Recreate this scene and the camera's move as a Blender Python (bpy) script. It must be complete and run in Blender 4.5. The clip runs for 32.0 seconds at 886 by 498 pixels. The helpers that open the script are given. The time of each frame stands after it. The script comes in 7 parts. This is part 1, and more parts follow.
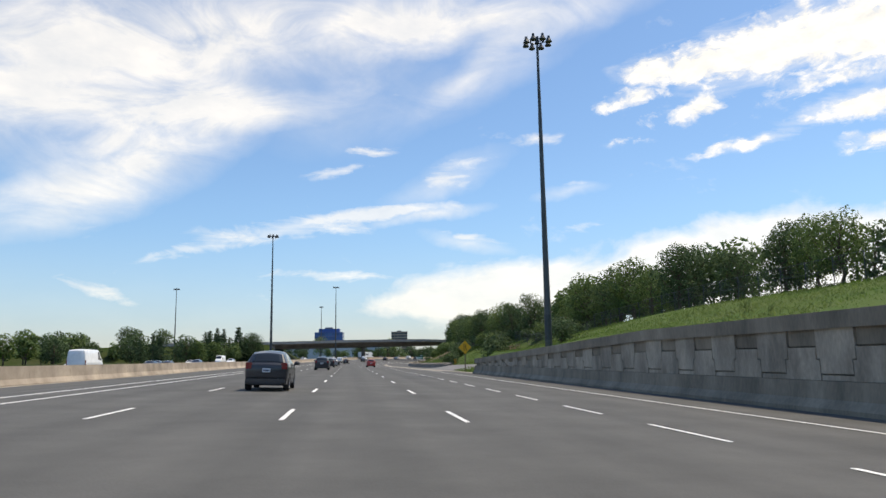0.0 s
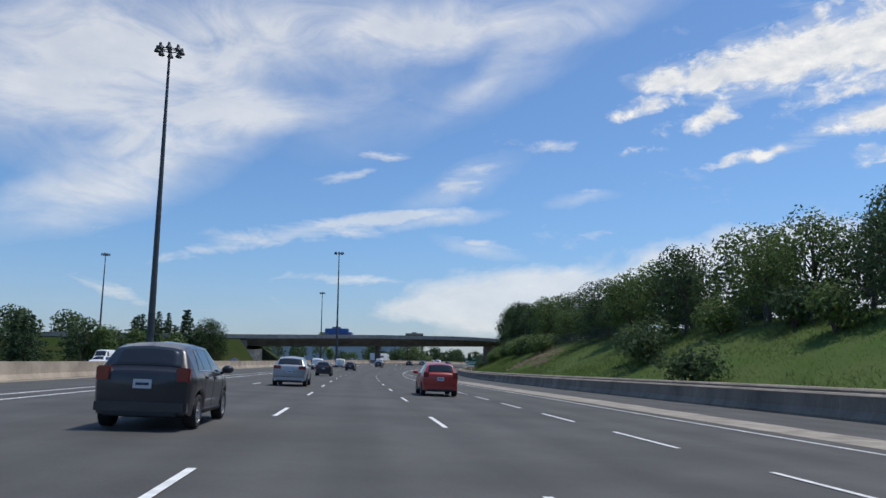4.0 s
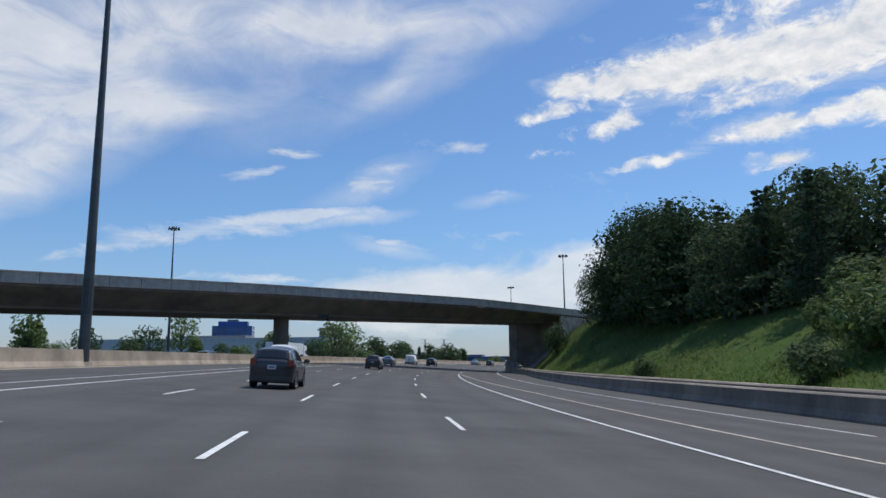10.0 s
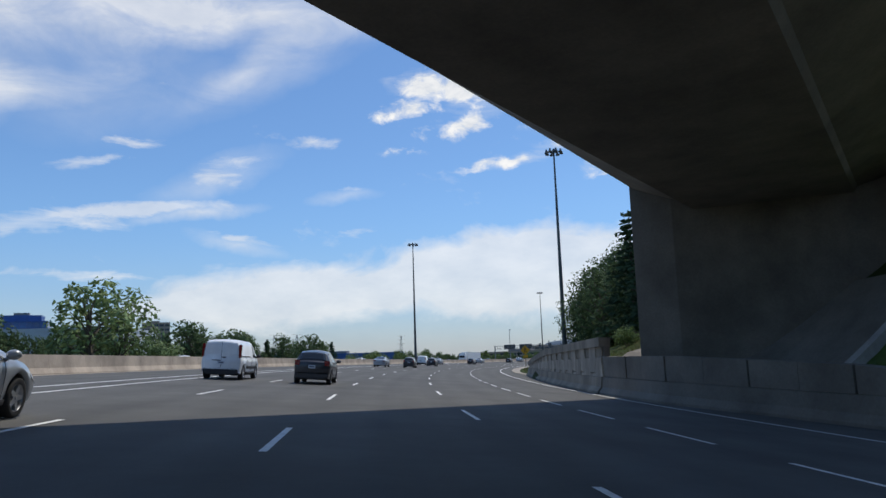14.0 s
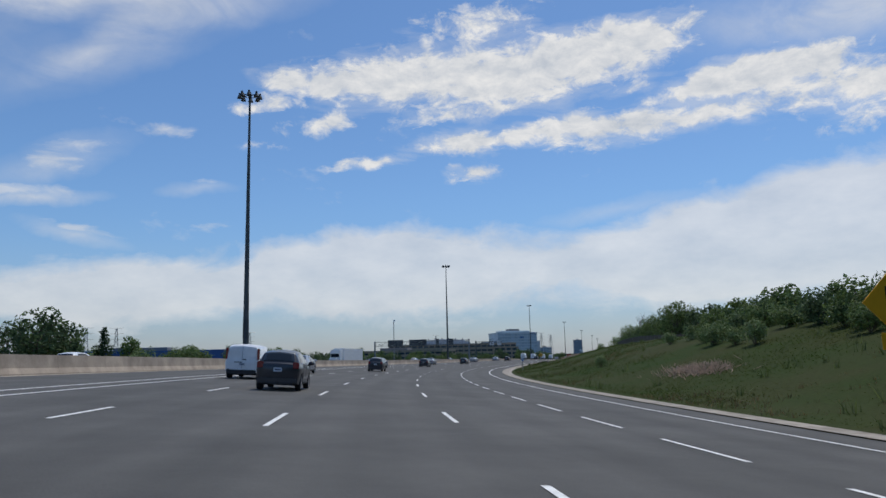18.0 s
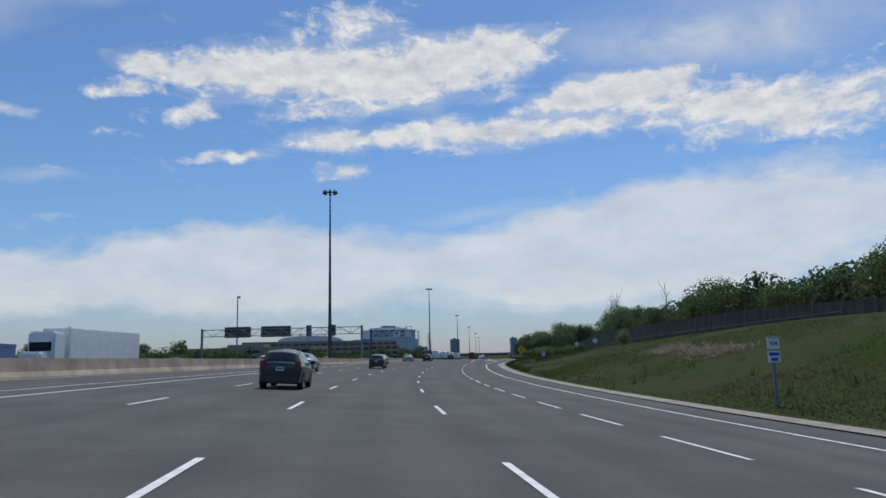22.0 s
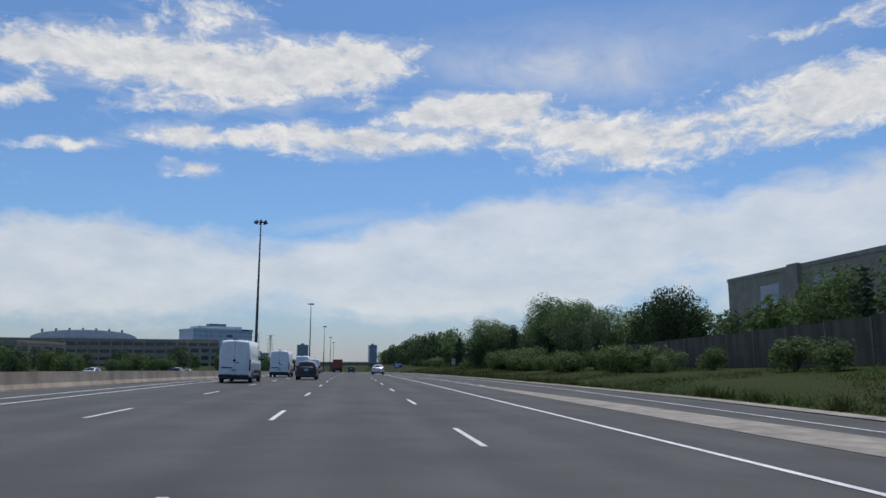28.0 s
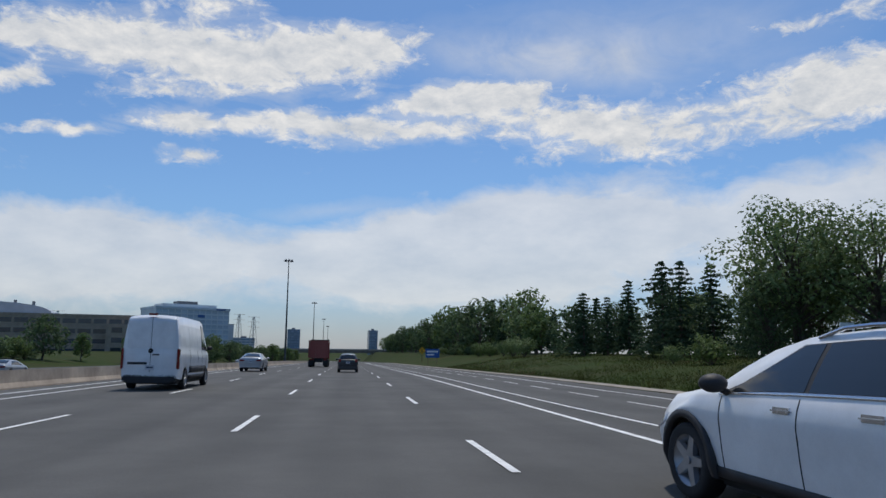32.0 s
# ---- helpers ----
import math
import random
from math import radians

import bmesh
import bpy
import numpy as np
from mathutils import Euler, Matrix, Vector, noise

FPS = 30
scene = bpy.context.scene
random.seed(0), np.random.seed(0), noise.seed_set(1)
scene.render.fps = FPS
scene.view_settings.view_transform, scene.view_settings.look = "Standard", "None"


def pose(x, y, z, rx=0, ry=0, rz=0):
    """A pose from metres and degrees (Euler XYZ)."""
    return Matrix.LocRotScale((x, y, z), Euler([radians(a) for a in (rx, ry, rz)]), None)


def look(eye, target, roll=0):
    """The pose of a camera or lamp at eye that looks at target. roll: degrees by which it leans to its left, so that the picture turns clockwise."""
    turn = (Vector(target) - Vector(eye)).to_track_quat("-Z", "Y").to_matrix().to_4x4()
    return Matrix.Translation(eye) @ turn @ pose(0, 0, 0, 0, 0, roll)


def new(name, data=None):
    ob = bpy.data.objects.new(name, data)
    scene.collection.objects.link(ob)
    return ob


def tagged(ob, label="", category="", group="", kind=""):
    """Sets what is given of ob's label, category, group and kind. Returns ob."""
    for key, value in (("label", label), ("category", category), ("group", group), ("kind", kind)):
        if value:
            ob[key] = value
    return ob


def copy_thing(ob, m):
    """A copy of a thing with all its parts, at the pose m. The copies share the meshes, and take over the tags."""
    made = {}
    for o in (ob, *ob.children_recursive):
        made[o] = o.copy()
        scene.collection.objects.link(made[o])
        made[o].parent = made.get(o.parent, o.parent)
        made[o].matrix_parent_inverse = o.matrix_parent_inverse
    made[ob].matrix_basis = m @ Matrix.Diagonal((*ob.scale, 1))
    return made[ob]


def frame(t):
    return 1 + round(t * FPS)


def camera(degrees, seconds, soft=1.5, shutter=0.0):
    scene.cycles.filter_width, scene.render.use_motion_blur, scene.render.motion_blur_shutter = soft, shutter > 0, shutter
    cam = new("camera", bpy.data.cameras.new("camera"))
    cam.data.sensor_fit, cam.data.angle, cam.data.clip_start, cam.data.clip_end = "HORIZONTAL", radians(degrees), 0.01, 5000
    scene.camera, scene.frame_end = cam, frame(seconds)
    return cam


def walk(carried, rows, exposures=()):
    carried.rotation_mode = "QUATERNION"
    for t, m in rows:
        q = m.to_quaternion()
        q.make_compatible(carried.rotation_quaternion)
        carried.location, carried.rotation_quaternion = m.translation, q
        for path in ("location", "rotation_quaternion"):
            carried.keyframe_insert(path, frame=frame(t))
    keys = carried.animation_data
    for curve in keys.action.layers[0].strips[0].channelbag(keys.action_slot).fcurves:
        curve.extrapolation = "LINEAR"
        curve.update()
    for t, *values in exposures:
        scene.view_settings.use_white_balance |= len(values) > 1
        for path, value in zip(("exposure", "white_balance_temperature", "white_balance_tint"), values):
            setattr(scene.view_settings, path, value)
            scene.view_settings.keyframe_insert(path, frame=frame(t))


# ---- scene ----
cam = camera(63.17, 32.0)
PATH = [
    (0.0, pose(-0.36, -1.18, 1.257, 98.78, 0.97, -0.48)),
    (0.5, pose(-1.95, 12.88, 1.299, 98.82, 0.44, -0.50)),
    (1.0, pose(-3.54, 26.92, 1.341, 98.94, 0.22, -0.44)),
    (1.5, pose(-5.12, 40.92, 1.384, 99.00, 0.13, -0.35)),
    (2.0, pose(-6.70, 54.75, 1.425, 99.03, 0.12, -0.24)),
    (2.5, pose(-8.25, 68.22, 1.462, 99.04, 0.13, -0.12)),
    (3.0, pose(-9.77, 81.14, 1.493, 99.13, 0.00, -0.07)),
    (3.5, pose(-11.26, 93.63, 1.515, 99.16, -0.16, -0.11)),
    (4.0, pose(-12.78, 106.13, 1.531, 99.22, -0.20, 0.26)),
    (4.5, pose(-14.31, 118.64, 1.540, 99.24, -0.14, 0.51)),
    (5.0, pose(-15.86, 131.18, 1.539, 99.19, -0.05, 0.53)),
    (5.5, pose(-17.39, 143.78, 1.535, 99.11, 0.04, 0.42)),
    (6.0, pose(-18.89, 156.45, 1.528, 99.13, 0.03, 0.37)),
    (6.5, pose(-20.32, 169.25, 1.525, 99.19, 0.08, 0.16)),
    (7.0, pose(-21.69, 182.19, 1.528, 99.07, 0.13, -0.12)),
    (7.5, pose(-22.97, 195.25, 1.546, 98.98, 0.16, -0.69)),
    (8.0, pose(-24.13, 208.32, 1.584, 98.88, 0.22, -1.40)),
    (8.5, pose(-25.14, 221.35, 1.636, 98.84, 0.42, -2.38)),
    (9.0, pose(-25.95, 234.57, 1.713, 98.89, 0.50, -3.62)),
    (9.5, pose(-26.49, 247.89, 1.806, 99.05, 0.39, -5.08)),
    (10.0, pose(-26.74, 261.15, 1.910, 99.17, 0.50, -6.80)),
    (10.5, pose(-26.69, 274.41, 2.024, 99.02, 0.73, -8.07)),
    (11.0, pose(-26.34, 287.66, 2.140, 99.04, 0.90, -9.44)),
    (11.5, pose(-25.79, 300.93, 2.258, 99.06, 1.20, -10.92)),
    (12.0, pose(-24.84, 314.17, 2.370, 99.08, 1.27, -12.28)),
    (12.5, pose(-23.56, 327.40, 2.473, 99.08, 1.28, -13.56)),
    (13.0, pose(-21.92, 340.60, 2.565, 98.97, 1.46, -15.04)),
    (13.5, pose(-19.89, 353.76, 2.638, 98.77, 1.68, -16.76)),
    (14.0, pose(-17.45, 366.86, 2.692, 98.71, 1.84, -18.47)),
    (14.5, pose(-14.60, 379.86, 2.733, 98.65, 1.96, -19.95)),
    (15.0, pose(-11.29, 392.70, 2.754, 98.76, 2.01, -21.96)),
    (15.5, pose(-7.71, 405.46, 2.762, 98.80, 1.98, -23.58)),
    (16.0, pose(-3.81, 418.09, 2.759, 98.72, 1.88, -24.67)),
    (16.5, pose(0.37, 430.61, 2.741, 98.54, 1.73, -25.54)),
    (17.0, pose(4.82, 442.99, 2.712, 98.54, 1.58, -26.92)),
    (17.5, pose(9.53, 455.18, 2.676, 98.49, 1.42, -28.35)),
    (18.0, pose(14.49, 467.20, 2.629, 98.50, 1.31, -29.81)),
    (18.5, pose(19.70, 479.03, 2.575, 98.42, 1.48, -31.27)),
    (19.0, pose(25.15, 490.68, 2.518, 98.27, 1.81, -32.64)),
    (19.5, pose(30.86, 502.20, 2.451, 98.20, 1.77, -34.00)),
    (20.0, pose(36.85, 513.61, 2.380, 98.20, 1.40, -35.34)),
    (20.5, pose(43.11, 524.91, 2.305, 98.26, 1.20, -36.59)),
    (21.0, pose(49.66, 536.11, 2.225, 98.29, 1.03, -37.84)),
    (21.5, pose(56.46, 547.14, 2.142, 98.30, 1.04, -39.11)),
    (22.0, pose(63.48, 557.91, 2.059, 98.32, 1.20, -40.48)),
    (22.5, pose(70.70, 568.41, 1.982, 98.31, 1.25, -41.89)),
    (23.0, pose(78.17, 578.75, 1.910, 98.21, 1.18, -43.23)),
    (23.5, pose(86.00, 589.09, 1.850, 98.28, 1.14, -44.73)),
    (24.0, pose(94.24, 599.44, 1.804, 98.22, 1.02, -46.06)),
    (24.5, pose(102.88, 609.80, 1.770, 98.26, 0.94, -47.46)),
    (25.0, pose(111.87, 620.13, 1.755, 98.23, 0.80, -48.85)),
    (25.5, pose(121.12, 630.42, 1.756, 98.45, 0.63, -50.13)),
    (26.0, pose(130.61, 640.65, 1.765, 98.67, 0.42, -50.99)),
    (26.5, pose(140.26, 650.81, 1.781, 98.71, 0.21, -51.50)),
    (27.0, pose(150.00, 660.89, 1.796, 98.93, 0.05, -51.75)),
    (27.5, pose(159.76, 670.87, 1.805, 99.05, -0.04, -52.05)),
    (28.0, pose(169.52, 680.74, 1.809, 99.00, -0.07, -52.46)),
    (28.5, pose(179.25, 690.47, 1.796, 98.83, -0.03, -52.83)),
    (29.0, pose(188.93, 700.10, 1.771, 98.81, 0.05, -52.79)),
    (29.5, pose(198.59, 709.65, 1.736, 98.76, -0.00, -52.74)),
    (30.0, pose(208.22, 719.15, 1.679, 98.68, -0.17, -52.73)),
    (30.5, pose(217.87, 728.68, 1.607, 98.56, -0.50, -52.73)),
    (31.0, pose(227.64, 738.31, 1.521, 98.47, -0.73, -52.73)),
    (31.5, pose(237.65, 748.16, 1.412, 98.18, -0.59, -52.74)),
    (32.0, pose(247.96, 758.29, 1.336, 98.12, -0.60, -52.69)),
]
HEADING = [6.75, 6.75, 6.75, 6.74, 6.76, 6.81, 6.90, 7.03, 7.17, 7.10, 6.81, 6.23, 5.31, 3.99, 2.28, 0.33, -1.65, -3.60, -5.60, -7.78, -10.22, -12.79, -15.27, -17.44, -19.36, -21.33, -23.41, -25.53, -27.65, -29.76, -31.87, -34.03, -36.20, -38.30, -40.26, -41.98, -43.28, -44.11, -44.61, -44.98, -45.19, -45.25, -45.24, -45.23, -45.24, -45.24, -45.24, -45.24, -45.24, -45.24]
FALL = [0.032, 0.032, 0.032, 0.032, 0.032, 0.032, 0.033, 0.034, 0.035, 0.036, 0.038, 0.040, 0.043, 0.046, 0.050, 0.055, 0.060, 0.065, 0.070, 0.073, 0.076, 0.077, 0.077, 0.076, 0.073, 0.070, 0.068, 0.066, 0.064, 0.062, 0.060, 0.058, 0.055, 0.052, 0.048, 0.043, 0.038, 0.033, 0.029, 0.024, 0.021, 0.017, 0.014, 0.010, 0.007, 0.005, 0.005, 0.005, 0.005, 0.005]
RISE = [-0.12, -0.06, 0.00, 0.06, 0.13, 0.19, 0.24, 0.28, 0.29, 0.29, 0.28, 0.29, 0.31, 0.38, 0.49, 0.64, 0.80, 0.97, 1.13, 1.26, 1.37, 1.44, 1.48, 1.48, 1.46, 1.42, 1.35, 1.27, 1.17, 1.05, 0.93, 0.80, 0.68, 0.59, 0.53, 0.51, 0.51, 0.53, 0.55, 0.56, 0.54, 0.49, 0.41, 0.29, 0.14, 0.05, 0.05, 0.05, 0.05, 0.05]
walk(cam, PATH, exposures=[(0, 0.55, 8100, 10), (0.9, 0.08, 7300, 10), (3, 0.04, 6800, 10), (6, 0.04, 6750, 10), (12, 0.04, 6750, 10), (13.2, 0.12, 6750, 10), (14.5, 0.12, 6800, 10), (17, -0.06, 6750, 10), (18.5, -0.18, 6750, 10), (22, -0.19, 6700, 10), (32, -0.17, 6800, 10)])

# ---- light ----
SUN_AZ, SUN_EL = 60.0, 67.0
sun_dir = Vector((math.sin(radians(SUN_AZ)) * math.cos(radians(SUN_EL)),
                  math.cos(radians(SUN_AZ)) * math.cos(radians(SUN_EL)), math.sin(radians(SUN_EL))))
sun_data = bpy.data.lights.new("sun", "SUN")
sun_data.energy, sun_data.angle, sun_data.color = 2.6, radians(0.6), (1.0, 0.96, 0.89)
sun = new("sun", sun_data)
sun.matrix_world = look(sun_dir * 300, (0, 0, 0))
scene.view_settings.exposure = 0.0

world = bpy.data.worlds.new("sky")
scene.world = world
world.use_nodes = True
wn, wl = world.node_tree.nodes, world.node_tree.links
wn.clear()


def wmath(op, a, b=None, c=None, clamp=False):
    n = wn.new("ShaderNodeMath")
    n.operation, n.use_clamp = op, clamp
    for i, v in enumerate((a, b, c)):
        if v is None:
            continue
        if isinstance(v, (int, float)):
            n.inputs[i].default_value = v
        else:
            wl.new(v, n.inputs[i])
    return n.outputs[0]


sky = wn.new("ShaderNodeTexSky")
sky.sky_type, sky.sun_disc = "NISHITA", False
sky.sun_elevation, sky.sun_rotation = radians(SUN_EL), radians(SUN_AZ)
sky.air_density, sky.dust_density, sky.ozone_density = 1.0, 0.6, 2.0
tc = wn.new("ShaderNodeTexCoord")
xyz = wn.new("ShaderNodeSeparateXYZ")
wl.new(tc.outputs["Generated"], xyz.inputs[0])
az = wmath("MULTIPLY", wmath("ARCTAN2", xyz.outputs[0], xyz.outputs[1]), 5.7296)
el = wmath("MULTIPLY", wmath("ARCSINE", xyz.outputs[2]), 5.7296)
comb = wn.new("ShaderNodeCombineXYZ")
wl.new(az, comb.inputs[0])
wl.new(el, comb.inputs[1])


def wnoise(vec, scale, detail, rough, sx=1.0, sy=1.0, distort=0.0, rot=0.0):
    m = wn.new("ShaderNodeMapping")
    m.inputs["Scale"].default_value = (sx, sy, 1)
    m.inputs["Rotation"].default_value = (0, 0, radians(rot))
    wl.new(vec, m.inputs[0])
    n = wn.new("ShaderNodeTexNoise")
    n.inputs["Scale"].default_value, n.inputs["Detail"].default_value = scale, detail
    n.inputs["Roughness"].default_value, n.inputs["Distortion"].default_value = rough, distort
    wl.new(m.outputs[0], n.inputs["Vector"])
    return n


warp_n = wnoise(comb.outputs[0], 2.2, 4, 0.6)
warp = wn.new("ShaderNodeVectorMath")
warp.operation = "MULTIPLY_ADD"
wl.new(warp_n.outputs["Color"], warp.inputs[0])
warp.inputs[1].default_value = (0.3, 0.18, 0)
wl.new(comb.outputs[0], warp.inputs[2])
shift = wn.new("ShaderNodeVectorMath")
shift.operation = "SUBTRACT"
wl.new(warp.outputs[0], shift.inputs[0])
shift.inputs[1].default_value = (0.15, 0.09, 0)


lifted = wn.new("ShaderNodeVectorMath")
lifted.operation = "ADD"
wl.new(comb.outputs[0], lifted.inputs[0])
lifted.inputs[1].default_value = (0.015, 0.075, 0)


def cloud(a, e, ra, re, tilt, power, grow=1.0):
    """One cloud as a soft ellipse on the sky, in degrees; the noise breaks it up."""
    m = wn.new("ShaderNodeMapping")
    m.vector_type = "TEXTURE"
    m.inputs["Location"].default_value = (a / 10, e / 10, 0)
    m.inputs["Rotation"].default_value = (0, 0, radians(tilt))
    m.inputs["Scale"].default_value = (ra * grow / 10, re * grow / 10, 1)
    wl.new(shift.outputs[0], m.inputs[0])
    g = wn.new("ShaderNodeTexGradient")
    g.gradient_type = "SPHERICAL"
    wl.new(m.outputs[0], g.inputs[0])
    return wmath("MULTIPLY", g.outputs["Fac"], power)


def total(parts):
    acc = parts[0]
    for p in parts[1:]:
        acc = wmath("ADD", acc, p)
    return acc


# puffy clouds: azimuth, elevation, half width, half height, tilt, density
PUFFS = [(24.0, 21.8, 7.4, 2.0, 5, 2.1), (32.5, 21.9, 8.4, 3.1, 2, 2.1), (40.4, 22.3, 7.7, 2.6, 4, 2.1), (45.9, 23.4, 6.1, 2.0, 2, 2.1), (18.5, 21.4, 3.1, 0.8, -7, 1.6), (30.1, 18.7, 5.1, 0.7, 6, 1.3), (33.6, 26.0, 5.9, 1.2, 2, 1.5), (45.3, 20.1, 1.9, 0.4, 13, 1.2), (16.3, 19.4, 2.4, 0.9, 8, 0.9), (20.4, 18.1, 3.9, 1.0, 9, 0.85), (24.5, 15.4, 4.8, 0.6, 8, 1.0), (32.5, 14.4, 2.2, 0.8, 6, 1.9), (30.7, 14.9, 0.6, 0.3, -1, 1.4), (35.6, 17.0, 8.2, 1.0, 5, 1.7), (43.3, 17.2, 7.0, 1.6, 0, 1.9), (50.2, 17.5, 5.3, 1.0, 1, 1.7), (52.8, 19.9, 5.5, 1.0, 6, 1.7), (48.2, 19.2, 1.9, 0.6, 3, 1.2)]
PUFFS_RIGHT = [(56.5, 20.3, 6.5, 1.4, 7, 2.1), (62.5, 18.0, 11.6, 2.2, -5, 2.1), (67.7, 16.0, 5.6, 1.8, -11, 1.6), (79.9, 17.9, 8.8, 2.8, 1, 2.1), (85.0, 18.6, 5.8, 2.4, -10, 2.1), (83.6, 23.3, 4.6, 1.0, -3, 1.4), (78.8, 23.3, 3.0, 0.5, 0, 1.2), (60.6, 15.5, 2.5, 1.0, -1, 1.0), (21.1, 18.6, 2.1, 0.8, 16, 1.0), (24.2, 15.3, 2.9, 0.5, 8, 1.3), (14.0, 19.2, 1.5, 0.7, -4, 1.2), (16.5, 19.7, 1.5, 0.8, 4, 1.2), (20.4, 18.3, 3.1, 0.7, 4, 0.7), (15.6, 16.4, 1.9, 0.4, 1, 0.8), (31.1, 16.9, 2.9, 0.8, 4, 1.6)]
# thin bright streaks
STREAKS = [(-1.6, 11.9, 5.5, 0.6, 5, 1.5), (-9.8, 11.0, 7.1, 0.6, 8, 1.5), (-17.4, 8.9, 4.8, 0.6, 13, 1.4), (-8.0, 10.4, 4.0, 0.4, 4, 1.0), (-8.1, 15.0, 2.9, 0.4, 7, 1.1), (-4.9, 16.6, 1.8, 0.4, 1, 1.0), (2.5, 15.4, 3.2, 0.6, 9, 1.1), (1.1, 14.2, 1.8, 0.6, 0, 1.1), (11.6, 13.5, 1.2, 0.4, -3, 1.0), (2.5, 9.7, 3.2, 0.4, -10, 1.1), (-9.7, 6.7, 4.4, 0.4, 1, 1.0), (-6.1, 6.5, 3.1, 0.4, 1, 1.0), (-25.4, 5.4, 2.8, 0.6, -19, 1.2), (8.5, 17.2, 2.1, 0.5, 2, 1.0), (12.8, 10.0, 3.5, 0.4, -2, 0.9)]
# soft veils
VEILS = [(-26.2, 21.4, 12.6, 5.8, 9, 1.9), (-15.8, 19.2, 6.5, 1.4, 5, 1.1), (-22.3, 15.5, 8.5, 2.9, 26, 1.2), (-27.7, 11.6, 5.8, 2.0, 22, 1.0), (-8.3, 26.0, 14.7, 2.8, 7, 1.1), (4.5, 26.4, 13.1, 2.0, 5, 0.9), (3.0, 22.3, 5.0, 0.9, 36, 0.5), (-6.4, 21.7, 6.9, 3.4, 30, 0.5), (6.4, 23.4, 12.3, 1.9, 26, 0.5), (59.3, 22.8, 8.1, 1.5, -7, 0.7), (1.2, 14.4, 4.8, 1.2, 22, 0.6), (-0.1, 11.5, 4.2, 0.5, 8, 1.1), (10.9, 13.0, 2.5, 0.5, 8, 0.7), (2.5, 9.2, 3.3, 0.6, -10, 0.7), (66.2, 23.1, 14.5, 3.1, -1, 0.75), (44.2, 11.1, 5.4, 0.7, 7, 0.6)]
# the bank of haze and stratus over the horizon
BANKS = [(-3.4, 4.3, 7.6, 1.2, 3, 1.3), (5.6, 5.4, 11.5, 3.3, 3, 1.9), (20.6, 6.8, 13.1, 4.2, 6, 1.9), (5.3, 4.6, 12.2, 3.7, 1, 2.0), (26.2, 5.9, 14.5, 5.1, -1, 2.2), (46.1, 6.6, 13.6, 4.7, 5, 2.2), (57.9, 7.7, 13.5, 6.7, 11, 2.4), (27.8, 7.2, 15.6, 4.3, 4, 2.0), (51.1, 8.1, 14.6, 4.9, 11, 2.2), (68.8, 8.9, 18.4, 6.0, 4, 2.5), (85.6, 8.7, 13.6, 5.7, -5, 2.5), (105, 8, 34, 12, 4, 2.0), (-70, 8, 30, 12, 0, 1.0)]
big = wnoise(comb.outputs[0], 1.7, 9, 0.64, 1.0, 1.9, 0.35)
fine = wnoise(comb.outputs[0], 5.2, 12, 0.66, 0.85, 1.5, 0.35)
fine_up = wnoise(lifted.outputs[0], 5.2, 12, 0.66, 0.85, 1.5, 0.35)
thin = wnoise(comb.outputs[0], 1.5, 9, 0.62, 0.7, 1.6, 0.9, 14)
silk = wnoise(comb.outputs[0], 3.2, 8, 0.65, 0.55, 2.2, 0.8, 8)
puff_sum = total([cloud(*c, 1.3) for c in PUFFS + PUFFS_RIGHT])
fringe_sum = total([cloud(*c, 1.5) for c in PUFFS[:8] + PUFFS[10:] + PUFFS_RIGHT])
puff = wmath("ADD", puff_sum, wmath("MULTIPLY_ADD", fine.outputs["Fac"], 4.8, -2.9))
puff = wmath("MULTIPLY", wmath("MULTIPLY", puff, 0.85, clamp=True), wmath("MULTIPLY", puff_sum, 2.5, clamp=True))
fringe = wmath("MULTIPLY", wmath("MULTIPLY", wmath("ADD", fringe_sum, wmath("MULTIPLY_ADD", silk.outputs["Fac"], 4.2, -2.7)), 0.6, clamp=True), wmath("MULTIPLY", fringe_sum, 1.6, clamp=True))
streak_sum = total([cloud(*c, 1.5) for c in STREAKS])
streak = wmath("MULTIPLY", wmath("ADD", wmath("MULTIPLY", streak_sum, 0.9), wmath("MULTIPLY_ADD", silk.outputs["Fac"], 3.4, -2.0)), wmath("MULTIPLY", streak_sum, 2.2, clamp=True), clamp=True)
veil = wmath("MULTIPLY", total([cloud(*c, 1.38) for c in VEILS]), wmath("MULTIPLY_ADD", thin.outputs["Fac"], 2.0, -0.32))
veil = wmath("MULTIPLY", veil, 1.0, clamp=True)
bank = wmath("ADD", total([cloud(*c) for c in BANKS]), wmath("MULTIPLY_ADD", big.outputs["Fac"], 3.4, -2.05))
bank = wmath("MULTIPLY", bank, 0.72, clamp=True)
haze = wmath("POWER", wmath("SUBTRACT", 1.0, wmath("MULTIPLY", el, 0.9), clamp=True), 2.0)
haze = wmath("MULTIPLY", haze, 0.30)
cover = wmath("MAXIMUM", wmath("MULTIPLY", puff, 0.97), wmath("MAXIMUM", wmath("MULTIPLY", veil, 0.74), wmath("MAXIMUM", wmath("MULTIPLY", bank, 0.74), wmath("MAXIMUM", wmath("MAXIMUM", wmath("MULTIPLY", streak, 0.62), wmath("MULTIPLY", fringe, 0.42)), haze))))
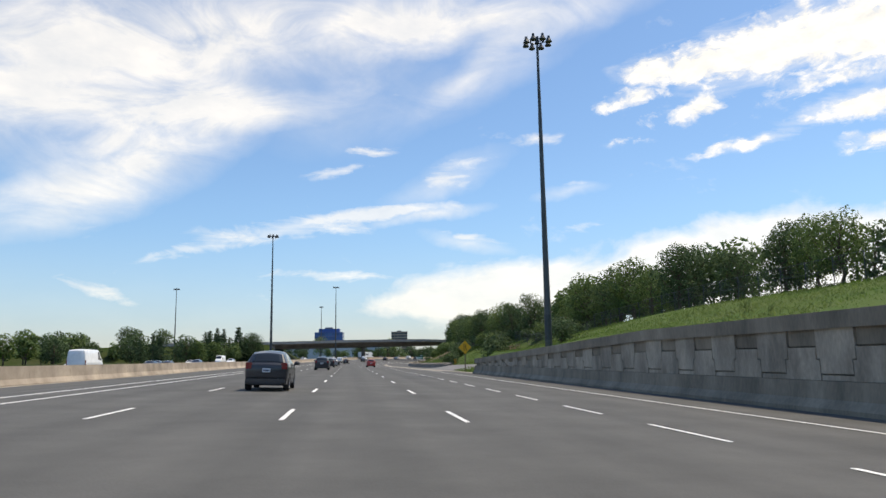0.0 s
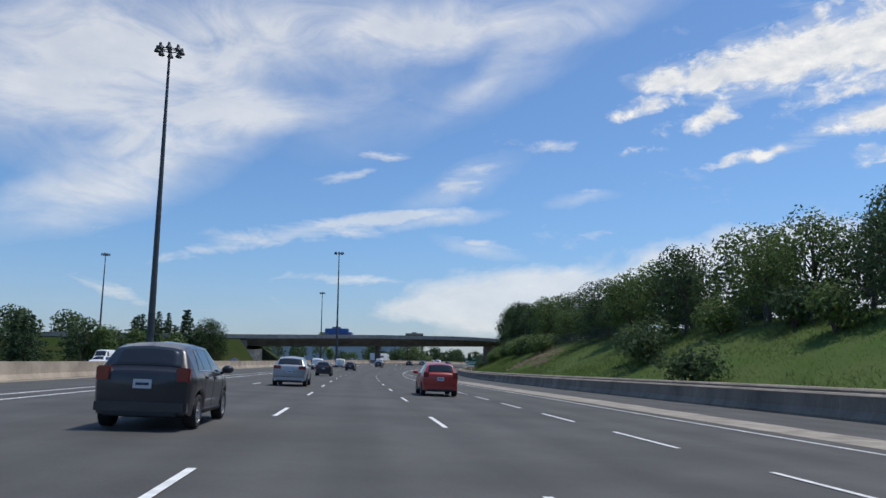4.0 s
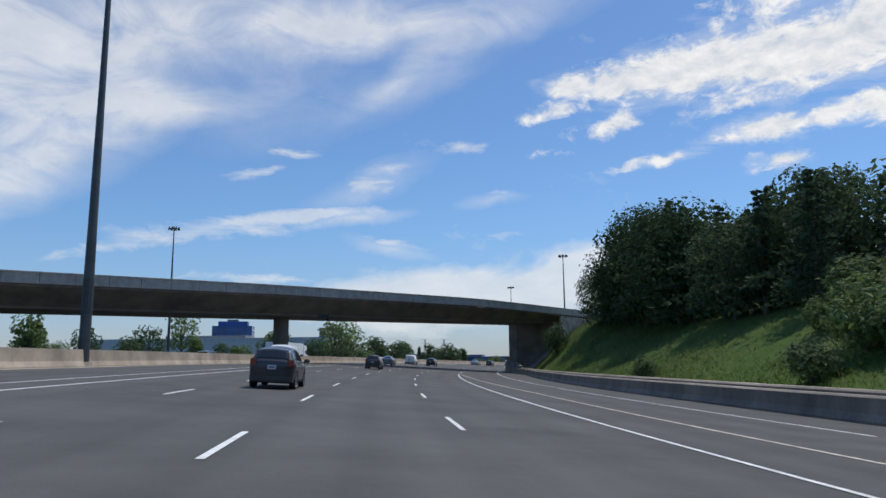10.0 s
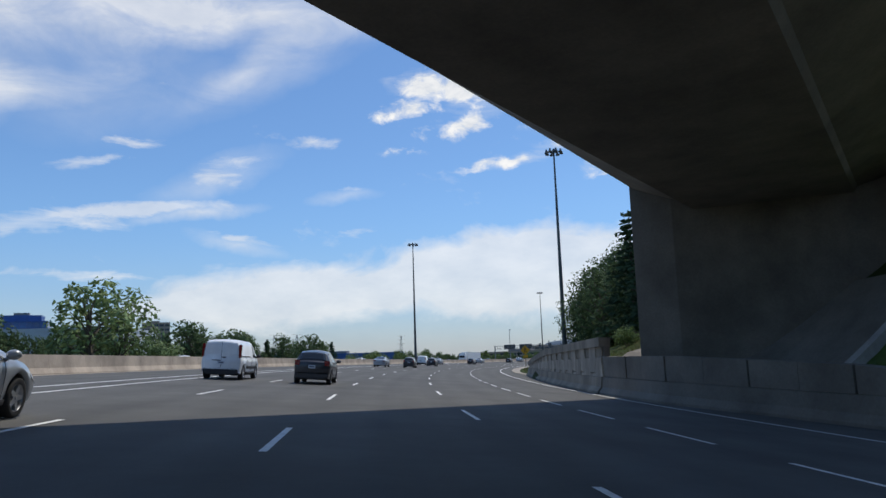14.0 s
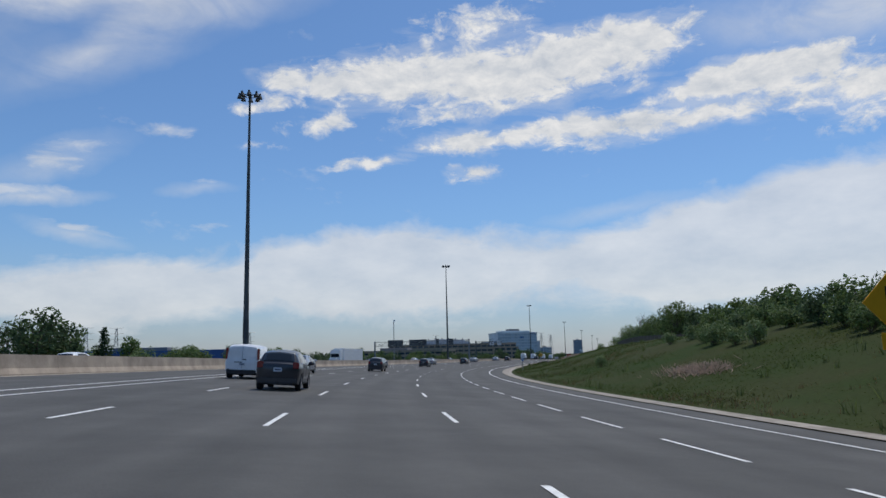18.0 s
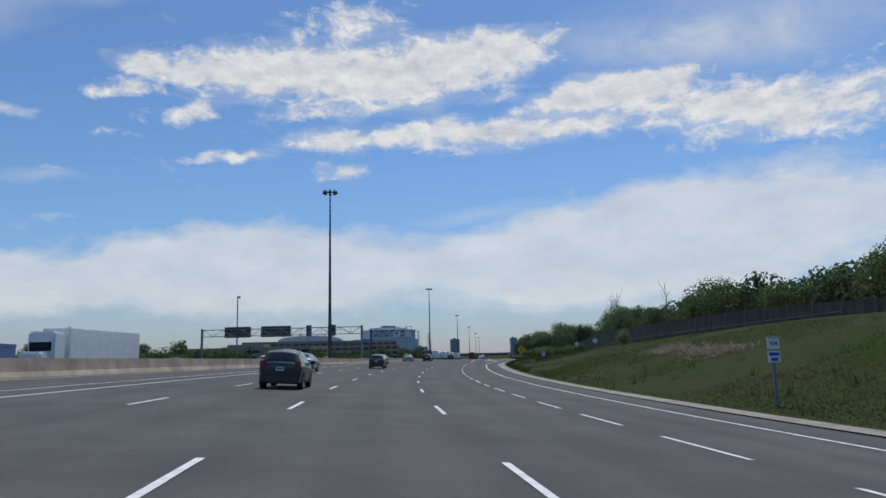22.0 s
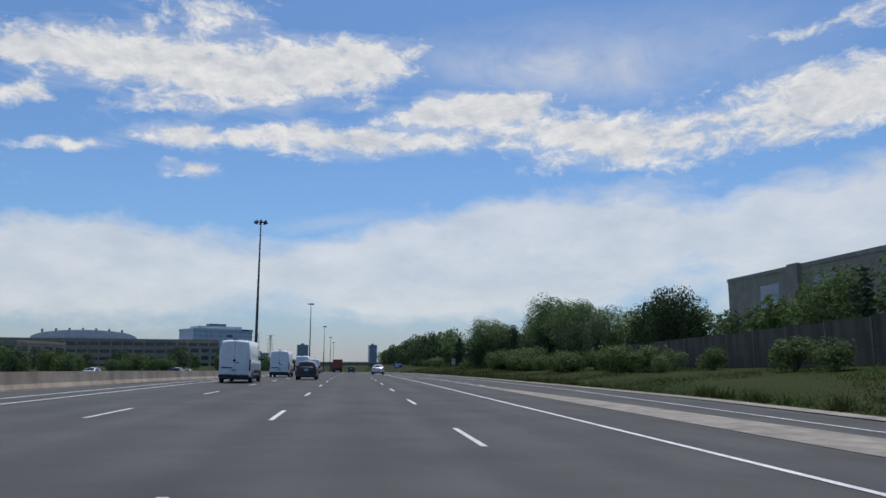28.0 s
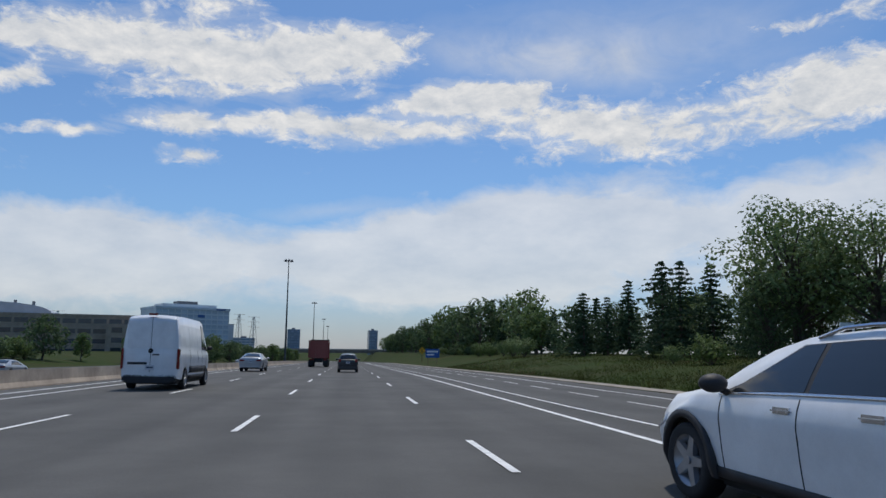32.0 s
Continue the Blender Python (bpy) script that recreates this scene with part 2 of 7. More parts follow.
# lit tops and greyer undersides of the clouds
relief = wmath("MULTIPLY", wmath("SUBTRACT", fine.outputs["Fac"], fine_up.outputs["Fac"]), 1.7)
shade_n = wnoise(comb.outputs[0], 2.4, 6, 0.6, 0.8, 1.6)
body_tone = wn.new("ShaderNodeMix")
body_tone.data_type = "RGBA"
wl.new(wmath("ADD", wmath("MULTIPLY", relief, puff), wmath("MULTIPLY_ADD", shade_n.outputs["Fac"], 1.5, -0.22), clamp=True), body_tone.inputs["Factor"])
body_tone.inputs["A"].default_value = (0.57, 0.63, 0.72, 1)
body_tone.inputs["B"].default_value = (0.89, 0.905, 0.925, 1)
blue = wn.new("ShaderNodeMix")
blue.data_type, blue.blend_type = "RGBA", "MULTIPLY"
blue.inputs["Factor"].default_value = 1.0
low = wn.new("ShaderNodeMix")
low.data_type, low.blend_type = "RGBA", "MULTIPLY"
wl.new(wmath("POWER", wmath("SUBTRACT", 1.0, wmath("MULTIPLY", el, 0.75), clamp=True), 2.0), low.inputs["Factor"])
wl.new(sky.outputs[0], low.inputs["A"])
low.inputs["B"].default_value = (0.69, 0.62, 0.72, 1)
wl.new(low.outputs["Result"], blue.inputs["A"])
blue.inputs["B"].default_value = (0.073, 0.101, 0.130, 1)
mix = wn.new("ShaderNodeMix")
mix.data_type = "RGBA"
wl.new(cover, mix.inputs["Factor"])
wl.new(blue.outputs["Result"], mix.inputs["A"])
wl.new(body_tone.outputs["Result"], mix.inputs["B"])
bg = wn.new("ShaderNodeBackground")
bg.inputs["Strength"].default_value = 1.0
wl.new(mix.outputs["Result"], bg.inputs["Color"])
wo = wn.new("ShaderNodeOutputWorld")
wl.new(bg.outputs[0], wo.inputs["Surface"])


# ---- materials ----
def material(name, base, rough=0.8, metal=0.0, vary=0.12, scale=3.0, fine_scale=40.0, bump=0.15, second=None, island=0.0, coat=0.0, obrand=0.0, translucent=0.0, stretch=(1, 1, 1), spec=0.5):
    m = bpy.data.materials.new(name)
    m.use_nodes = True
    nt = m.node_tree
    nd, lk = nt.nodes, nt.links
    nd.clear()
    out = nd.new("ShaderNodeOutputMaterial")
    p = nd.new("ShaderNodeBsdfPrincipled")
    p.inputs["Roughness"].default_value, p.inputs["Metallic"].default_value = rough, metal
    p.inputs["Specular IOR Level"].default_value = spec
    p.inputs["Coat Weight"].default_value, p.inputs["Coat Roughness"].default_value = coat, 0.06
    coord = nd.new("ShaderNodeTexCoord")
    mp = nd.new("ShaderNodeMapping")
    mp.inputs["Scale"].default_value = stretch
    lk.new(coord.outputs["Object"], mp.inputs[0])
    n1 = nd.new("ShaderNodeTexNoise")
    n1.inputs["Scale"].default_value, n1.inputs["Detail"].default_value, n1.inputs["Roughness"].default_value = scale, 6, 0.62
    n2 = nd.new("ShaderNodeTexNoise")
    n2.inputs["Scale"].default_value, n2.inputs["Detail"].default_value = fine_scale, 3
    for n in (n1, n2):
        lk.new(mp.outputs[0], n.inputs["Vector"])
    a = nd.new("ShaderNodeMix")
    a.data_type = "RGBA"
    b2 = second or tuple(min(1, c * (1 + 2.2 * vary)) for c in base)
    a.inputs["A"].default_value = (*(c * (1 - vary) for c in base), 1) if not second else (*base, 1)
    a.inputs["B"].default_value = (*b2, 1)
    f = nd.new("ShaderNodeMath")
    f.operation, f.use_clamp = "MULTIPLY_ADD", True
    lk.new(n1.outputs["Fac"], f.inputs[0])
    f.inputs[1].default_value, f.inputs[2].default_value = 3.0, -1.0
    lk.new(f.outputs[0], a.inputs["Factor"])
    hsv = nd.new("ShaderNodeHueSaturation")
    lk.new(a.outputs["Result"], hsv.inputs["Color"])
    val = nd.new("ShaderNodeMath")
    val.operation = "MULTIPLY_ADD"
    lk.new(n2.outputs["Fac"], val.inputs[0])
    val.inputs[1].default_value, val.inputs[2].default_value = 2 * vary, 1 - vary
    last = val.outputs[0]
    if island or obrand:
        src = nd.new("ShaderNodeNewGeometry").outputs["Random Per Island"] if island else nd.new("ShaderNodeObjectInfo").outputs["Random"]
        k = island or obrand
        r = nd.new("ShaderNodeMath")
        r.operation = "MULTIPLY_ADD"
        lk.new(src, r.inputs[0])
        r.inputs[1].default_value, r.inputs[2].default_value = 2 * k, 1 - k
        q = nd.new("ShaderNodeMath")
        q.operation = "MULTIPLY"
        lk.new(last, q.inputs[0])
        lk.new(r.outputs[0], q.inputs[1])
        last = q.outputs[0]
    lk.new(last, hsv.inputs["Value"])
    lk.new(hsv.outputs[0], p.inputs["Base Color"])
    if bump:
        bm_ = nd.new("ShaderNodeBump")
        bm_.inputs["Strength"].default_value, bm_.inputs["Distance"].default_value = bump, 0.02
        lk.new(n2.outputs["Fac"], bm_.inputs["Height"])
        lk.new(bm_.outputs[0], p.inputs["Normal"])
    surface = p.outputs[0]
    if translucent:
        tr = nd.new("ShaderNodeBsdfTranslucent")
        lk.new(hsv.outputs[0], tr.inputs["Color"])
        ms = nd.new("ShaderNodeMixShader")
        ms.inputs[0].default_value = translucent
        lk.new(p.outputs[0], ms.inputs[1])
        lk.new(tr.outputs[0], ms.inputs[2])
        surface = ms.outputs[0]
    lk.new(surface, out.inputs["Surface"])
    return m


ASPHALT = material("asphalt", (0.0775, 0.076, 0.0705), 0.9, vary=0.13, scale=0.35, fine_scale=26, bump=0.3, stretch=(1, 1, 1))
OLD_ASPHALT = material("worn_asphalt", (0.16, 0.155, 0.15), 0.92, vary=0.16, scale=0.4, fine_scale=24, bump=0.3)
PAINT = material("road_paint", (0.72, 0.72, 0.69), 0.6, vary=0.14, scale=2.5, fine_scale=60, bump=0.1, obrand=0.06)
YELLOWED = material("worn_cream_paint", (0.55, 0.50, 0.40), 0.7, vary=0.2, scale=2.5, fine_scale=60)
SHOULDER = material("pale_gravel", (0.30, 0.265, 0.22), 0.95, vary=0.22, scale=1.2, fine_scale=30, bump=0.5)
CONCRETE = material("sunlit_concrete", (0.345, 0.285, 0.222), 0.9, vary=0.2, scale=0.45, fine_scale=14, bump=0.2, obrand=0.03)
GREY_CONC = material("grey_concrete", (0.33, 0.28, 0.225), 0.9, vary=0.3, scale=0.6, fine_scale=14, bump=0.2, obrand=0.1)
# concrete darkened to put the shade under the bridges into its colour
SHADE_CONC = material("shade_toned_concrete", (0.155, 0.134, 0.108), 0.9, vary=0.2, scale=0.35, fine_scale=10, bump=0.12)
PALE_CONC = material("parapet_concrete", (0.35, 0.325, 0.29), 0.9, vary=0.14, scale=1.1, fine_scale=12, bump=0.15, obrand=0.08)
GRASS = material("meadow", (0.031, 0.055, 0.013), 0.95, spec=0.06, vary=0.34, scale=0.11, fine_scale=5, bump=0.4, second=(0.052, 0.056, 0.022))
# lusher grass, with sunlight also put into its brighter colour
GRASS_LUSH_LIT = material("lush_sunlit_meadow", (0.066, 0.116, 0.028), 0.95, spec=0.08, vary=0.3, scale=0.2, fine_scale=5, bump=0.5, second=(0.098, 0.132, 0.044))
BLADE = material("grass_blades", (0.035, 0.058, 0.016), 0.9, spec=0.05, vary=0.25, scale=0.12, fine_scale=3, bump=0, second=(0.058, 0.061, 0.025), island=0.15, translucent=0.6)
DRY = material("dry_weeds", (0.13, 0.105, 0.055), 0.95, vary=0.25, scale=0.5, fine_scale=6, bump=0, island=0.3, translucent=0.55)
LEAF = material("leaves", (0.098, 0.160, 0.048), 0.7, vary=0.22, scale=0.5, fine_scale=4, bump=0, second=(0.15, 0.205, 0.070), island=0.4, translucent=0.36, spec=0.3)
LEAF_PALE = material("pale_leaves", (0.16, 0.22, 0.085), 0.7, vary=0.2, scale=0.5, fine_scale=4, bump=0, island=0.3, translucent=0.25, spec=0.3)
# dark green leaves, base colour raised to stand in for haze over them
LEAF_DARK = material("haze_lifted_dark_leaves", (0.082, 0.124, 0.055), 0.75, vary=0.22, scale=0.5, fine_scale=4, bump=0, island=0.4, translucent=0.34, spec=0.25)
LEAF_DEEP = material("deep_green_leaves", (0.054, 0.088, 0.036), 0.85, vary=0.22, scale=0.5, fine_scale=4, bump=0, island=0.3, translucent=0.2, spec=0.12)
NEEDLE = material("needles", (0.055, 0.088, 0.046), 0.85, vary=0.2, scale=0.5, fine_scale=4, bump=0, island=0.35, translucent=0.22, spec=0.12)
BARK = material("bark", (0.10, 0.08, 0.06), 0.95, vary=0.25, scale=3, fine_scale=20, bump=0.5, stretch=(1, 1, 0.2))
DEADWOOD = material("dead_wood", (0.22, 0.19, 0.16), 0.9, vary=0.2, scale=3, fine_scale=20)
STEEL = material("galvanised_steel", (0.25, 0.26, 0.27), 0.55, 0.6, vary=0.1, scale=1.0, fine_scale=8, bump=0.03)
DARKSTEEL = material("dark_steel", (0.075, 0.084, 0.087), 0.5, 0.5, vary=0.12, scale=1.0, fine_scale=8, bump=0.03)
LAMPMET = material("lamp_housing", (0.05, 0.06, 0.065), 0.5, 0.3, vary=0.08, bump=0)
FENCE = material("noise_wall_panel", (0.112, 0.091, 0.069), 0.9, vary=0.2, scale=0.9, fine_scale=16, bump=0.25, obrand=0.08, stretch=(1, 1, 0.15), spec=0.2)
FENCE_POST = material("noise_wall_post", (0.20, 0.175, 0.145), 0.85, vary=0.15, scale=0.9, fine_scale=16, bump=0.1)
YELLOW = material("sign_yellow", (0.72, 0.36, 0.01), 0.5, vary=0.04, bump=0)
GREEN = material("sign_green", (0.015, 0.20, 0.13), 0.5, vary=0.04, bump=0)
BLUE = material("sign_blue", (0.02, 0.10, 0.36), 0.5, vary=0.04, bump=0)
WHITE = material("sign_white", (0.75, 0.76, 0.75), 0.5, vary=0.04, bump=0)
BLACK = material("sign_black", (0.015, 0.015, 0.015), 0.5, vary=0.04, bump=0)
WOOD = material("post_wood", (0.13, 0.10, 0.075), 0.9, vary=0.2, scale=4, fine_scale=30)
GLASS_BLUE = material("blue_curtain_glass", (0.17, 0.25, 0.34), 0.12, 0.0, vary=0.12, scale=0.12, fine_scale=0.5, bump=0, obrand=0.2)
CLAD = material("pale_cladding", (0.46, 0.50, 0.54), 0.6, vary=0.06, scale=0.3, fine_scale=4, bump=0.05)
CLAD_BLUE = material("cobalt_cladding", (0.03, 0.10, 0.30), 0.5, vary=0.08, scale=0.3, fine_scale=4, bump=0.05)
BRICK = material("brown_precast", (0.34, 0.27, 0.205), 0.9, vary=0.12, scale=0.5, fine_scale=8, bump=0.2)
BEIGE = material("beige_precast", (0.34, 0.28, 0.22), 0.9, vary=0.1, scale=0.5, fine_scale=8, bump=0.2)
WINDOW = material("window_glass", (0.035, 0.05, 0.065), 0.08, vary=0.1, scale=0.5, bump=0, obrand=0.3)
ROOFING = material("roof_gravel", (0.20, 0.20, 0.20), 0.9, vary=0.1)
COBALT = material("cobalt_glass", (0.03, 0.11, 0.30), 0.15, vary=0.12, scale=0.12, fine_scale=0.5, bump=0, obrand=0.25)
BLADE_PALE = material("seeding_grass", (0.085, 0.13, 0.035), 0.9, vary=0.2, scale=0.15, fine_scale=3, bump=0, second=(0.12, 0.14, 0.055), island=0.25, translucent=0.5)
BLADE_SHORT = material("mown_grass", (0.046, 0.083, 0.019), 0.9, spec=0.05, vary=0.3, scale=0.11, fine_scale=3, bump=0, second=(0.082, 0.086, 0.034), island=0.12, translucent=0.6)
# lush blades, brightened in colour as if sunlit
BLADE_LUSH_LIT = material("lush_grass", (0.098, 0.172, 0.042), 0.85, spec=0.06, vary=0.2, scale=0.12, fine_scale=3, bump=0, second=(0.140, 0.182, 0.068), island=0.16, translucent=0.62)
PLASTIC_DARK = material("dark_fitting", (0.03, 0.03, 0.032), 0.6, vary=0.1, bump=0)
PANEL_CONC = material("cast_panel_concrete", (0.31, 0.258, 0.20), 0.9, vary=0.28, scale=0.9, fine_scale=14, bump=0.2, obrand=0.09, stretch=(1, 1, 0.4))
STAINED_CONC = material("stained_concrete", (0.215, 0.175, 0.13), 0.92, vary=0.26, scale=0.5, fine_scale=12, bump=0.25, obrand=0.08, stretch=(1, 1, 0.35))
# weathered concrete with the darkness of a shaded side put into its colour
FACE_CONC = material("weathered_shade_concrete", (0.178, 0.149, 0.118), 0.92, vary=0.24, scale=0.5, fine_scale=12, bump=0.25, obrand=0.10, stretch=(1, 1, 0.4))
BRUSH = material("dry_brush", (0.30, 0.228, 0.18), 0.95, vary=0.2, scale=0.8, fine_scale=6, bump=0, island=0.3, translucent=0.4)
SOIL = material("stony_soil", (0.031, 0.0245, 0.0185), 0.95, vary=0.28, scale=0.7, fine_scale=9, bump=0.8)
PALE_WALL = material("pale_curtain_wall", (0.50, 0.56, 0.60), 0.4, vary=0.06, scale=0.1, fine_scale=2, bump=0)
GLASS_PALE = material("pale_curtain_glass", (0.36, 0.45, 0.53), 0.15, vary=0.12, scale=0.1, fine_scale=2, bump=0, obrand=0.12)


def wheel_paths(m):
    """Long streaks, worn wheel paths and patches that follow the road, by its own (offset, distance) map."""
    nd, lk = m.node_tree.nodes, m.node_tree.links
    hsv = [n for n in nd if n.bl_idname == "ShaderNodeHueSaturation"][0]
    before = hsv.inputs["Value"].links[0].from_socket
    uv = nd.new("ShaderNodeUVMap")
    uv.uv_map = "along"
    sep = nd.new("ShaderNodeSeparateXYZ")
    lk.new(uv.outputs[0], sep.inputs[0])

    def op(kind, a, b=None, c=None):
        n = nd.new("ShaderNodeMath")
        n.operation = kind
        for i, v in enumerate((a, b, c)):
            if v is None:
                continue
            if isinstance(v, (int, float)):
                n.inputs[i].default_value = v
            else:
                lk.new(v, n.inputs[i])
        return n.outputs[0]

    def streak(sx, sy, scale, detail):
        mp = nd.new("ShaderNodeMapping")
        mp.inputs["Scale"].default_value = (sx, sy, 1)
        lk.new(uv.outputs[0], mp.inputs[0])
        n = nd.new("ShaderNodeTexNoise")
        n.inputs["Scale"].default_value, n.inputs["Detail"].default_value = scale, detail
        lk.new(mp.outputs[0], n.inputs["Vector"])
        return n.outputs["Fac"]

    track = op("COSINE", op("MULTIPLY_ADD", sep.outputs[0], 2 * math.pi / 1.895, math.pi))
    track = op("MULTIPLY", track, op("MULTIPLY", streak(0.5, 0.03, 1.0, 3), 0.16))
    long_ = op("MULTIPLY_ADD", streak(2.2, 0.02, 1.0, 5), 0.30, -0.15)
    patch_ = op("MULTIPLY_ADD", streak(0.12, 0.035, 1.0, 2), 0.20, -0.10)
    total_ = op("ADD", op("ADD", track, long_), op("ADD", patch_, 1.0))
    lk.new(op("MULTIPLY", before, total_), hsv.inputs["Value"])


wheel_paths(ASPHALT)

# ---- the road's line ----
ST = np.arange(-40.0, 960.0, 20.0)
HEAD_ST, FALL_ST, RISE_ST = np.array(HEADING), np.array(FALL), np.array(RISE)
FS = np.arange(-300.0, 3200.0, 1.0)
FH = np.radians(np.interp(FS, ST, HEAD_ST))
mid = (FH[1:] + FH[:-1]) / 2
FX = np.concatenate([[0], np.cumsum(-np.sin(mid))])
FY = np.concatenate([[0], np.cumsum(np.cos(mid))])
i0 = int(np.argmin(abs(FS)))
FX, FY = FX - FX[i0], FY - FY[i0]


def table(s, pairs):
    return np.interp(s, [p[0] for p in pairs], [p[1] for p in pairs])


BARRIER_L = [(-60, -18.3), (1500, -18.3)]
LEFT_Z = [(-60, 0.15), (60, 0.15), (140, 0.3), (196, 0.7), (272, 0.91), (325, 1.0), (429, 1.1), (537, 0.94), (588, 0.75), (639, 0.6), (695, 0.29), (724, 0.01), (845, -0.45), (892, -0.7), (1500, -0.7)]
EDGE_R = [(-60, 12.5), (78, 12.5), (95, 11.6), (112, 15.5), (125, 17.0), (300, 16.4), (375, 15.2), (398, 11.6), (410, 10.9), (452, 12.4), (470, 11.4), (520, 11.2), (700, 10.7), (745, 13.5), (770, 15.0), (800, 14.2), (850, 12.8), (900, 12.6), (1500, 12.6)]
CREST = [(-60, 6.6), (60, 6.6), (100, 5.8), (160, 5.8), (250, 6.4), (350, 7.5), (392, 9.2), (412, 8.4), (440, 5.6), (480, 5.0), (560, 4.6), (640, 4.6), (700, 3.4), (730, 2.5), (800, 1.2), (860, 1.3), (960, 1.3), (1500, 0.8)]
CREST_O = [(-60, 34), (330, 36), (378, 31), (388, 27), (412, 24), (450, 34), (1500, 36)]


def dip(s):
    """How far the highway falls away beyond the last stretch."""
    return np.interp(s, [850, 900, 945, 1071, 1234, 1384, 1600], [0, 0.35, 0.85, 2.2, 4.4, 6.4, 9.5])


def base_z(s, o):
    fall = np.interp(s, ST, FALL_ST)
    f = np.clip((-10.6 - o) / 7.7, 0, 1)
    return np.interp(s, ST, RISE_ST) + (1 - f) * (-fall * np.clip(o, -10.6, 16)) + f * table(s, LEFT_Z) - dip(s)


def terrain(s, o):
    """Height of the ground beside the road."""
    z = base_z(s, o)
    e = table(s, EDGE_R) + 1.6
    wall = np.clip((78 - s) / 4, 0, 1)
    wall2 = np.clip((s - 399) / 4, 0, 1) * np.clip((456 - s) / 6, 0, 1)
    start = 2.2 * wall + 1.9 * wall2
    c, co = table(s, CREST), table(s, CREST_O)
    f = np.clip((o - e) / (co - e), 0, 1)
    up = start + (c - start) * (f * f * (3 - 2 * f) * 0.55 + f * 0.45)
    up = np.where(o > e - 1.2, up, 0)
    lane = np.clip((np.abs(s - 111) - 9) / 11, 0, 1)
    lane = lane * lane * (3 - 2 * lane)
    rise = np.clip((o - 12.5) / 5, 0, 1)
    lane = np.maximum(lane, np.clip((o - 23) / 11, 0, 1))
    up = np.where(np.abs(s - 111) < 20.5, lane * up + (1 - lane) * 0.7 * rise * rise * (3 - 2 * rise), up)
    far = np.clip((-o - 52) / 25, 0, 1)
    ramp = np.clip(1 - np.abs(s - (322 + (o + 60) * 0.75)) / 26, 0, 1) * np.clip((-o - 40) / 8, 0, 1)
    left = far * 1.0 * (3 * far - 2 * far * far) / 1.0
    bank = np.where(o > 0, np.clip((o - e) / 9, 0, 1), np.clip((-o - 50) / 12, 0, 1))
    return z + np.where(o > 0, up, left * 0.8 + ramp * 6.6) + dip(s) * bank


def S(s, o, h=0.0, ground=False):
    x, y, th = np.interp(s, FS, FX), np.interp(s, FS, FY), np.interp(s, FS, FH)
    z = (terrain(s, o) if ground else base_z(s, o)) + h
    return Vector((float(x + math.cos(th) * o), float(y + math.sin(th) * o), float(z)))


def SA(s, o):
    s, o = np.broadcast_arrays(np.asarray(s, float), np.asarray(o, float))
    x, y, th = np.interp(s, FS, FX), np.interp(s, FS, FY), np.interp(s, FS, FH)
    return x + np.cos(th) * o, y + np.sin(th) * o


def turn(s):
    return float(np.degrees(np.interp(s, FS, FH)))


def place(s, o, h=0.0, ground=False, spin=0.0):
    p = S(s, o, h, ground)
    return pose(p.x, p.y, p.z, 0, 0, turn(s) + spin)


def place_road(s, o, h=0.0, spin=0.0):
    """A pose that lies on the tilted road surface."""
    a, b, r = S(s - 1, o, h), S(s + 1, o, h), S(s, o + 1, h)
    c = S(s, o, h)
    fwd = (b - a).normalized()
    up = (r - c).cross(fwd).normalized()
    right = fwd.cross(up).normalized()
    m = Matrix((right, fwd, up)).transposed().to_4x4()
    return Matrix.Translation(c) @ m @ pose(0, 0, 0, 0, 0, spin)


# ---- mesh helpers ----
def mesh_of(name, verts, faces, mat, smooth=False):
    me = bpy.data.meshes.new(name)
    me.from_pydata([tuple(v) for v in verts], [], faces)
    me.materials.append(mat)
    if smooth:
        me.polygons.foreach_set("use_smooth", [True] * len(me.polygons))
    me.update()
    return me


def mesh_bm(name, bm, mat, smooth=False):
    me = bpy.data.meshes.new(name)
    bm.normal_update()
    bm.to_mesh(me)
    bm.free()
    me.materials.append(mat)
    if smooth:
        me.polygons.foreach_set("use_smooth", [True] * len(me.polygons))
    return me


def part(name, data, mat, parent, label="", m=None, smooth=False):
    """One mesh object under a thing or a part."""
    if isinstance(data, bmesh.types.BMesh):
        data = mesh_bm(name, data, mat, smooth)
    ob = new(name, data)
    ob.parent = parent
    if m is not None:
        ob.matrix_local = m
    if label:
        ob["label"] = label
    return ob


def thing(name, label, category, group="", m=None, kind=""):
    ob = new(name)
    ob.empty_display_size = 0.2
    if m is not None:
        ob.matrix_world = m
    return tagged(ob, label, category, group, kind)


def box(bm, x0, x1, y0, y1, z0, z1, bevel=0.0):
    vs = [bm.verts.new((x, y, z)) for z in (z0, z1) for x, y in ((x0, y0), (x1, y0), (x1, y1), (x0, y1))]
    fs = [bm.faces.new([vs[i] for i in f]) for f in ((3, 2, 1, 0), (4, 5, 6, 7), (0, 1, 5, 4), (1, 2, 6, 5), (2, 3, 7, 6), (3, 0, 4, 7))]
    if bevel:
        es = list({e for f in fs for e in f.edges})
        bmesh.ops.bevel(bm, geom=es, offset=bevel, segments=2, affect="EDGES")
    return bm


def boxbm(*a, bevel=0.0):
    return box(bmesh.new(), *a, bevel=bevel)


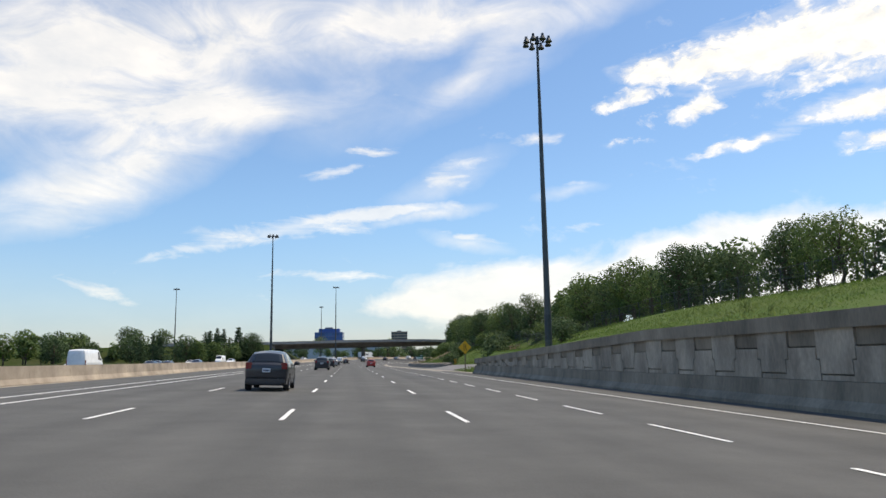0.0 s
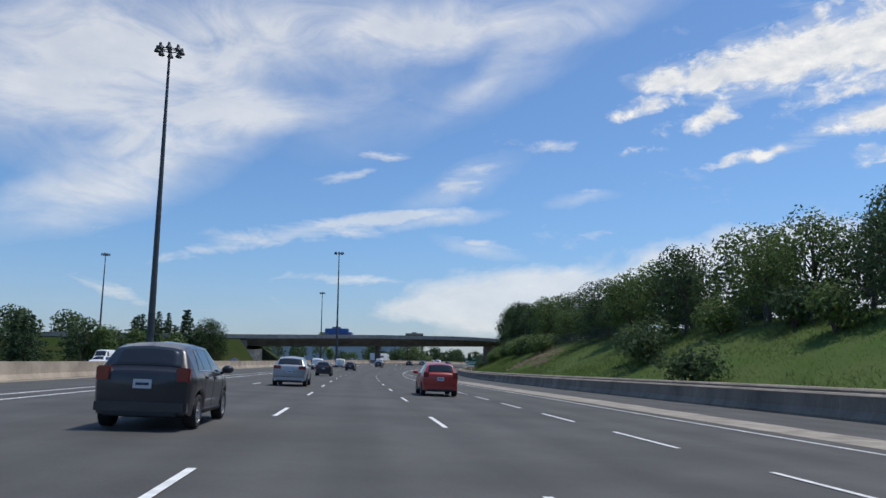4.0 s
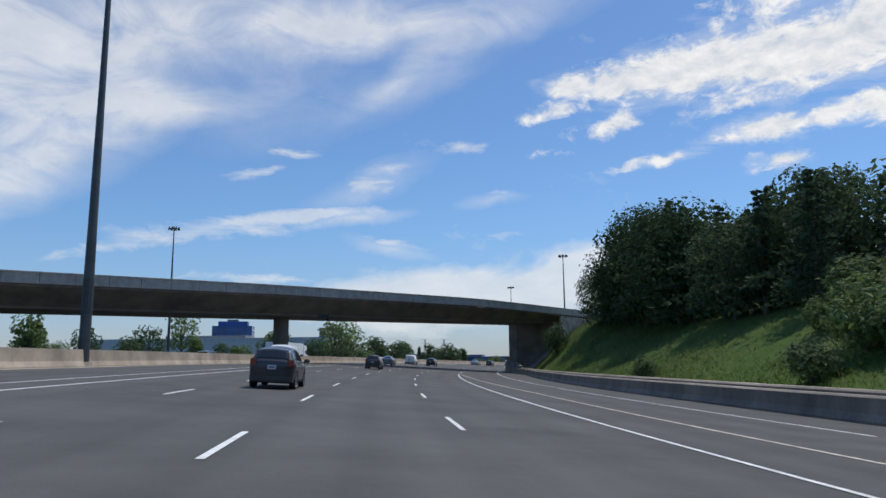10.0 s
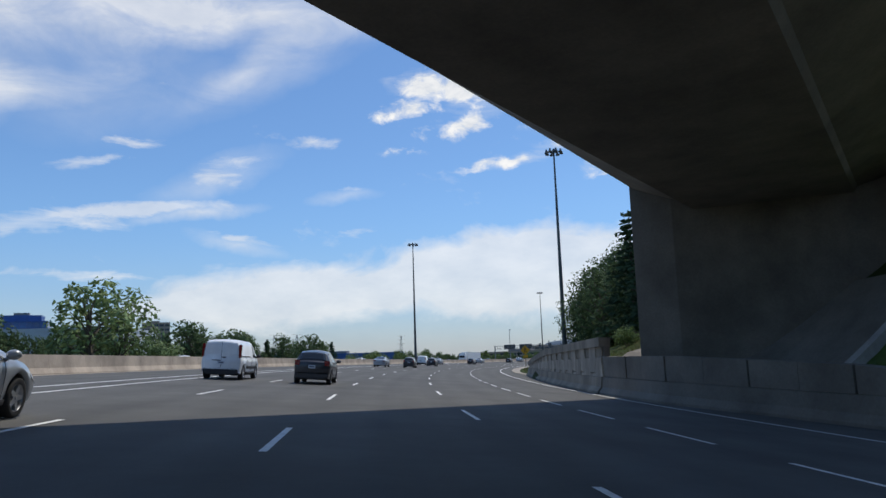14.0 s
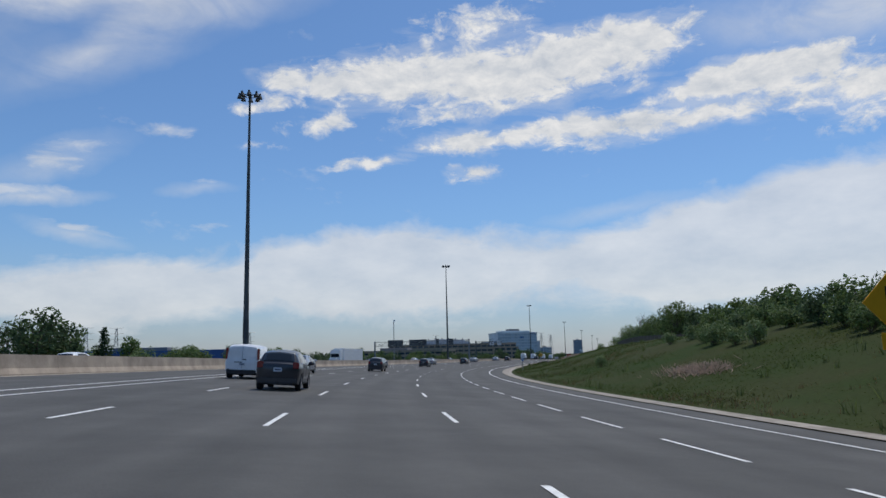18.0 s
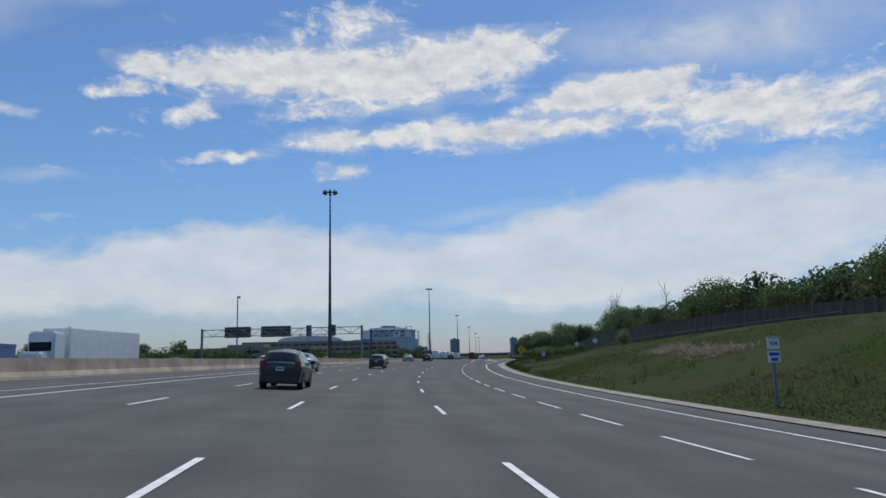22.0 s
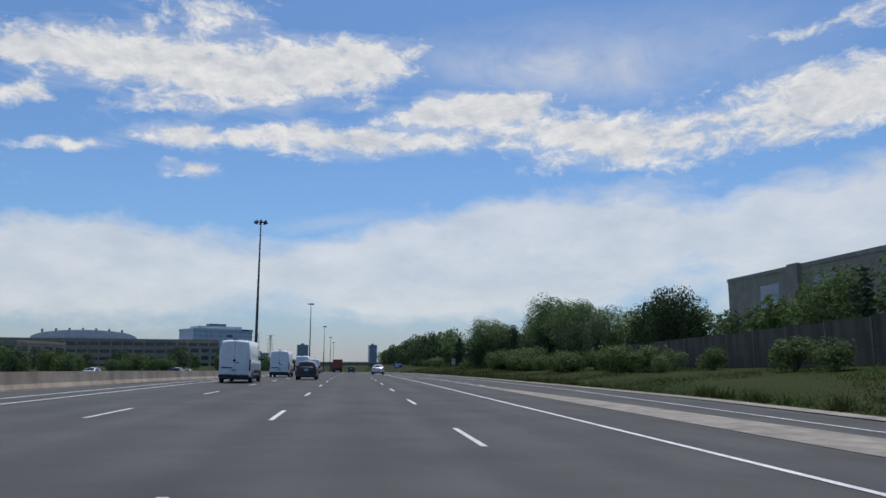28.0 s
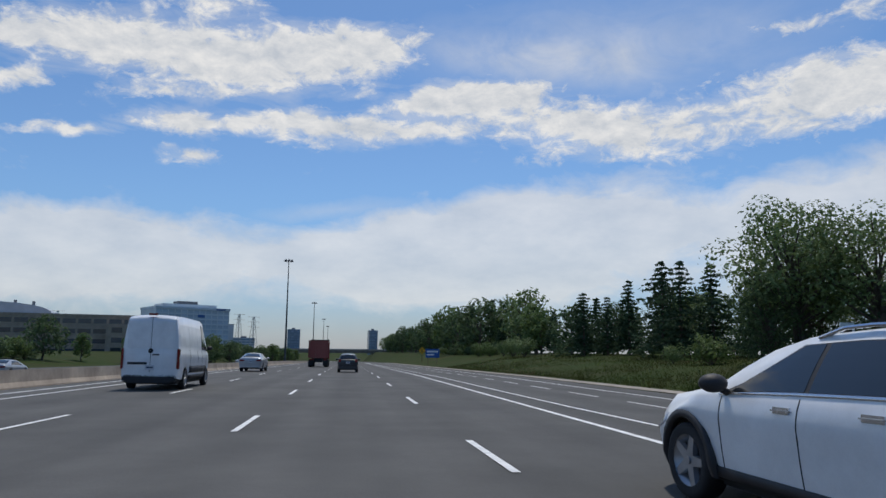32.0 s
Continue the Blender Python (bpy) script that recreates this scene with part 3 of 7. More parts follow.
def tube(bm, a, b, r0, r1=None, n=8):
    a, b = Vector(a), Vector(b)
    r1 = r0 if r1 is None else r1
    d = (b - a)
    if d.length < 1e-6:
        return bm
    q = d.to_track_quat("Z", "Y")
    ring = []
    for c, r in ((a, r0), (b, r1)):
        ring.append([bm.verts.new(c + q @ Vector((r * math.cos(2 * math.pi * i / n), r * math.sin(2 * math.pi * i / n), 0))) for i in range(n)])
    for i in range(n):
        j = (i + 1) % n
        bm.faces.new((ring[0][i], ring[0][j], ring[1][j], ring[1][i]))
    bm.faces.new(ring[1])
    bm.faces.new(ring[0][::-1])
    return bm


def sweep(name, s0, s1, step, section, mat, zfun=base_z):
    """A ribbon with the cross-section section(s) -> [(o, h), ...], closed ends."""
    ss = np.arange(s0, s1 + step * 0.5, step)
    verts, faces = [], []
    for k, s in enumerate(ss):
        pts = section(float(s))
        n = len(pts)
        for o, h in pts:
            x, y = SA(s, o)
            verts.append((float(x), float(y), float(zfun(s, o)) + h))
        if k:
            for i in range(n - 1):
                a, b = (k - 1) * n + i, k * n + i
                faces.append((a, a + 1, b + 1, b))
    n = len(section(float(ss[0])))
    if n > 2:
        faces.append(tuple(range(n)))
        faces.append(tuple((len(ss) - 1) * n + i for i in range(n))[::-1])
    return mesh_of(name, verts, faces, mat)


# ---- ground ----
gs = np.concatenate([np.arange(-120, 960, 5.0), np.arange(960, 1600, 20.0)])
go = np.concatenate([[-190, -150, -120, -100, -85, -75, -65, -57, -50, -44, -36, -28, -20], np.arange(-15, 10, 5.0), np.arange(10, 40, 1.25), [42, 46, 52, 60, 72, 90, 120, 160]])
SS, OO = np.meshgrid(gs, go, indexing="ij")
GX, GY = SA(SS, OO)
GZ = terrain(SS, OO)
rough_n = np.array([noise.noise((x * 0.08, y * 0.08, 0)) + 0.5 * noise.noise((x * 0.3, y * 0.3, 3)) for x, y in zip(GX.ravel(), GY.ravel())]).reshape(GX.shape)
inside = (OO > -48) & (OO < table(SS, EDGE_R) + 0.4)
GZ = np.where(inside, base_z(SS, OO) - 0.35, GZ + 0.22 * rough_n * np.clip(np.maximum(OO - table(SS, EDGE_R) - 1.5, -OO - 50) / 5, 0, 1) - 0.03)
edge = (OO <= -189) | (OO >= 159) | (SS <= -119) | (SS >= 1579)
GZ = np.where(edge, GZ.min() - 3.0, GZ)
ns, no_ = len(gs), len(go)
verts = list(zip(GX.ravel().tolist(), GY.ravel().tolist(), GZ.ravel().tolist()))
faces = [(i * no_ + j, i * no_ + j + 1, (i + 1) * no_ + j + 1, (i + 1) * no_ + j) for i in range(ns - 1) for j in range(no_ - 1)]
b0 = len(verts)
zf = -1.3
far_dir = np.array([FX[-1] - FX[-2], FY[-1] - FY[-2]])
far_from = np.array([np.interp(940, FS, FX), np.interp(940, FS, FY)])
NG = 60


def along_far(x, y):
    """Place (s, o) of a point beside the last straight stretch."""
    d = np.array([x, y]) - far_from
    return 940 + d @ far_dir, d[0] * far_dir[1] - d[1] * far_dir[0]


for gx in np.linspace(-4500, 4800, NG):
    for gy in np.linspace(-4500, 4900, NG):
        a, o_ = along_far(gx, gy)
        verts.append((gx, gy, -14.0 if 930 < a < 1760 and -170 < o_ < 140 else zf))
faces += [(b0 + i * NG + j, b0 + (i + 1) * NG + j, b0 + (i + 1) * NG + j + 1, b0 + i * NG + j + 1) for i in range(NG - 1) for j in range(NG - 1)]
ground_mesh = mesh_of("ground", verts, faces, GRASS, True)
ground_mesh.materials.append(GRASS_LUSH_LIT)
# stretch before the bridge whose grass colour carries the added sunlight
lit_rows = [i for i in range(ns - 1) if gs[i] < 392]
for i in lit_rows:
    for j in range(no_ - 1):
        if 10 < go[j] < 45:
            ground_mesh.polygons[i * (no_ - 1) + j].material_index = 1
ground = tagged(new("ground", ground_mesh), "rough green verge and meadow sloping beside the highway", "ground", kind="structure")

# ---- pavement ----
rs = np.arange(-110, 1500, 5.0)
verts, faces = [], []
for k, s in enumerate(rs):
    bl, er = table(s, BARRIER_L), table(s, EDGE_R)
    offs = [-48, -30, bl, -10.6, -5, 0, 5, 9, er - 0.1, er]
    for o in offs:
        x, y = SA(s, o)
        verts.append((float(x), float(y), float(base_z(s, o)) - (0.4 if o == er else 0)))
    if k:
        n = len(offs)
        faces += [((k - 1) * n + i, (k - 1) * n + i + 1, k * n + i + 1, k * n + i) for i in range(n - 1)]
road_mesh = mesh_of("road", verts, faces, ASPHALT)
along = road_mesh.uv_layers.new(name="along")
uv_of = [(float(o), float(s)) for s in rs for o in (-48, -30, table(s, BARRIER_L), -10.6, -5, 0, 5, 9, table(s, EDGE_R) - 0.1, table(s, EDGE_R))]
along.data.foreach_set("uv", [c for lp in road_mesh.loops for c in uv_of[lp.vertex_index]])
road = tagged(new("road", road_mesh), "wide dark grey asphalt highway with white lane markings", "road", kind="structure")

tagged(new("pavement", sweep("pavement", -60, 1100, 5, lambda s: [(table(s, EDGE_R) - 0.05, 0.03), (table(s, EDGE_R) + 0.9, 0.05), (table(s, EDGE_R) + 1.5, -0.1), (table(s, EDGE_R) + 1.5, -0.5), (table(s, EDGE_R) - 0.05, -0.5)], SHOULDER)),
       "pale crumbling gravel shoulder beside the asphalt", "shoulder", kind="structure")
# worn pale strip between the ramp and the lanes
tagged(new("pavement_strip", sweep("pavement_strip", 92, 262, 4, lambda s: [(table(s, [(92, 10.3), (150, 10.2), (235, 8.6), (262, 8.3)]), 0.012), (table(s, [(92, 15.0), (112, 14.5), (130, 12.4), (170, 12.0), (235, 9.9), (262, 8.5)]), 0.012)], SHOULDER)),
       "worn pale concrete strip between highway and ramp", "road strip", kind="structure")
tagged(new("pavement_nose", sweep("pavement_nose", 742, 792, 4, lambda s: [(table(s, [(742, 8.0), (792, 7.9)]), 0.012), (table(s, [(742, 11.0), (770, 9.6), (792, 8.1)]), 0.012)], SHOULDER)),
       "pale gravel nose between highway and merging ramp", "road strip", kind="structure")

tagged(new("pavement_median_edge", sweep("pavement_median_edge", -60, 1100, 5, lambda s: [(-18.05, 0.016), (-17.15 + 0.12 * math.sin(s * 0.21) + 0.07 * math.sin(s * 0.73), 0.012)], SHOULDER)),
       "pale sandy strip at the foot of the median barrier", "road strip", kind="structure")
# ramp that joins from the slope
rv, rf = [], []
for i, s in enumerate(np.arange(93, 123.1, 2.0)):
    for j in range(19):
        o = 11.7 + j * (1.0 if j < 8 else 0.5) + (0 if j < 8 else 3.5)
        x, y = SA(s, o)
        rv.append((float(x), float(y), float(terrain(s, o)) + (0.07 if j else -0.1)))
    if i:
        rf += [((i - 1) * 19 + j, (i - 1) * 19 + j + 1, i * 19 + j + 1, i * 19 + j) for j in range(18)]
tagged(new("pavement_ramp", mesh_of("pavement_ramp", rv, rf, OLD_ASPHALT, True)), "worn grey paved apron of the joining ramp", "road", kind="structure")

# lane markings
W = 3.79


def stripe(name, s0, s1, off, width=0.13, mat=PAINT):
    return part(name, sweep(name, s0, s1, 4, lambda s: [(off(s) - width / 2, 0.011), (off(s) + width / 2, 0.011)], mat), mat, road)


stripe("edge_line", -80, 1400, lambda s: -2.5 * W + 0.25)
stripe("edge_line", -80, 1400, lambda s: -2.5 * W - 1.05 + 0.25 * math.sin(s / 60))
stripe("edge_line", -80, 348, lambda s: table(s, [(-80, 9.6), (150, 9.5), (192, 8.4), (240, 5.7), (348, 5.7)]))
stripe("ramp_line", 96, 346, lambda s: table(s, [(96, 14.2), (130, 12.6), (170, 12.2), (250, 8.75), (300, 8.0), (346, 6.0)]), mat=YELLOWED)
stripe("ramp_line", 104, 400, lambda s: table(s, [(104, 15.8), (180, 15.0), (255, 13.5), (305, 12.0), (400, 9.9)]))
stripe("edge_line", 400, 745, lambda s: table(s, [(400, 9.9), (470, 9.6), (560, 9.2), (650, 8.8), (700, 8.9), (745, 11.2)]))
stripe("edge_line", 745, 1400, lambda s: table(s, [(745, 11.2), (784, 12.6), (836, 11.1), (880, 10.7), (1400, 10.7)]))
stripe("merge_line", 720, 1400, lambda s: table(s, [(720, 5.6), (775, 5.2), (860, 4.9), (1400, 4.9)]), 0.15)
stripe("merge_line", 786, 1400, lambda s: table(s, [(786, 8.3), (805, 7.9), (831, 6.8), (870, 6.0), (1400, 5.4)]), 0.12)
PH_A = [(0, 1.5), (50, 4.3), (160, 4.6), (200, 4.7), (240, 6.9), (270, 7.8), (340, 6.0), (450, 8.2), (560, 7.4), (640, 8.0), (690, 10.3), (770, 13.2), (800, 12.6), (855, 11.0), (1400, 11.0)]
PH_B = [(0, 1.3), (60, 3.9), (90, 3.7), (160, 1.0), (230, 0.2), (290, 1.0), (390, 1.4), (450, 0.2), (500, -2.0), (560, -3.6), (635, -5.5), (690, -4.7), (770, -4.4), (860, -5.4), (1400, -5.4)]
PH_C = [(0, 4.1), (53, 5.8), (72, 6.3), (88, 4.7), (100, 5.0), (150, 6.8), (160, 6.6), (230, 4.9), (345, 4.9), (385, 3.5), (450, 1.0), (500, -1.9), (565, -4.7), (620, -7.4), (670, -8.3), (1400, -8.5)]
dash = mesh_of("lane_dash", [(-0.056, 0, 0), (0.056, 0, 0), (0.056, 3.3, 0), (-0.056, 3.3, 0)], [(0, 1, 2, 3)], PAINT)
far_v, far_f = [], []
for off, ph, cyc, s0, s1 in ((-W / 2, PH_A, 12, -60, 1400), (W / 2, PH_B, 12, -60, 1400), (-1.5 * W, PH_A, 12, -60, 1400), (1.5 * W, PH_C, 6, -60, 236), (1.5 * W, PH_C, 6, 352, 716), (2.28 * W, PH_A, 6, 770, 1400)):
    for k in range(int(s0 / cyc), int(s1 / cyc)):
        s = k * cyc + table(k * cyc, ph)
        if s < s0 or s > s1:
            continue
        m = place_road(s, off, 0.011)
        if -12 < s < 930 and (cyc == 12 or s < 190 or 360 < s < 700):
            ob = new("lane_dash", dash)
            ob.parent = road
            ob.matrix_local = m
        else:
            b = len(far_v)
            far_v += [m @ v.co for v in dash.vertices]
            far_f.append((b, b + 1, b + 2, b + 3))
tagged(part("lane_dash_far", mesh_of("lane_dash_far", far_v, far_f, PAINT), PAINT, road), kind="stuff")

# ---- concrete barriers and walls ----
def jersey(h=1.05):
    return [(-0.32, 0), (-0.32, 0.08), (-0.16, 0.36), (-0.10, h), (0.10, h), (0.16, 0.36), (0.32, 0.08), (0.32, 0)]


def barrier_run(name, s0, s1, length, pairs, label, mat, sec, group):
    """Barrier cast in lengths, each a part with an open joint."""
    top = thing(name, label, "barrier", kind="structure")
    s = s0
    while s < s1 - 0.1:
        e = min(s + length, s1)
        part("barrier_segment", sweep("barrier_segment", s + 0.006, e - 0.006, (e - s - 0.012) / 2, lambda q: [(table(q, pairs) + o, h) for o, h in sec], mat), mat, top)
        s = e
    return top


barrier_run("wall_median", -60, 1000, 6.0, BARRIER_L, "long low sand-coloured concrete median barrier", CONCRETE, jersey(), "")
barrier_run("wall_median_far", 1000, 1400, 40.0, BARRIER_L, "long low sand-coloured concrete median barrier", CONCRETE, jersey(), "")
BAR_R = [(125, 17.0), (300, 16.5), (375, 15.3), (397, 11.7)]
# face coloured darker as the shaded side, copings paler as sunlit edges
barrier_run("wall_ramp", 125, 385, 6.0, BAR_R, "low weathered dark grey concrete barrier along the ramp, face toned as shade", FACE_CONC, [(-0.28, 0), (-0.28, 0.1), (-0.1, 0.35), (-0.06, 0.86), (0.22, 0.86), (0.24, 1.02), (0.55, 1.02), (0.55, -0.3)], "")
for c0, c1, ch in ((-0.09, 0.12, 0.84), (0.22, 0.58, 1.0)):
    part("coping", sweep("coping", 126, 385, 3.7, lambda q: [(table(q, BAR_R) + c0, ch), (table(q, BAR_R) + c0 + 0.01, ch + 0.02), (table(q, BAR_R) + c0 + 0.07, ch + 0.085), (table(q, BAR_R) + c1, ch + 0.09), (table(q, BAR_R) + c1, ch)], CONCRETE), CONCRETE, bpy.data.objects["wall_ramp"], "pale worn concrete edge toned as sunlit")


def slab(name, outline, off, o0, o1, mat, parent, label=""):
    """A flat prism whose outline is (s, h) pairs, between the offsets o0 and o1 from the line off(s)."""
    v, n = [], len(outline)
    for o in (o0, o1):
        for s, h in outline:
            q = S(s, off(s) + o)
            v.append((q.x, q.y, float(base_z(s, off(s))) + h))
    f = [tuple(range(n)), tuple(range(2 * n - 1, n - 1, -1))] + [(i, n + i, n + (i + 1) % n, (i + 1) % n) for i in range(n)]
    return part(name, mesh_of(name, v, f, mat), mat, parent, label)


def retaining(name, s0, s1, base, height, label):
    """Wall of interlocking cast panels with a kerb barrier at its foot and a deep coping on top."""
    top = thing(name, label, "retaining wall", kind="structure")
    part("foot_barrier", sweep("foot_barrier", s0, s1, 3, lambda s: [(base(s) - 0.28, -0.1), (base(s) - 0.28, 0.12), (base(s) - 0.08, 0.36), (base(s) - 0.03, 0.86), (base(s) + 0.2, 0.86), (base(s) + 0.2, -0.1)], STAINED_CONC), STAINED_CONC, top)
    part("wall_core", sweep("wall_core", s0, s1, 3, lambda s: [(base(s) + 0.18, -0.3), (base(s) + 0.18, height(s) - 0.45), (base(s) + 0.5, height(s) - 0.45), (base(s) + 0.5, -0.3)], FACE_CONC), FACE_CONC, top)
    s, k = s0, 0
    while s < s1 - 1.0:
        e = min(s + 1.5, s1)
        lo, hi = 0.87, height((s + e) / 2) - 0.47
        h = hi - lo
        if h > 0.25:
            g = 0.07 if k % 2 else -0.07
            zn, zc = lo + 0.42 * h, lo + (0.12 if k % 2 else 0.66) * h
            a, b = s + 0.018, e - 0.018
            if k % 2:
                slab("wall_panel", [(a + g, lo), (b - g, lo), (b - g, zc - 0.025), (a + g, zc - 0.025)], base, 0.05, 0.19, PANEL_CONC, top)
                slab("wall_panel", [(a + g, zc + 0.02), (b - g, zc + 0.02), (b - g, zn), (b + g, zn), (b + g, hi), (a - g, hi), (a - g, zn), (a + g, zn)], base, 0.03, 0.19, PANEL_CONC, top)
            else:
                slab("wall_panel", [(a + g, lo), (b - g, lo), (b - g, zn - 0.03), (b + g, zn - 0.03), (b + g, zc - 0.025), (a - g, zc - 0.025), (a - g, zn - 0.03), (a + g, zn - 0.03)], base, 0.03, 0.19, PANEL_CONC, top)
                slab("wall_panel", [(a - g, zc + 0.02), (b + g, zc + 0.02), (b + g, hi), (a - g, hi)], base, 0.085, 0.19, STAINED_CONC, top)
        s, k = e, k + 1
    part("coping", sweep("coping", s0, s1, 3, lambda s: [(base(s) - 0.06, height(s) - 0.48), (base(s) - 0.06, height(s)), (base(s) + 0.55, height(s)), (base(s) + 0.55, height(s) - 0.48)], STAINED_CONC), STAINED_CONC, top, "deep stained concrete coping")
    return top


retaining("wall_retaining", -30, 76, lambda s: 12.6, lambda s: table(s, [(-30, 2.85), (30, 2.75), (76, 1.5)]), "stained grey concrete panel retaining wall with coping")
retaining("wall_retaining_far", 406, 453, lambda s: table(s, [(406, 10.6), (453, 12.4)]), lambda s: table(s, [(406, 2.9), (430, 2.6), (453, 1.6)]), "streaked grey concrete panel retaining wall beyond the bridge")

# ---- lighting masts ----
def mast(h=31.0):
    t = thing("high_mast_light", "tall dark steel high-mast light with a ring of floodlights", "street lamp", "high-mast lights along the highway")
    bm = bmesh.new()
    for z0, z1, r0, r1 in ((0.3, 8, 0.34, 0.29), (8, 16, 0.28, 0.23), (16, 24, 0.22, 0.17), (24, h, 0.16, 0.11)):
        part("pole_section", tube(bmesh.new(), (0, 0, z0), (0, 0, z1), r0, r1, 12), DARKSTEEL, t)
    bm = bmesh.new()
    tube(bm, (0, 0, 0.0), (0, 0, 0.3), 0.55, 0.5, 12)
    part("base", bm, GREY_CONC, t)
    bm = bmesh.new()
    tube(bm, (0, 0, 3.2), (0, 0, 5.4), 0.335, 0.325, 12)
    part("sleeve", bm, LAMPMET, t)
    bm = bmesh.new()
    n = 16
    for i in range(n):
        a, b = 2 * math.pi * i / n, 2 * math.pi * (i + 1) / n
        tube(bm, (0.62 * math.cos(a), 0.62 * math.sin(a), h), (0.62 * math.cos(b), 0.62 * math.sin(b), h), 0.05, n=5)
    for i in range(4):
        a = math.pi * i / 2
        tube(bm, (0, 0, h + 0.05), (0.62 * math.cos(a), 0.62 * math.sin(a), h), 0.04, n=5)
    tube(bm, (0, 0, h - 0.25), (0, 0, h + 0.45), 0.22, 0.14, 10)
    part("ring", bm, DARKSTEEL, t)
    lb = bmesh.new()
    tube(lb, (0, 0, 0.1), (0, 0, 0.34), 0.14, 0.12, 10)
    tube(lb, (0, 0, -0.22), (0, 0, 0.1), 0.30, 0.16, 10)
    tube(lb, (0, 0, -0.26), (0, 0, -0.22), 0.31, 0.31, 10)
    lamp = mesh_bm("floodlight", lb, LAMPMET)
    for i in range(8):
        a = 2 * math.pi * i / 8 + 0.2
        f = part("floodlight", lamp, LAMPMET, t, m=pose(1.12 * math.cos(a), 1.12 * math.sin(a), h - 0.05, 0, 0, math.degrees(a)))
        ab = bmesh.new()
        tube(ab, (-0.55, 0, 0.05), (-0.1, 0, 0.1), 0.04, n=5)
        part("arm", ab, DARKSTEEL, f)
    return t


first_mast = mast()
MASTS = [(175.6, -18.9), (308, -18.3), (553.5, -17.8), (705, -18.65), (887.5, -18.9), (1071, -18.5), (1234, -18.1), (1384, -18), (1495, -18), (61, 16.8), (473.3, 18.8), (417, -67.4), (317, -93.5)]
for i, (s, o) in enumerate(MASTS):
    g_ = abs(o) > 14 and (o > 0 or o < -50)
    m = place(s, o, -0.4 if s == 317 else 0.0, ground=g_ and s != 61)
    if i == 0:
        first_mast.matrix_world = m
    else:
        copy_thing(first_mast, m)

# ---- the bridge over the highway ----
BR = Matrix.Translation((-40.0, 347.0, 0.0)) @ Matrix.Rotation(math.atan2(0.621, 0.784), 4, "Z")
bridge = thing("bridge", "dark grey concrete box-girder bridge over the highway", "bridge", m=BR)


def deck_z(u):
    return table(u, [(-140, 9.0), (-42, 10.6), (5, 11.75), (25, 12.0), (41, 12.2), (52, 12.05), (74, 11.6)])


def loft(name, us, section, mat, parent, label=""):
    verts, faces = [], []
    for k, u in enumerate(us):
        pts = section(float(u))
        n = len(pts)
        verts += [(float(u), v, z) for v, z in pts]
        if k:
            faces += [((k - 1) * n + i, (k - 1) * n + (i + 1) % n, k * n + (i + 1) % n, k * n + i) for i in range(n)]
    n = len(section(float(us[0])))
    faces.append(tuple(range(n))[::-1])
    faces.append(tuple((len(us) - 1) * n + i for i in range(n)))
    return part(name, mesh_of(name, verts, faces, mat), mat, parent, label)


us = list(np.arange(-41, 66.1, 5.0)) + [70.0]
loft("girder", us, lambda u: [(0.25, deck_z(u) - 1.12), (0.25, deck_z(u) - 1.4), (3.0, 8.75 + 0.018 * (u - 20)), (3.15, 8.5 + 0.018 * (u - 20)), (9.5, 8.35 + 0.018 * (u - 20)), (9.65, 8.6 + 0.018 * (u - 20)), (12.1, deck_z(u) - 1.4), (12.1, deck_z(u) - 1.12)], SHADE_CONC, bridge, "dark concrete girder toned as shade")
loft("deck", [-96.0, -80.0, -60.0] + us, lambda u: [(0.05, deck_z(u) - 1.11), (0.05, deck_z(u) - 0.95), (12.3, deck_z(u) - 0.95), (12.3, deck_z(u) - 1.11)], GREY_CONC, bridge)
for v0 in (0.0, 12.05):
    k = 0
    for u0 in np.arange(-96.25, 72.5, 3.25):
        u1 = min(u0 + 3.25, 73.0)
        loft("parapet_panel", [u0 + 0.03, u1 - 0.03], lambda u: [(v0, deck_z(u) - 1.15), (v0 + 0.02, deck_z(u) - 0.14), (v0 + 0.28, deck_z(u) - 0.14), (v0 + 0.3, deck_z(u) - 1.15)], PALE_CONC, bridge)
    loft("coping", np.arange(-95, 73.1, 6.0), lambda u: [(v0 - 0.06, deck_z(u) - 0.14), (v0 - 0.06, deck_z(u)), (v0 + 0.34, deck_z(u)), (v0 + 0.34, deck_z(u) - 0.14)], GREY_CONC, bridge)
part("drain_box", boxbm(40.6, 42.2, -0.35, 0.0, 10.75, 11.1, bevel=0.05), GREY_CONC, bridge, "small concrete drain box")
lamp = part("underside_lamp", boxbm(13.0, 13.35, 1.0, 1.4, 7.75, 8.05, bevel=0.05), PLASTIC_DARK, bridge, "small dark lamp under the girder")
part("bracket", boxbm(11.6, 13.3, 1.15, 1.25, 8.05, 8.55), PLASTIC_DARK, lamp)
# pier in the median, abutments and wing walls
part("pier", boxbm(8.5, 9.95, 5.2, 6.8, 0.2, 8.35, bevel=0.12), SHADE_CONC, bridge, "square concrete pier")
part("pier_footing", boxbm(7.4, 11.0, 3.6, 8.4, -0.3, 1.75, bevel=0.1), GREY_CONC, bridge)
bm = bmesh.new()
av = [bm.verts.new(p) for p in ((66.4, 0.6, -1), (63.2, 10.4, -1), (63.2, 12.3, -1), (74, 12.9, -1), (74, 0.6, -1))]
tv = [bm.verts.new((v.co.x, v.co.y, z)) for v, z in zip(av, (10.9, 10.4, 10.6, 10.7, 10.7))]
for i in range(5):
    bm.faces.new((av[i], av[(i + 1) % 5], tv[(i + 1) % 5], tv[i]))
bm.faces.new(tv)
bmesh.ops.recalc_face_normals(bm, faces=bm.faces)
part("abutment", bm, SHADE_CONC, bridge, "tall concrete abutment")
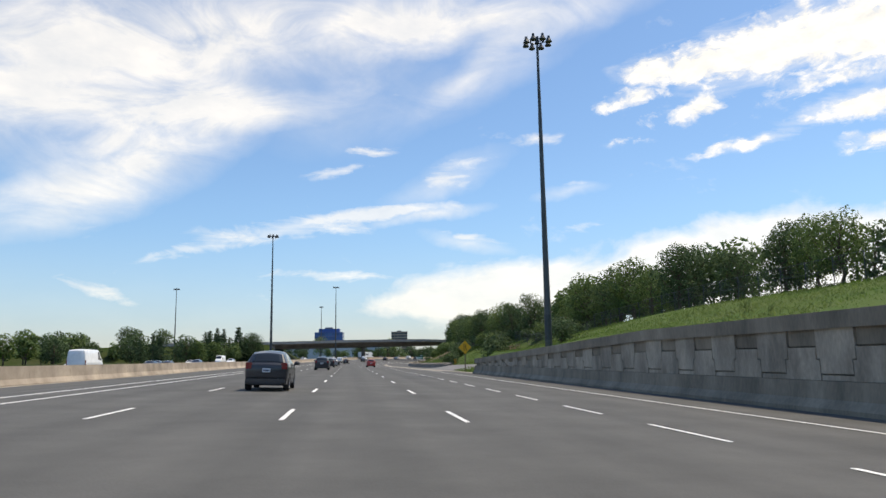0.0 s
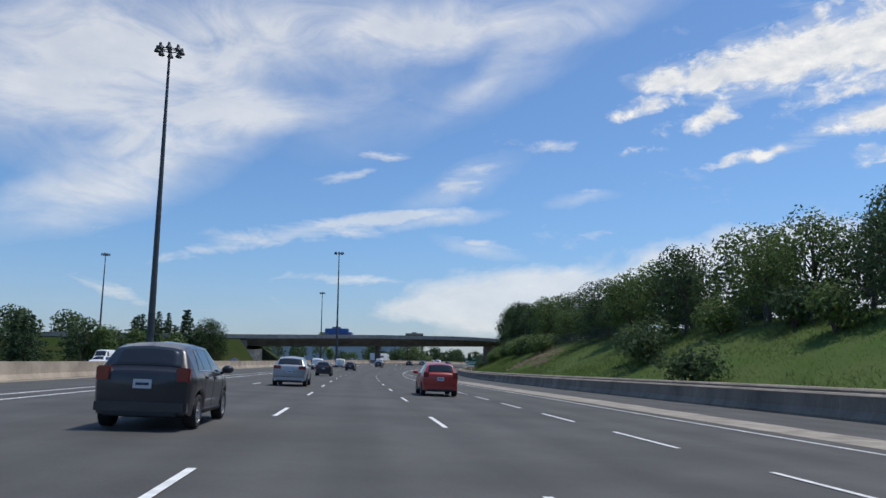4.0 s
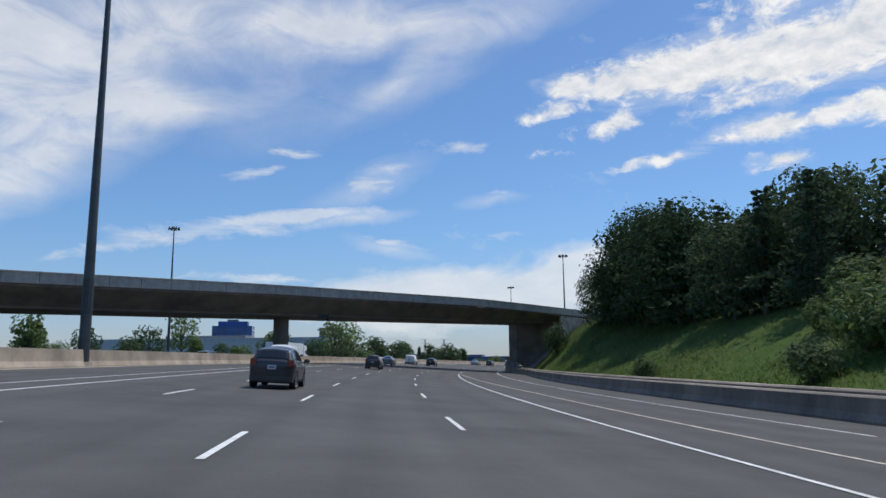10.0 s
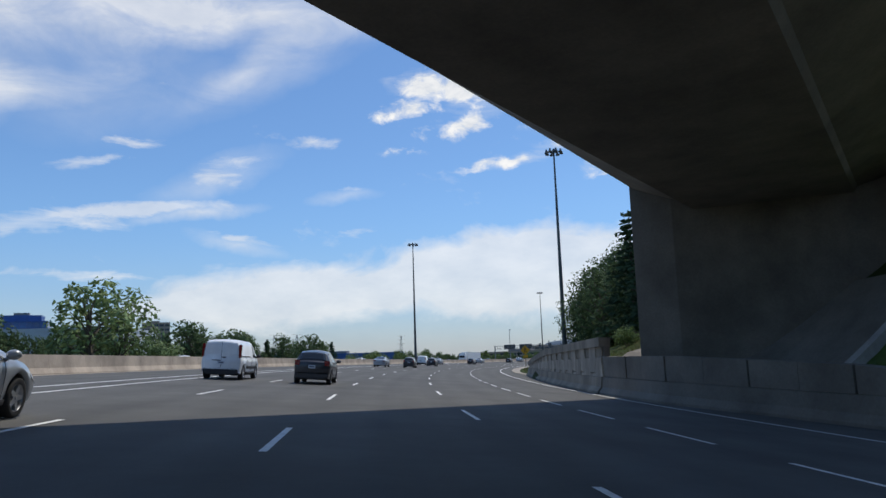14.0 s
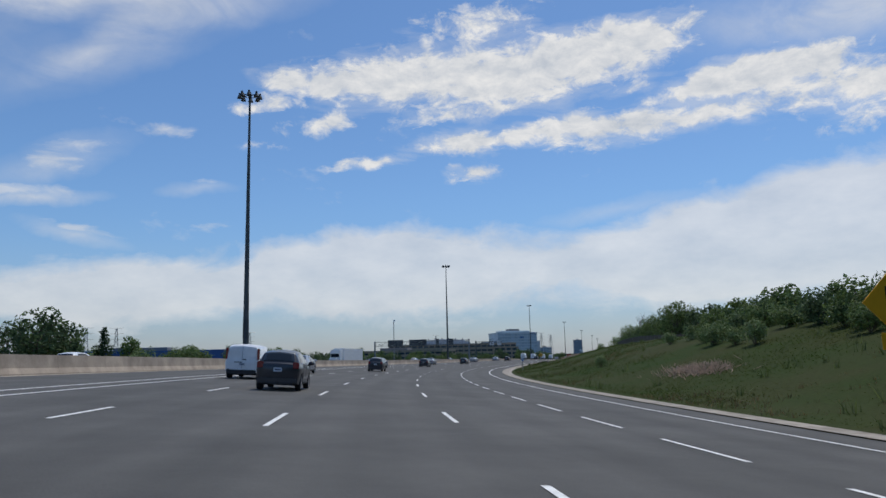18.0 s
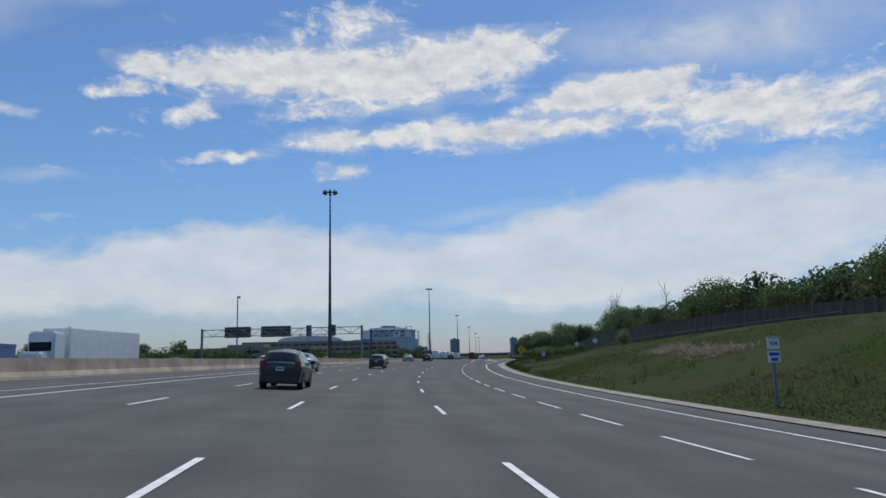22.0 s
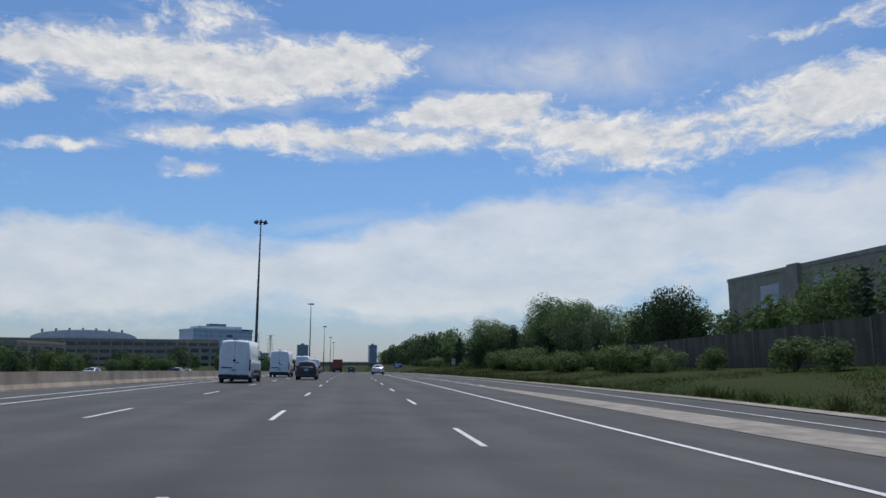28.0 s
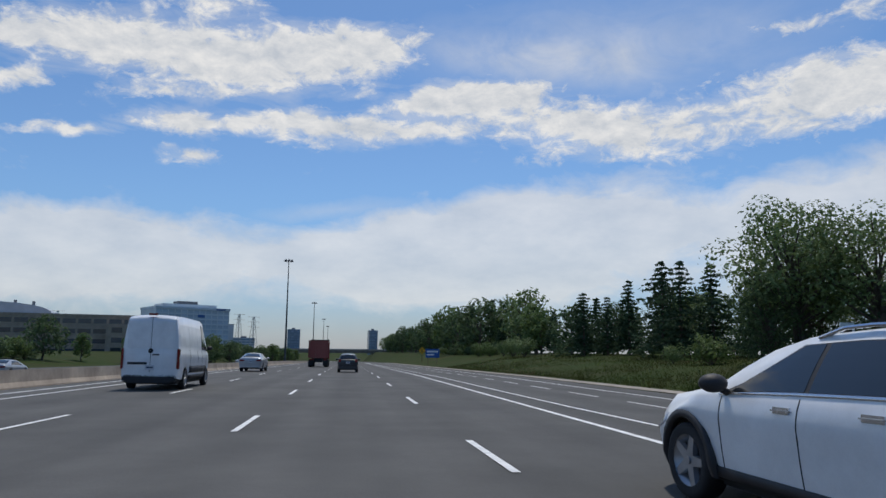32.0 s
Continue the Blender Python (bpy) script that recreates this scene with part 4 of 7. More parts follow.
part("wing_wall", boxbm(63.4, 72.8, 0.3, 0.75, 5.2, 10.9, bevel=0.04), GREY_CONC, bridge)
part("abutment_left", boxbm(-45, -40.5, 0.5, 12.0, -1, 9.0, bevel=0.1), SHADE_CONC, bridge)
part("bearing_ledge", boxbm(-41, -36.5, 0.4, 12.6, -1, 6.2, bevel=0.1), GREY_CONC, bridge)
bm = bmesh.new()
wv = [(-52, -1.2, 4.3), (-44, -1.2, 5.6), (-36.5, -1.2, 6.4), (-36.5, -1.2, -1), (-52, -1.2, -1)]
f0 = [bm.verts.new(p) for p in wv]
f1 = [bm.verts.new((x, y + 0.5, z)) for x, y, z in wv]
bm.faces.new(f0)
bm.faces.new(f1[::-1])
for i in range(5):
    bm.faces.new((f0[i], f1[i], f1[(i + 1) % 5], f0[(i + 1) % 5]))
part("wing_wall", bm, GREY_CONC, bridge, "sloping grey concrete wing wall")
tagged(new("approach_left", mesh_of("approach_left", [(BR @ Vector(p)) for p in ((-43, 0.4, 9.35), (-43, 12.4, 9.35), (-190, 12.4, 6.9), (-190, 0.4, 6.9), (-190, -20, -1), (-43, -17, -1), (-190, 35, -1), (-43, 30, -1))], [(0, 1, 2, 3), (0, 3, 4, 5), (1, 7, 6, 2), (0, 5, 7, 1)], GRASS)), "grass embankment carrying the bridge approach", "embankment", kind="structure")
# low wall that closes the foot of the abutment
def foot_o(s):
    return table(s, [(384, 13.75), (392, 12.5), (398, 10.9), (407, 10.6)])


def foot_h(s):
    return table(s, [(384, 1.3), (388, 1.7), (397, 1.9)])


# wall in the darkened concrete, which carries the bridge's shade as colour
foot_wall = thing("wall_abutment_foot", "low concrete panel wall at the abutment foot, toned dark as bridge shade", "wall", kind="structure")
part("foot_barrier", sweep("foot_barrier", 384, 407, 1.5, lambda s: [(foot_o(s) - 0.22, -0.2), (foot_o(s) - 0.22, 0.1), (foot_o(s) - 0.04, 0.36), (foot_o(s), 0.88), (foot_o(s) + 0.6, 0.88), (foot_o(s) + 0.6, -0.2)], SHADE_CONC), SHADE_CONC, foot_wall)
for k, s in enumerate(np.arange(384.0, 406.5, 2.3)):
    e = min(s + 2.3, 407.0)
    slab("wall_panel", [(s + 0.03, 0.89), (e - 0.03, 0.89), (e - 0.03, foot_h(e)), (s + 0.03, foot_h(s))], foot_o, 0.05 + 0.03 * (k % 2), 0.55, SHADE_CONC, foot_wall)

# ---- far overpass ----
far_bridge = thing("overpass", "distant flat concrete overpass across the highway", "bridge", m=place(1480, 0))
part("deck", boxbm(-240, 95, -6, 6, 7.1, 9.6, bevel=0.1), SHADE_CONC, far_bridge)
part("parapet", boxbm(-240, 95, -6.2, -5.9, 9.5, 10.6), PALE_CONC, far_bridge)
for x in (-190, -130, -75, -19, 21, 60):
    part("pier", boxbm(x - 0.9, x + 0.9, -4, 4, -2, 7.1, bevel=0.1), SHADE_CONC, far_bridge)

# ---- noise wall on the slope ----
NW = [(560, 46.0, 5.0), (620, 43.0, 5.0), (660, 40.0, 4.6), (700, 36.0, 3.5), (730, 34.0, 2.6), (800, 35.0, 0.9), (860, 38.0, 0.5)]


def nw_o(s):
    return float(np.interp(s, [p[0] for p in NW], [p[1] for p in NW]))


def nw_z(s):
    return float(np.interp(s, [p[0] for p in NW], [p[2] for p in NW]))


noise_wall = thing("wall_noise", "dark grey-brown panelled noise wall stepping along the slope", "noise wall", kind="structure")
s = 560.0
while s < 856:
    e = s + 5.0
    a, b = S(s, nw_o(s)), S(e, nw_o(e))
    z0 = min(float(base_z(s, 16)) + nw_z(s), float(base_z(e, 16)) + nw_z(e)) - 0.7
    z1 = max(float(base_z(s, 16)) + nw_z(s), float(base_z(e, 16)) + nw_z(e)) + float(np.interp(s, [560, 610, 660, 740], [0.7, 0.9, 2.1, 3.5]))
    d = (b - a)
    L = math.hypot(d.x, d.y)
    m = pose(a.x, a.y, 0, 0, 0, math.degrees(math.atan2(d.y, d.x)))
    for k in range(4):
        h0, h1 = z0 + (z1 - z0) * k / 4, z0 + (z1 - z0) * (k + 1) / 4
        part("wall_panel", boxbm(0.06, L - 0.06, -0.06, 0.06, h0 + 0.006, h1 - 0.006), FENCE, noise_wall, m=m)
    pb = boxbm(-0.07, 0.07, -0.12, 0.12, z0, z1 + 0.08, bevel=0.02)
    part("wall_post", pb, FENCE_POST, noise_wall, m=m)
    s = e

# chain-link fence on the crest before the bridge
fence = thing("chain_link_fence", "dark chain-link fence on steel posts along the crest", "fence")
prev = None
mesh_bars = bmesh.new()
for s in np.arange(-20, 250, 3.0):
    p = S(s, 31.5, 0, True)
    pbm = bmesh.new()
    tube(pbm, p + Vector((0, 0, -0.2)), p + Vector((0, 0, 1.9)), 0.035, n=6)
    part("post", pbm, DARKSTEEL, fence)
    if prev:
        for h in (0.1, 1.0, 1.85):
            tube(mesh_bars, prev + Vector((0, 0, h)), p + Vector((0, 0, h)), 0.016, n=4)
        for k in range(10):
            f, g = k / 10, (k + 1.5) / 10
            q = prev.lerp(p, f)
            r = prev.lerp(p, min(1, g + 0.25))
            tube(mesh_bars, q + Vector((0, 0, 0.1)), r + Vector((0, 0, 1.85)), 0.006, n=3)
            tube(mesh_bars, q + Vector((0, 0, 1.85)), r + Vector((0, 0, 0.1)), 0.006, n=3)
    prev = p
part("wire_mesh", mesh_bars, DARKSTEEL, fence)


# ---- signs ----
def diamond(s, o, side, h, tab=False, arrows=True):
    t = thing("warning_sign", "yellow diamond lane-ends warning sign on a wooden post", "road sign", "warning signs", place(s, o, 0, True))
    part("post", boxbm(-0.06, 0.06, 0.03, 0.13, -0.3, h + 0.3, bevel=0.01), WOOD, t)
    r = side / math.sqrt(2)
    bm = bmesh.new()
    f = [bm.verts.new((r * math.cos(a), -0.01, h + r * math.sin(a))) for a in (0, math.pi / 2, math.pi, -math.pi / 2)]
    b = [bm.verts.new((v.co.x, 0.02, v.co.z)) for v in f]
    bm.faces.new(f)
    bm.faces.new(b[::-1])
    for i in range(4):
        bm.faces.new((f[i], b[i], b[(i + 1) % 4], f[(i + 1) % 4]))
    bmesh.ops.recalc_face_normals(bm, faces=bm.faces)
    face = part("sign_face", bm, YELLOW, t)
    k = side / 1.15
    part("symbol", boxbm(-0.16 * k, -0.09 * k, -0.02, -0.011, h - 0.42 * k, h + 0.42 * k), BLACK, face)
    bm = bmesh.new()
    box(bm, 0.02 * k, 0.09 * k, -0.02, -0.011, h - 0.05 * k, h + 0.42 * k)
    vs = [bm.verts.new(p) for p in ((0.09 * k, -0.02, h + 0.05 * k), (0.24 * k, -0.02, h - 0.4 * k), (0.17 * k, -0.02, h - 0.42 * k), (0.02 * k, -0.02, h - 0.02 * k))]
    bm.faces.new(vs)
    part("symbol", bm, BLACK, face)
    if tab:
        part("tab", boxbm(-0.38, 0.38, -0.01, 0.02, h - r - 0.42, h - r + 0.02, bevel=0.01), YELLOW, t, "small yellow plate")
    return t


diamond(88.2, 13.7, 1.15, 3.0)
diamond(492, 13.6, 1.15, 3.3, tab=True)
diamond(680, 13.8, 0.92, 2.35)
diamond(1018, 17.0, 1.2, 2.6)


def plate_sign(name, label, s, o, w, hgt, top, mat, bars=(), posts=2, spin=0.0, text=None):
    t = thing(name, label, "road sign", m=place(s, o, 0, True, spin))
    for x in ((-w * 0.32, w * 0.32) if posts == 2 else (0.0,)):
        part("post", boxbm(x - 0.05, x + 0.05, 0.03, 0.12, -0.3, top - 0.05, bevel=0.01), WOOD if posts == 2 else STEEL, t)
    face = part("sign_face", boxbm(-w / 2, w / 2, -0.02, 0.02, top - hgt, top, bevel=0.008), mat, t)
    for x0, x1, z0, z1, bmat in bars:
        part("legend_bar", boxbm(x0 * w, x1 * w, -0.03, -0.021, top - hgt + z0 * hgt, top - hgt + z1 * hgt), bmat, face)
    return t


plate_sign("exit_sign", "small green and white guide sign on wooden posts", 279, 19.6, 2.8, 0.95, 2.6, GREEN,
           ((-0.5, -0.24, 0.02, 0.98, WHITE), (-0.44, -0.30, 0.35, 0.65, BLACK), (-0.18, 0.42, 0.56, 0.74, WHITE), (-0.18, 0.3, 0.26, 0.44, WHITE)))
plate_sign("exit_tab_sign", "small green plate above the guide sign", 279.3, 20.2, 1.1, 0.42, 3.05, GREEN, ((-0.35, 0.35, 0.35, 0.65, WHITE),), posts=1)
rt = plate_sign("route_sign", "small white route marker sign on a steel post", 602.5, 14.2, 0.45, 0.44, 2.35, WHITE, ((-0.44, 0.44, 0.9, 0.94, BLACK),), posts=1)
part("lower_plate", boxbm(-0.225, 0.225, -0.02, 0.02, 1.44, 1.84, bevel=0.008), WHITE, rt, "small white plate with blue bars")
part("legend_bar", boxbm(-0.19, 0.19, -0.03, -0.021, 1.68, 1.79), BLUE, rt)
part("legend_bar", boxbm(-0.12, 0.12, -0.03, -0.021, 1.49, 1.61), BLUE, rt)
txt = bpy.data.curves.new("route_number", "FONT")
txt.body, txt.size, txt.align_x, txt.align_y, txt.extrude = "404", 0.2, "CENTER", "CENTER", 0.004
txt.materials.append(BLACK)
part("route_number", txt, BLACK, rt, m=pose(0, -0.026, 2.1, 90, 0, 0))
plate_sign("notice_sign", "small pale notice sign low on the grass", 731, 20.5, 0.7, 0.85, 1.4, WHITE, ((-0.35, 0.35, 0.55, 0.8, BLUE),), posts=1)
plate_sign("marker_sign", "small white marker sign on a steel post", 876, 19.0, 0.6, 0.9, 2.5, WHITE, ((-0.3, 0.3, 0.55, 0.8, BLACK), (-0.3, 0.3, 0.2, 0.4, BLACK)), posts=1)
plate_sign("service_sign", "blue service sign on posts beside the highway", 985, 15.6, 2.6, 1.6, 2.9, BLUE, ((-0.4, 0.4, 0.6, 0.8, WHITE), (-0.4, 0.1, 0.25, 0.42, WHITE)))
haz = thing("hazard_marker", "yellow and black striped hazard marker on a post", "road sign", m=place(126.5, 18.2, 0, True))
part("post", boxbm(-0.04, 0.04, 0.02, 0.1, -0.4, 1.45), WOOD, haz)
hf = part("sign_face", boxbm(-0.2, 0.2, -0.02, 0.02, 0.65, 1.5, bevel=0.01), YELLOW, haz)
for k in range(4):
    part("stripe", boxbm(-0.2, 0.2, -0.03, -0.021, 0.70 + 0.21 * k, 0.79 + 0.21 * k), BLACK, hf)
for s_, o_ in ((152, 21.0), (263.6, 19.3)):
    mk = thing("marker_post", "short white marker post in the grass", "marker post", "marker posts", place(s_, o_, 0, True))
    part("post", boxbm(-0.05, 0.05, -0.05, 0.05, -0.3, 1.3, bevel=0.015), WHITE, mk)


# ---- sign gantry and cantilever ----
def truss(bm, x0, x1, z0, z1, dy, n):
    for y in (-dy, dy):
        for z in (z0, z1):
            tube(bm, (x0, y, z), (x1, y, z), 0.07, n=6)
    w = (x1 - x0) / n
    for i in range(n):
        a, b = x0 + i * w, x0 + (i + 1) * w
        for y in (-dy, dy):
            tube(bm, (a, y, z0 if i % 2 else z1), (b, y, z1 if i % 2 else z0), 0.04, n=5)
            tube(bm, (a, y, z0), (a, y, z1), 0.035, n=5)
        tube(bm, (a, -dy, z1), (a, dy, z1), 0.03, n=5)


gan = thing("sign_gantry", "grey steel truss sign gantry over the express lanes", "gantry", m=place(736.5, 0))
gz = float(base_z(736, -19)) - float(base_z(736.5, 0))
for x in (-55.1, -18.8):
    bm = bmesh.new()
    tube(bm, (x, 0, gz - 0.2), (x, 0, gz + 8.3), 0.3, 0.26, 12)
    part("column", bm, STEEL, gan)
bm = bmesh.new()
truss(bm, -54.8, -19.1, gz + 6.5, gz + 8.0, 0.6, 16)
part("truss", bm, STEEL, gan)
for x0, x1 in ((-50.2, -44.2), (-41.8, -35.0), (-31.5, -30.3), (-26.6, -24.8)):
    p_ = part("sign_panel", boxbm(x0, x1, 0.75, 0.9, gz + 6.2, gz + 8.6, bevel=0.02), DARKSTEEL, gan, "dark back of a sign panel")
    part("panel_rib", boxbm(x0, x1, 0.68, 0.75, gz + 7.2, gz + 7.3), STEEL, p_)
can = thing("cantilever_sign", "steel cantilever arm carrying two white lane signs", "gantry", m=place(749, 0))
cz = float(base_z(749, -19)) - float(base_z(749, 0))
bm = bmesh.new()
tube(bm, (-19.0, 0, cz - 0.2), (-19.0, 0, cz + 7.7), 0.26, 0.22, 12)
part("column", bm, DARKSTEEL, can)
part("column_cap", boxbm(-19.3, -18.7, -0.3, 0.3, cz + 7.65, cz + 7.8, bevel=0.03), DARKSTEEL, can)
bm = bmesh.new()
truss(bm, -19.0, -8.9, cz + 6.15, cz + 7.45, 0.45, 8)
part("truss", bm, DARKSTEEL, can)
for x, kind_ in ((-12.75, "lanes"), (-9.85, "notice")):
    p_ = part("sign_panel", boxbm(x - 0.78, x + 0.78, -0.72, -0.62, cz + 5.95, cz + 7.65, bevel=0.02), WHITE, can, "white lane sign with dark symbols" if kind_ == "lanes" else "white notice sign with grey lines")
    if kind_ == "lanes":
        marks = ((-0.72, -0.38, 1.15, 1.62), (-0.1, 0.5, 1.28, 1.58), (0.52, 0.68, 1.28, 1.48), (-0.3, 0.28, 0.62, 0.92), (-0.2, 0.18, 0.92, 1.08), (-0.06, 0.06, 0.2, 0.5), (-0.2, 0.2, 0.14, 0.26))
    else:
        marks = ((-0.6, 0.25, 1.32, 1.42), (-0.6, 0.25, 1.05, 1.15), (-0.6, 0.25, 0.78, 0.88), (-0.6, 0.1, 0.5, 0.6), (0.45, 0.72, 1.2, 1.5), (0.45, 0.72, 0.75, 1.05), (0.45, 0.72, 0.3, 0.6))
    for x0, x1, z0, z1 in marks:
        part("legend_bar", boxbm(x + x0, x + x1, -0.74, -0.722, cz + 5.95 + z0, cz + 5.95 + z1), BLACK if kind_ == "lanes" or x0 > 0.4 else STEEL, p_)
    for dx in (-0.6, 0.6):
        part("hanger", boxbm(x + dx - 0.05, x + dx + 0.05, -0.6, -0.5, cz + 7.4, cz + 8.25), DARKSTEEL, can)
    part("hanger_bar", boxbm(x - 0.75, x + 0.75, -0.6, -0.5, cz + 8.2, cz + 8.3), DARKSTEEL, can)
cm = thing("camera_pole", "tall slim grey steel camera pole", "pole", m=place(754.5, -53.8, 0, True))
bm = bmesh.new()
tube(bm, (0, 0, -0.2), (0, 0, 17.0), 0.2, 0.13, 10)
part("pole", bm, STEEL, cm)
part("camera_head", boxbm(-0.15, 0.7, -0.15, 0.15, 16.6, 17.2, bevel=0.05), WHITE, cm)


# ---- buildings ----
def building(name, label, x, y, z, yaw, w, d, h, storeys, bays, wall, glass, parapet=0.9, band=0.55, setback=None, left=False):
    """A block with rows of windows on its front and one side, floor bands, and a parapet."""
    t = thing(name, label, "building", m=pose(x, y, z, 0, 0, yaw))
    body = part("wall", boxbm(-w / 2, w / 2, 0, d, -3, h, bevel=0.05), wall, t)
    part("roof", boxbm(-w / 2 - 0.15, w / 2 + 0.15, -0.15, d + 0.15, h, h + parapet, bevel=0.05), wall, t)
    fh = h / storeys
    bw = w / bays
    pane = mesh_bm("window", boxbm(-bw * 0.42, bw * 0.42, -0.06, 0.02, -fh * band / 2, fh * band / 2), glass)
    sb = max(2, int(d / bw))
    for i in range(storeys):
        for j in range(bays):
            part("window", pane, glass, t, m=pose(-w / 2 + bw * (j + 0.5), 0, fh * (i + 0.55)))
        for sx, rot in ((w / 2, 90), (-w / 2, -90))[:2 if left else 1]:
            for j in range(sb):
                part("window", pane, glass, t, m=pose(sx, d * (j + 0.5) / sb, fh * (i + 0.55), 0, 0, rot))
    if setback:
        part("upper_storey", boxbm(-w / 2 + setback, w / 2 - setback, setback, d - setback, h, h + fh * 1.1, bevel=0.05), wall, t)
    part("roof_plant", boxbm(-w * 0.15, w * 0.12, d * 0.3, d * 0.6, h, h + 2.6 + (fh if setback else 0), bevel=0.05), ROOFING, t)
    return t


glass_b = building("glass_office", "blue-grey glass office building with a flat roof", 545, 1205, -2, -14, 52, 34, 31, 9, 12, PALE_WALL, GLASS_PALE, band=0.72, setback=7)
part("logo", boxbm(3, 8, -0.3, -0.05, 25.4, 27.4), CLAD_BLUE, glass_b, "plain dark mark")
part("logo", boxbm(16, 23, -0.75, -0.5, 30.9, 32.1), CLAD_BLUE, glass_b, "plain dark mark")
part("side_wing", boxbm(-37, -26, -2, 30, -3, 22, bevel=0.1), GLASS_BLUE, glass_b, "blue glass wing")
part("cornice", boxbm(-26.4, 26.4, -0.5, 34.4, 30.6, 32.4, bevel=0.15), PALE_WALL, glass_b)
part("side_wing", boxbm(26, 34, 10, 30, -3, 22, bevel=0.1), CLAD, glass_b)
brown_b = building("brown_office", "long brown precast office block with dark window bands", 362, 1056, -2, -32, 120, 30, 15.5, 4, 22, BRICK, WINDOW, band=0.45)
vv, vf = [], []
for k in range(13):
    a_ = math.pi * k / 12
    vv += [(-8 - 26 * math.cos(a_), 6, 15.4 + 5.6 * math.sin(a_) ** 0.7), (-8 - 26 * math.cos(a_), 26, 15.4 + 5.6 * math.sin(a_) ** 0.7)]
vf = [(2 * k, 2 * k + 1, 2 * k + 3, 2 * k + 2) for k in range(12)] + [tuple(range(0, 26, 2)), tuple(range(25, 0, -2))]
part("vaulted_roof", mesh_of("vaulted_roof", vv, vf, CLAD), CLAD, brown_b, "pale arched metal roof")
for k in range(7):
    part("roof_vent", boxbm(-30 + k * 6.5, -29 + k * 6.5, 15, 16.4, 19.0 + 2.4 * math.sin(math.pi * (k + 1) / 8), 21.2 + 1.2 * math.sin(math.pi * (k + 1) / 8), bevel=0.1), ROOFING, brown_b)
part("end_block", boxbm(38, 62, -4, 24, -3, 12.5, bevel=0.1), BRICK, brown_b)
for i in range(3):
    for j in range(4):
        part("window", boxbm(40 + j * 5.4, 43.8 + j * 5.4, -4.08, -3.95, 1.6 + 3.9 * i, 3.6 + 3.9 * i), WINDOW, brown_b)
building("brown_office", "brown precast office block with stepped ends", 225, 905, -2, -50, 74, 26, 8.6, 3, 14, BRICK, WINDOW, band=0.45)
building("blue_store", "long low cobalt-blue metal store building", 60, 835, -1, -24, 92, 30, 8.6, 1, 9, CLAD_BLUE, CLAD_BLUE, band=0.1)
building("white_warehouse", "long low white warehouse behind the trees", -96, 612, 0, -12, 115, 40, 14.5, 1, 12, CLAD, CLAD, band=0.08)
building("blue_office", "square cobalt-blue glass office building", -148, 992, 0, 2, 38, 26, 41, 8, 8, CLAD_BLUE, COBALT, band=0.8, setback=5)
building("grey_tower", "distant grey apartment block", -56, 1085, 0, 2, 24, 16, 44, 11, 5, BEIGE, WINDOW, band=0.5)
building("low_plant", "low grey industrial building with roof plant", 30, 1010, -1, -14, 80, 30, 12, 2, 10, CLAD, WINDOW, band=0.35)
beige = building("beige_office", "beige precast office building with tall blue windows behind the noise wall", 346, 696, 0, -45 + 90, 52, 24, 20.8, 4, 5, BEIGE, GLASS_BLUE, band=0.7)
for x in (8.8, -10.0):
    tall = part("tall_window", boxbm(x - 3.5, x + 3.5, 23.9, 24.12, 3.6, 18.6, bevel=0.03), CLAD, beige, "tall blue window in a dark frame")
    for k in range(4):
        for c in (-1, 1):
            part("pane", boxbm(x + c * 1.65 - 1.5, x + c * 1.65 + 1.5, 24.1, 24.16, 3.95 + 3.65 * k, 7.25 + 3.65 * k), GLASS_BLUE, tall)
part("end_pier", boxbm(-2.4, 1.2, 23.9, 24.9, -3, 21.9, bevel=0.1), BEIGE, beige)
building("far_tower", "distant dark blue glass tower", 800, 1392, 0, -36, 14, 12, 24, 8, 4, GLASS_BLUE, GLASS_BLUE)
building("far_tower", "distant pale office tower", 730, 1390, 0, -36, 22, 12, 13, 5, 5, CLAD, GLASS_BLUE)
building("far_tower", "distant blue glass tower", 862, 1327, 0, -36, 10, 10, 24, 8, 3, GLASS_BLUE, GLASS_BLUE)
# lattice power towers on the skyline
def pylon(x, y, h):
    t = thing("power_pylon", "distant lattice steel power pylon", "pylon", "power pylons", pose(x, y, -1))
    bm = bmesh.new()
    for sx, sy in ((-1, -1), (1, -1), (1, 1), (-1, 1)):
        tube(bm, (sx * 3, sy * 3, 0), (sx * 0.6, sy * 0.6, h), 0.16, n=4)
    for k in range(7):
        z0, z1 = h * k / 7, h * (k + 1) / 7
        a, b = 3 - 2.4 * k / 7, 3 - 2.4 * (k + 1) / 7
        for sy in (-1, 1):
            tube(bm, (-a, sy * a, z0), (b, sy * b, z1), 0.1, n=4)
            tube(bm, (a, sy * a, z0), (-b, sy * b, z1), 0.1, n=4)
    part("lattice", bm, STEEL, t)
    bm = bmesh.new()
    for z in (h * 0.72, h * 0.86, h):
        tube(bm, (-6, 0, z), (6, 0, z), 0.14, n=4)
    part("cross_arm", bm, STEEL, t)


for x, y, h in ((640, 1260, 30), (655, 1300, 34), (60, 1180, 36), (85, 1185, 36), (250, 1350, 38), (560, 1440, 36)):
    pylon(x, y, h)


# guard rail at the foot of the noise wall
rail = thing("guard_rail", "weathered steel guard rail on short posts below the noise wall", "guard rail")
prev = None
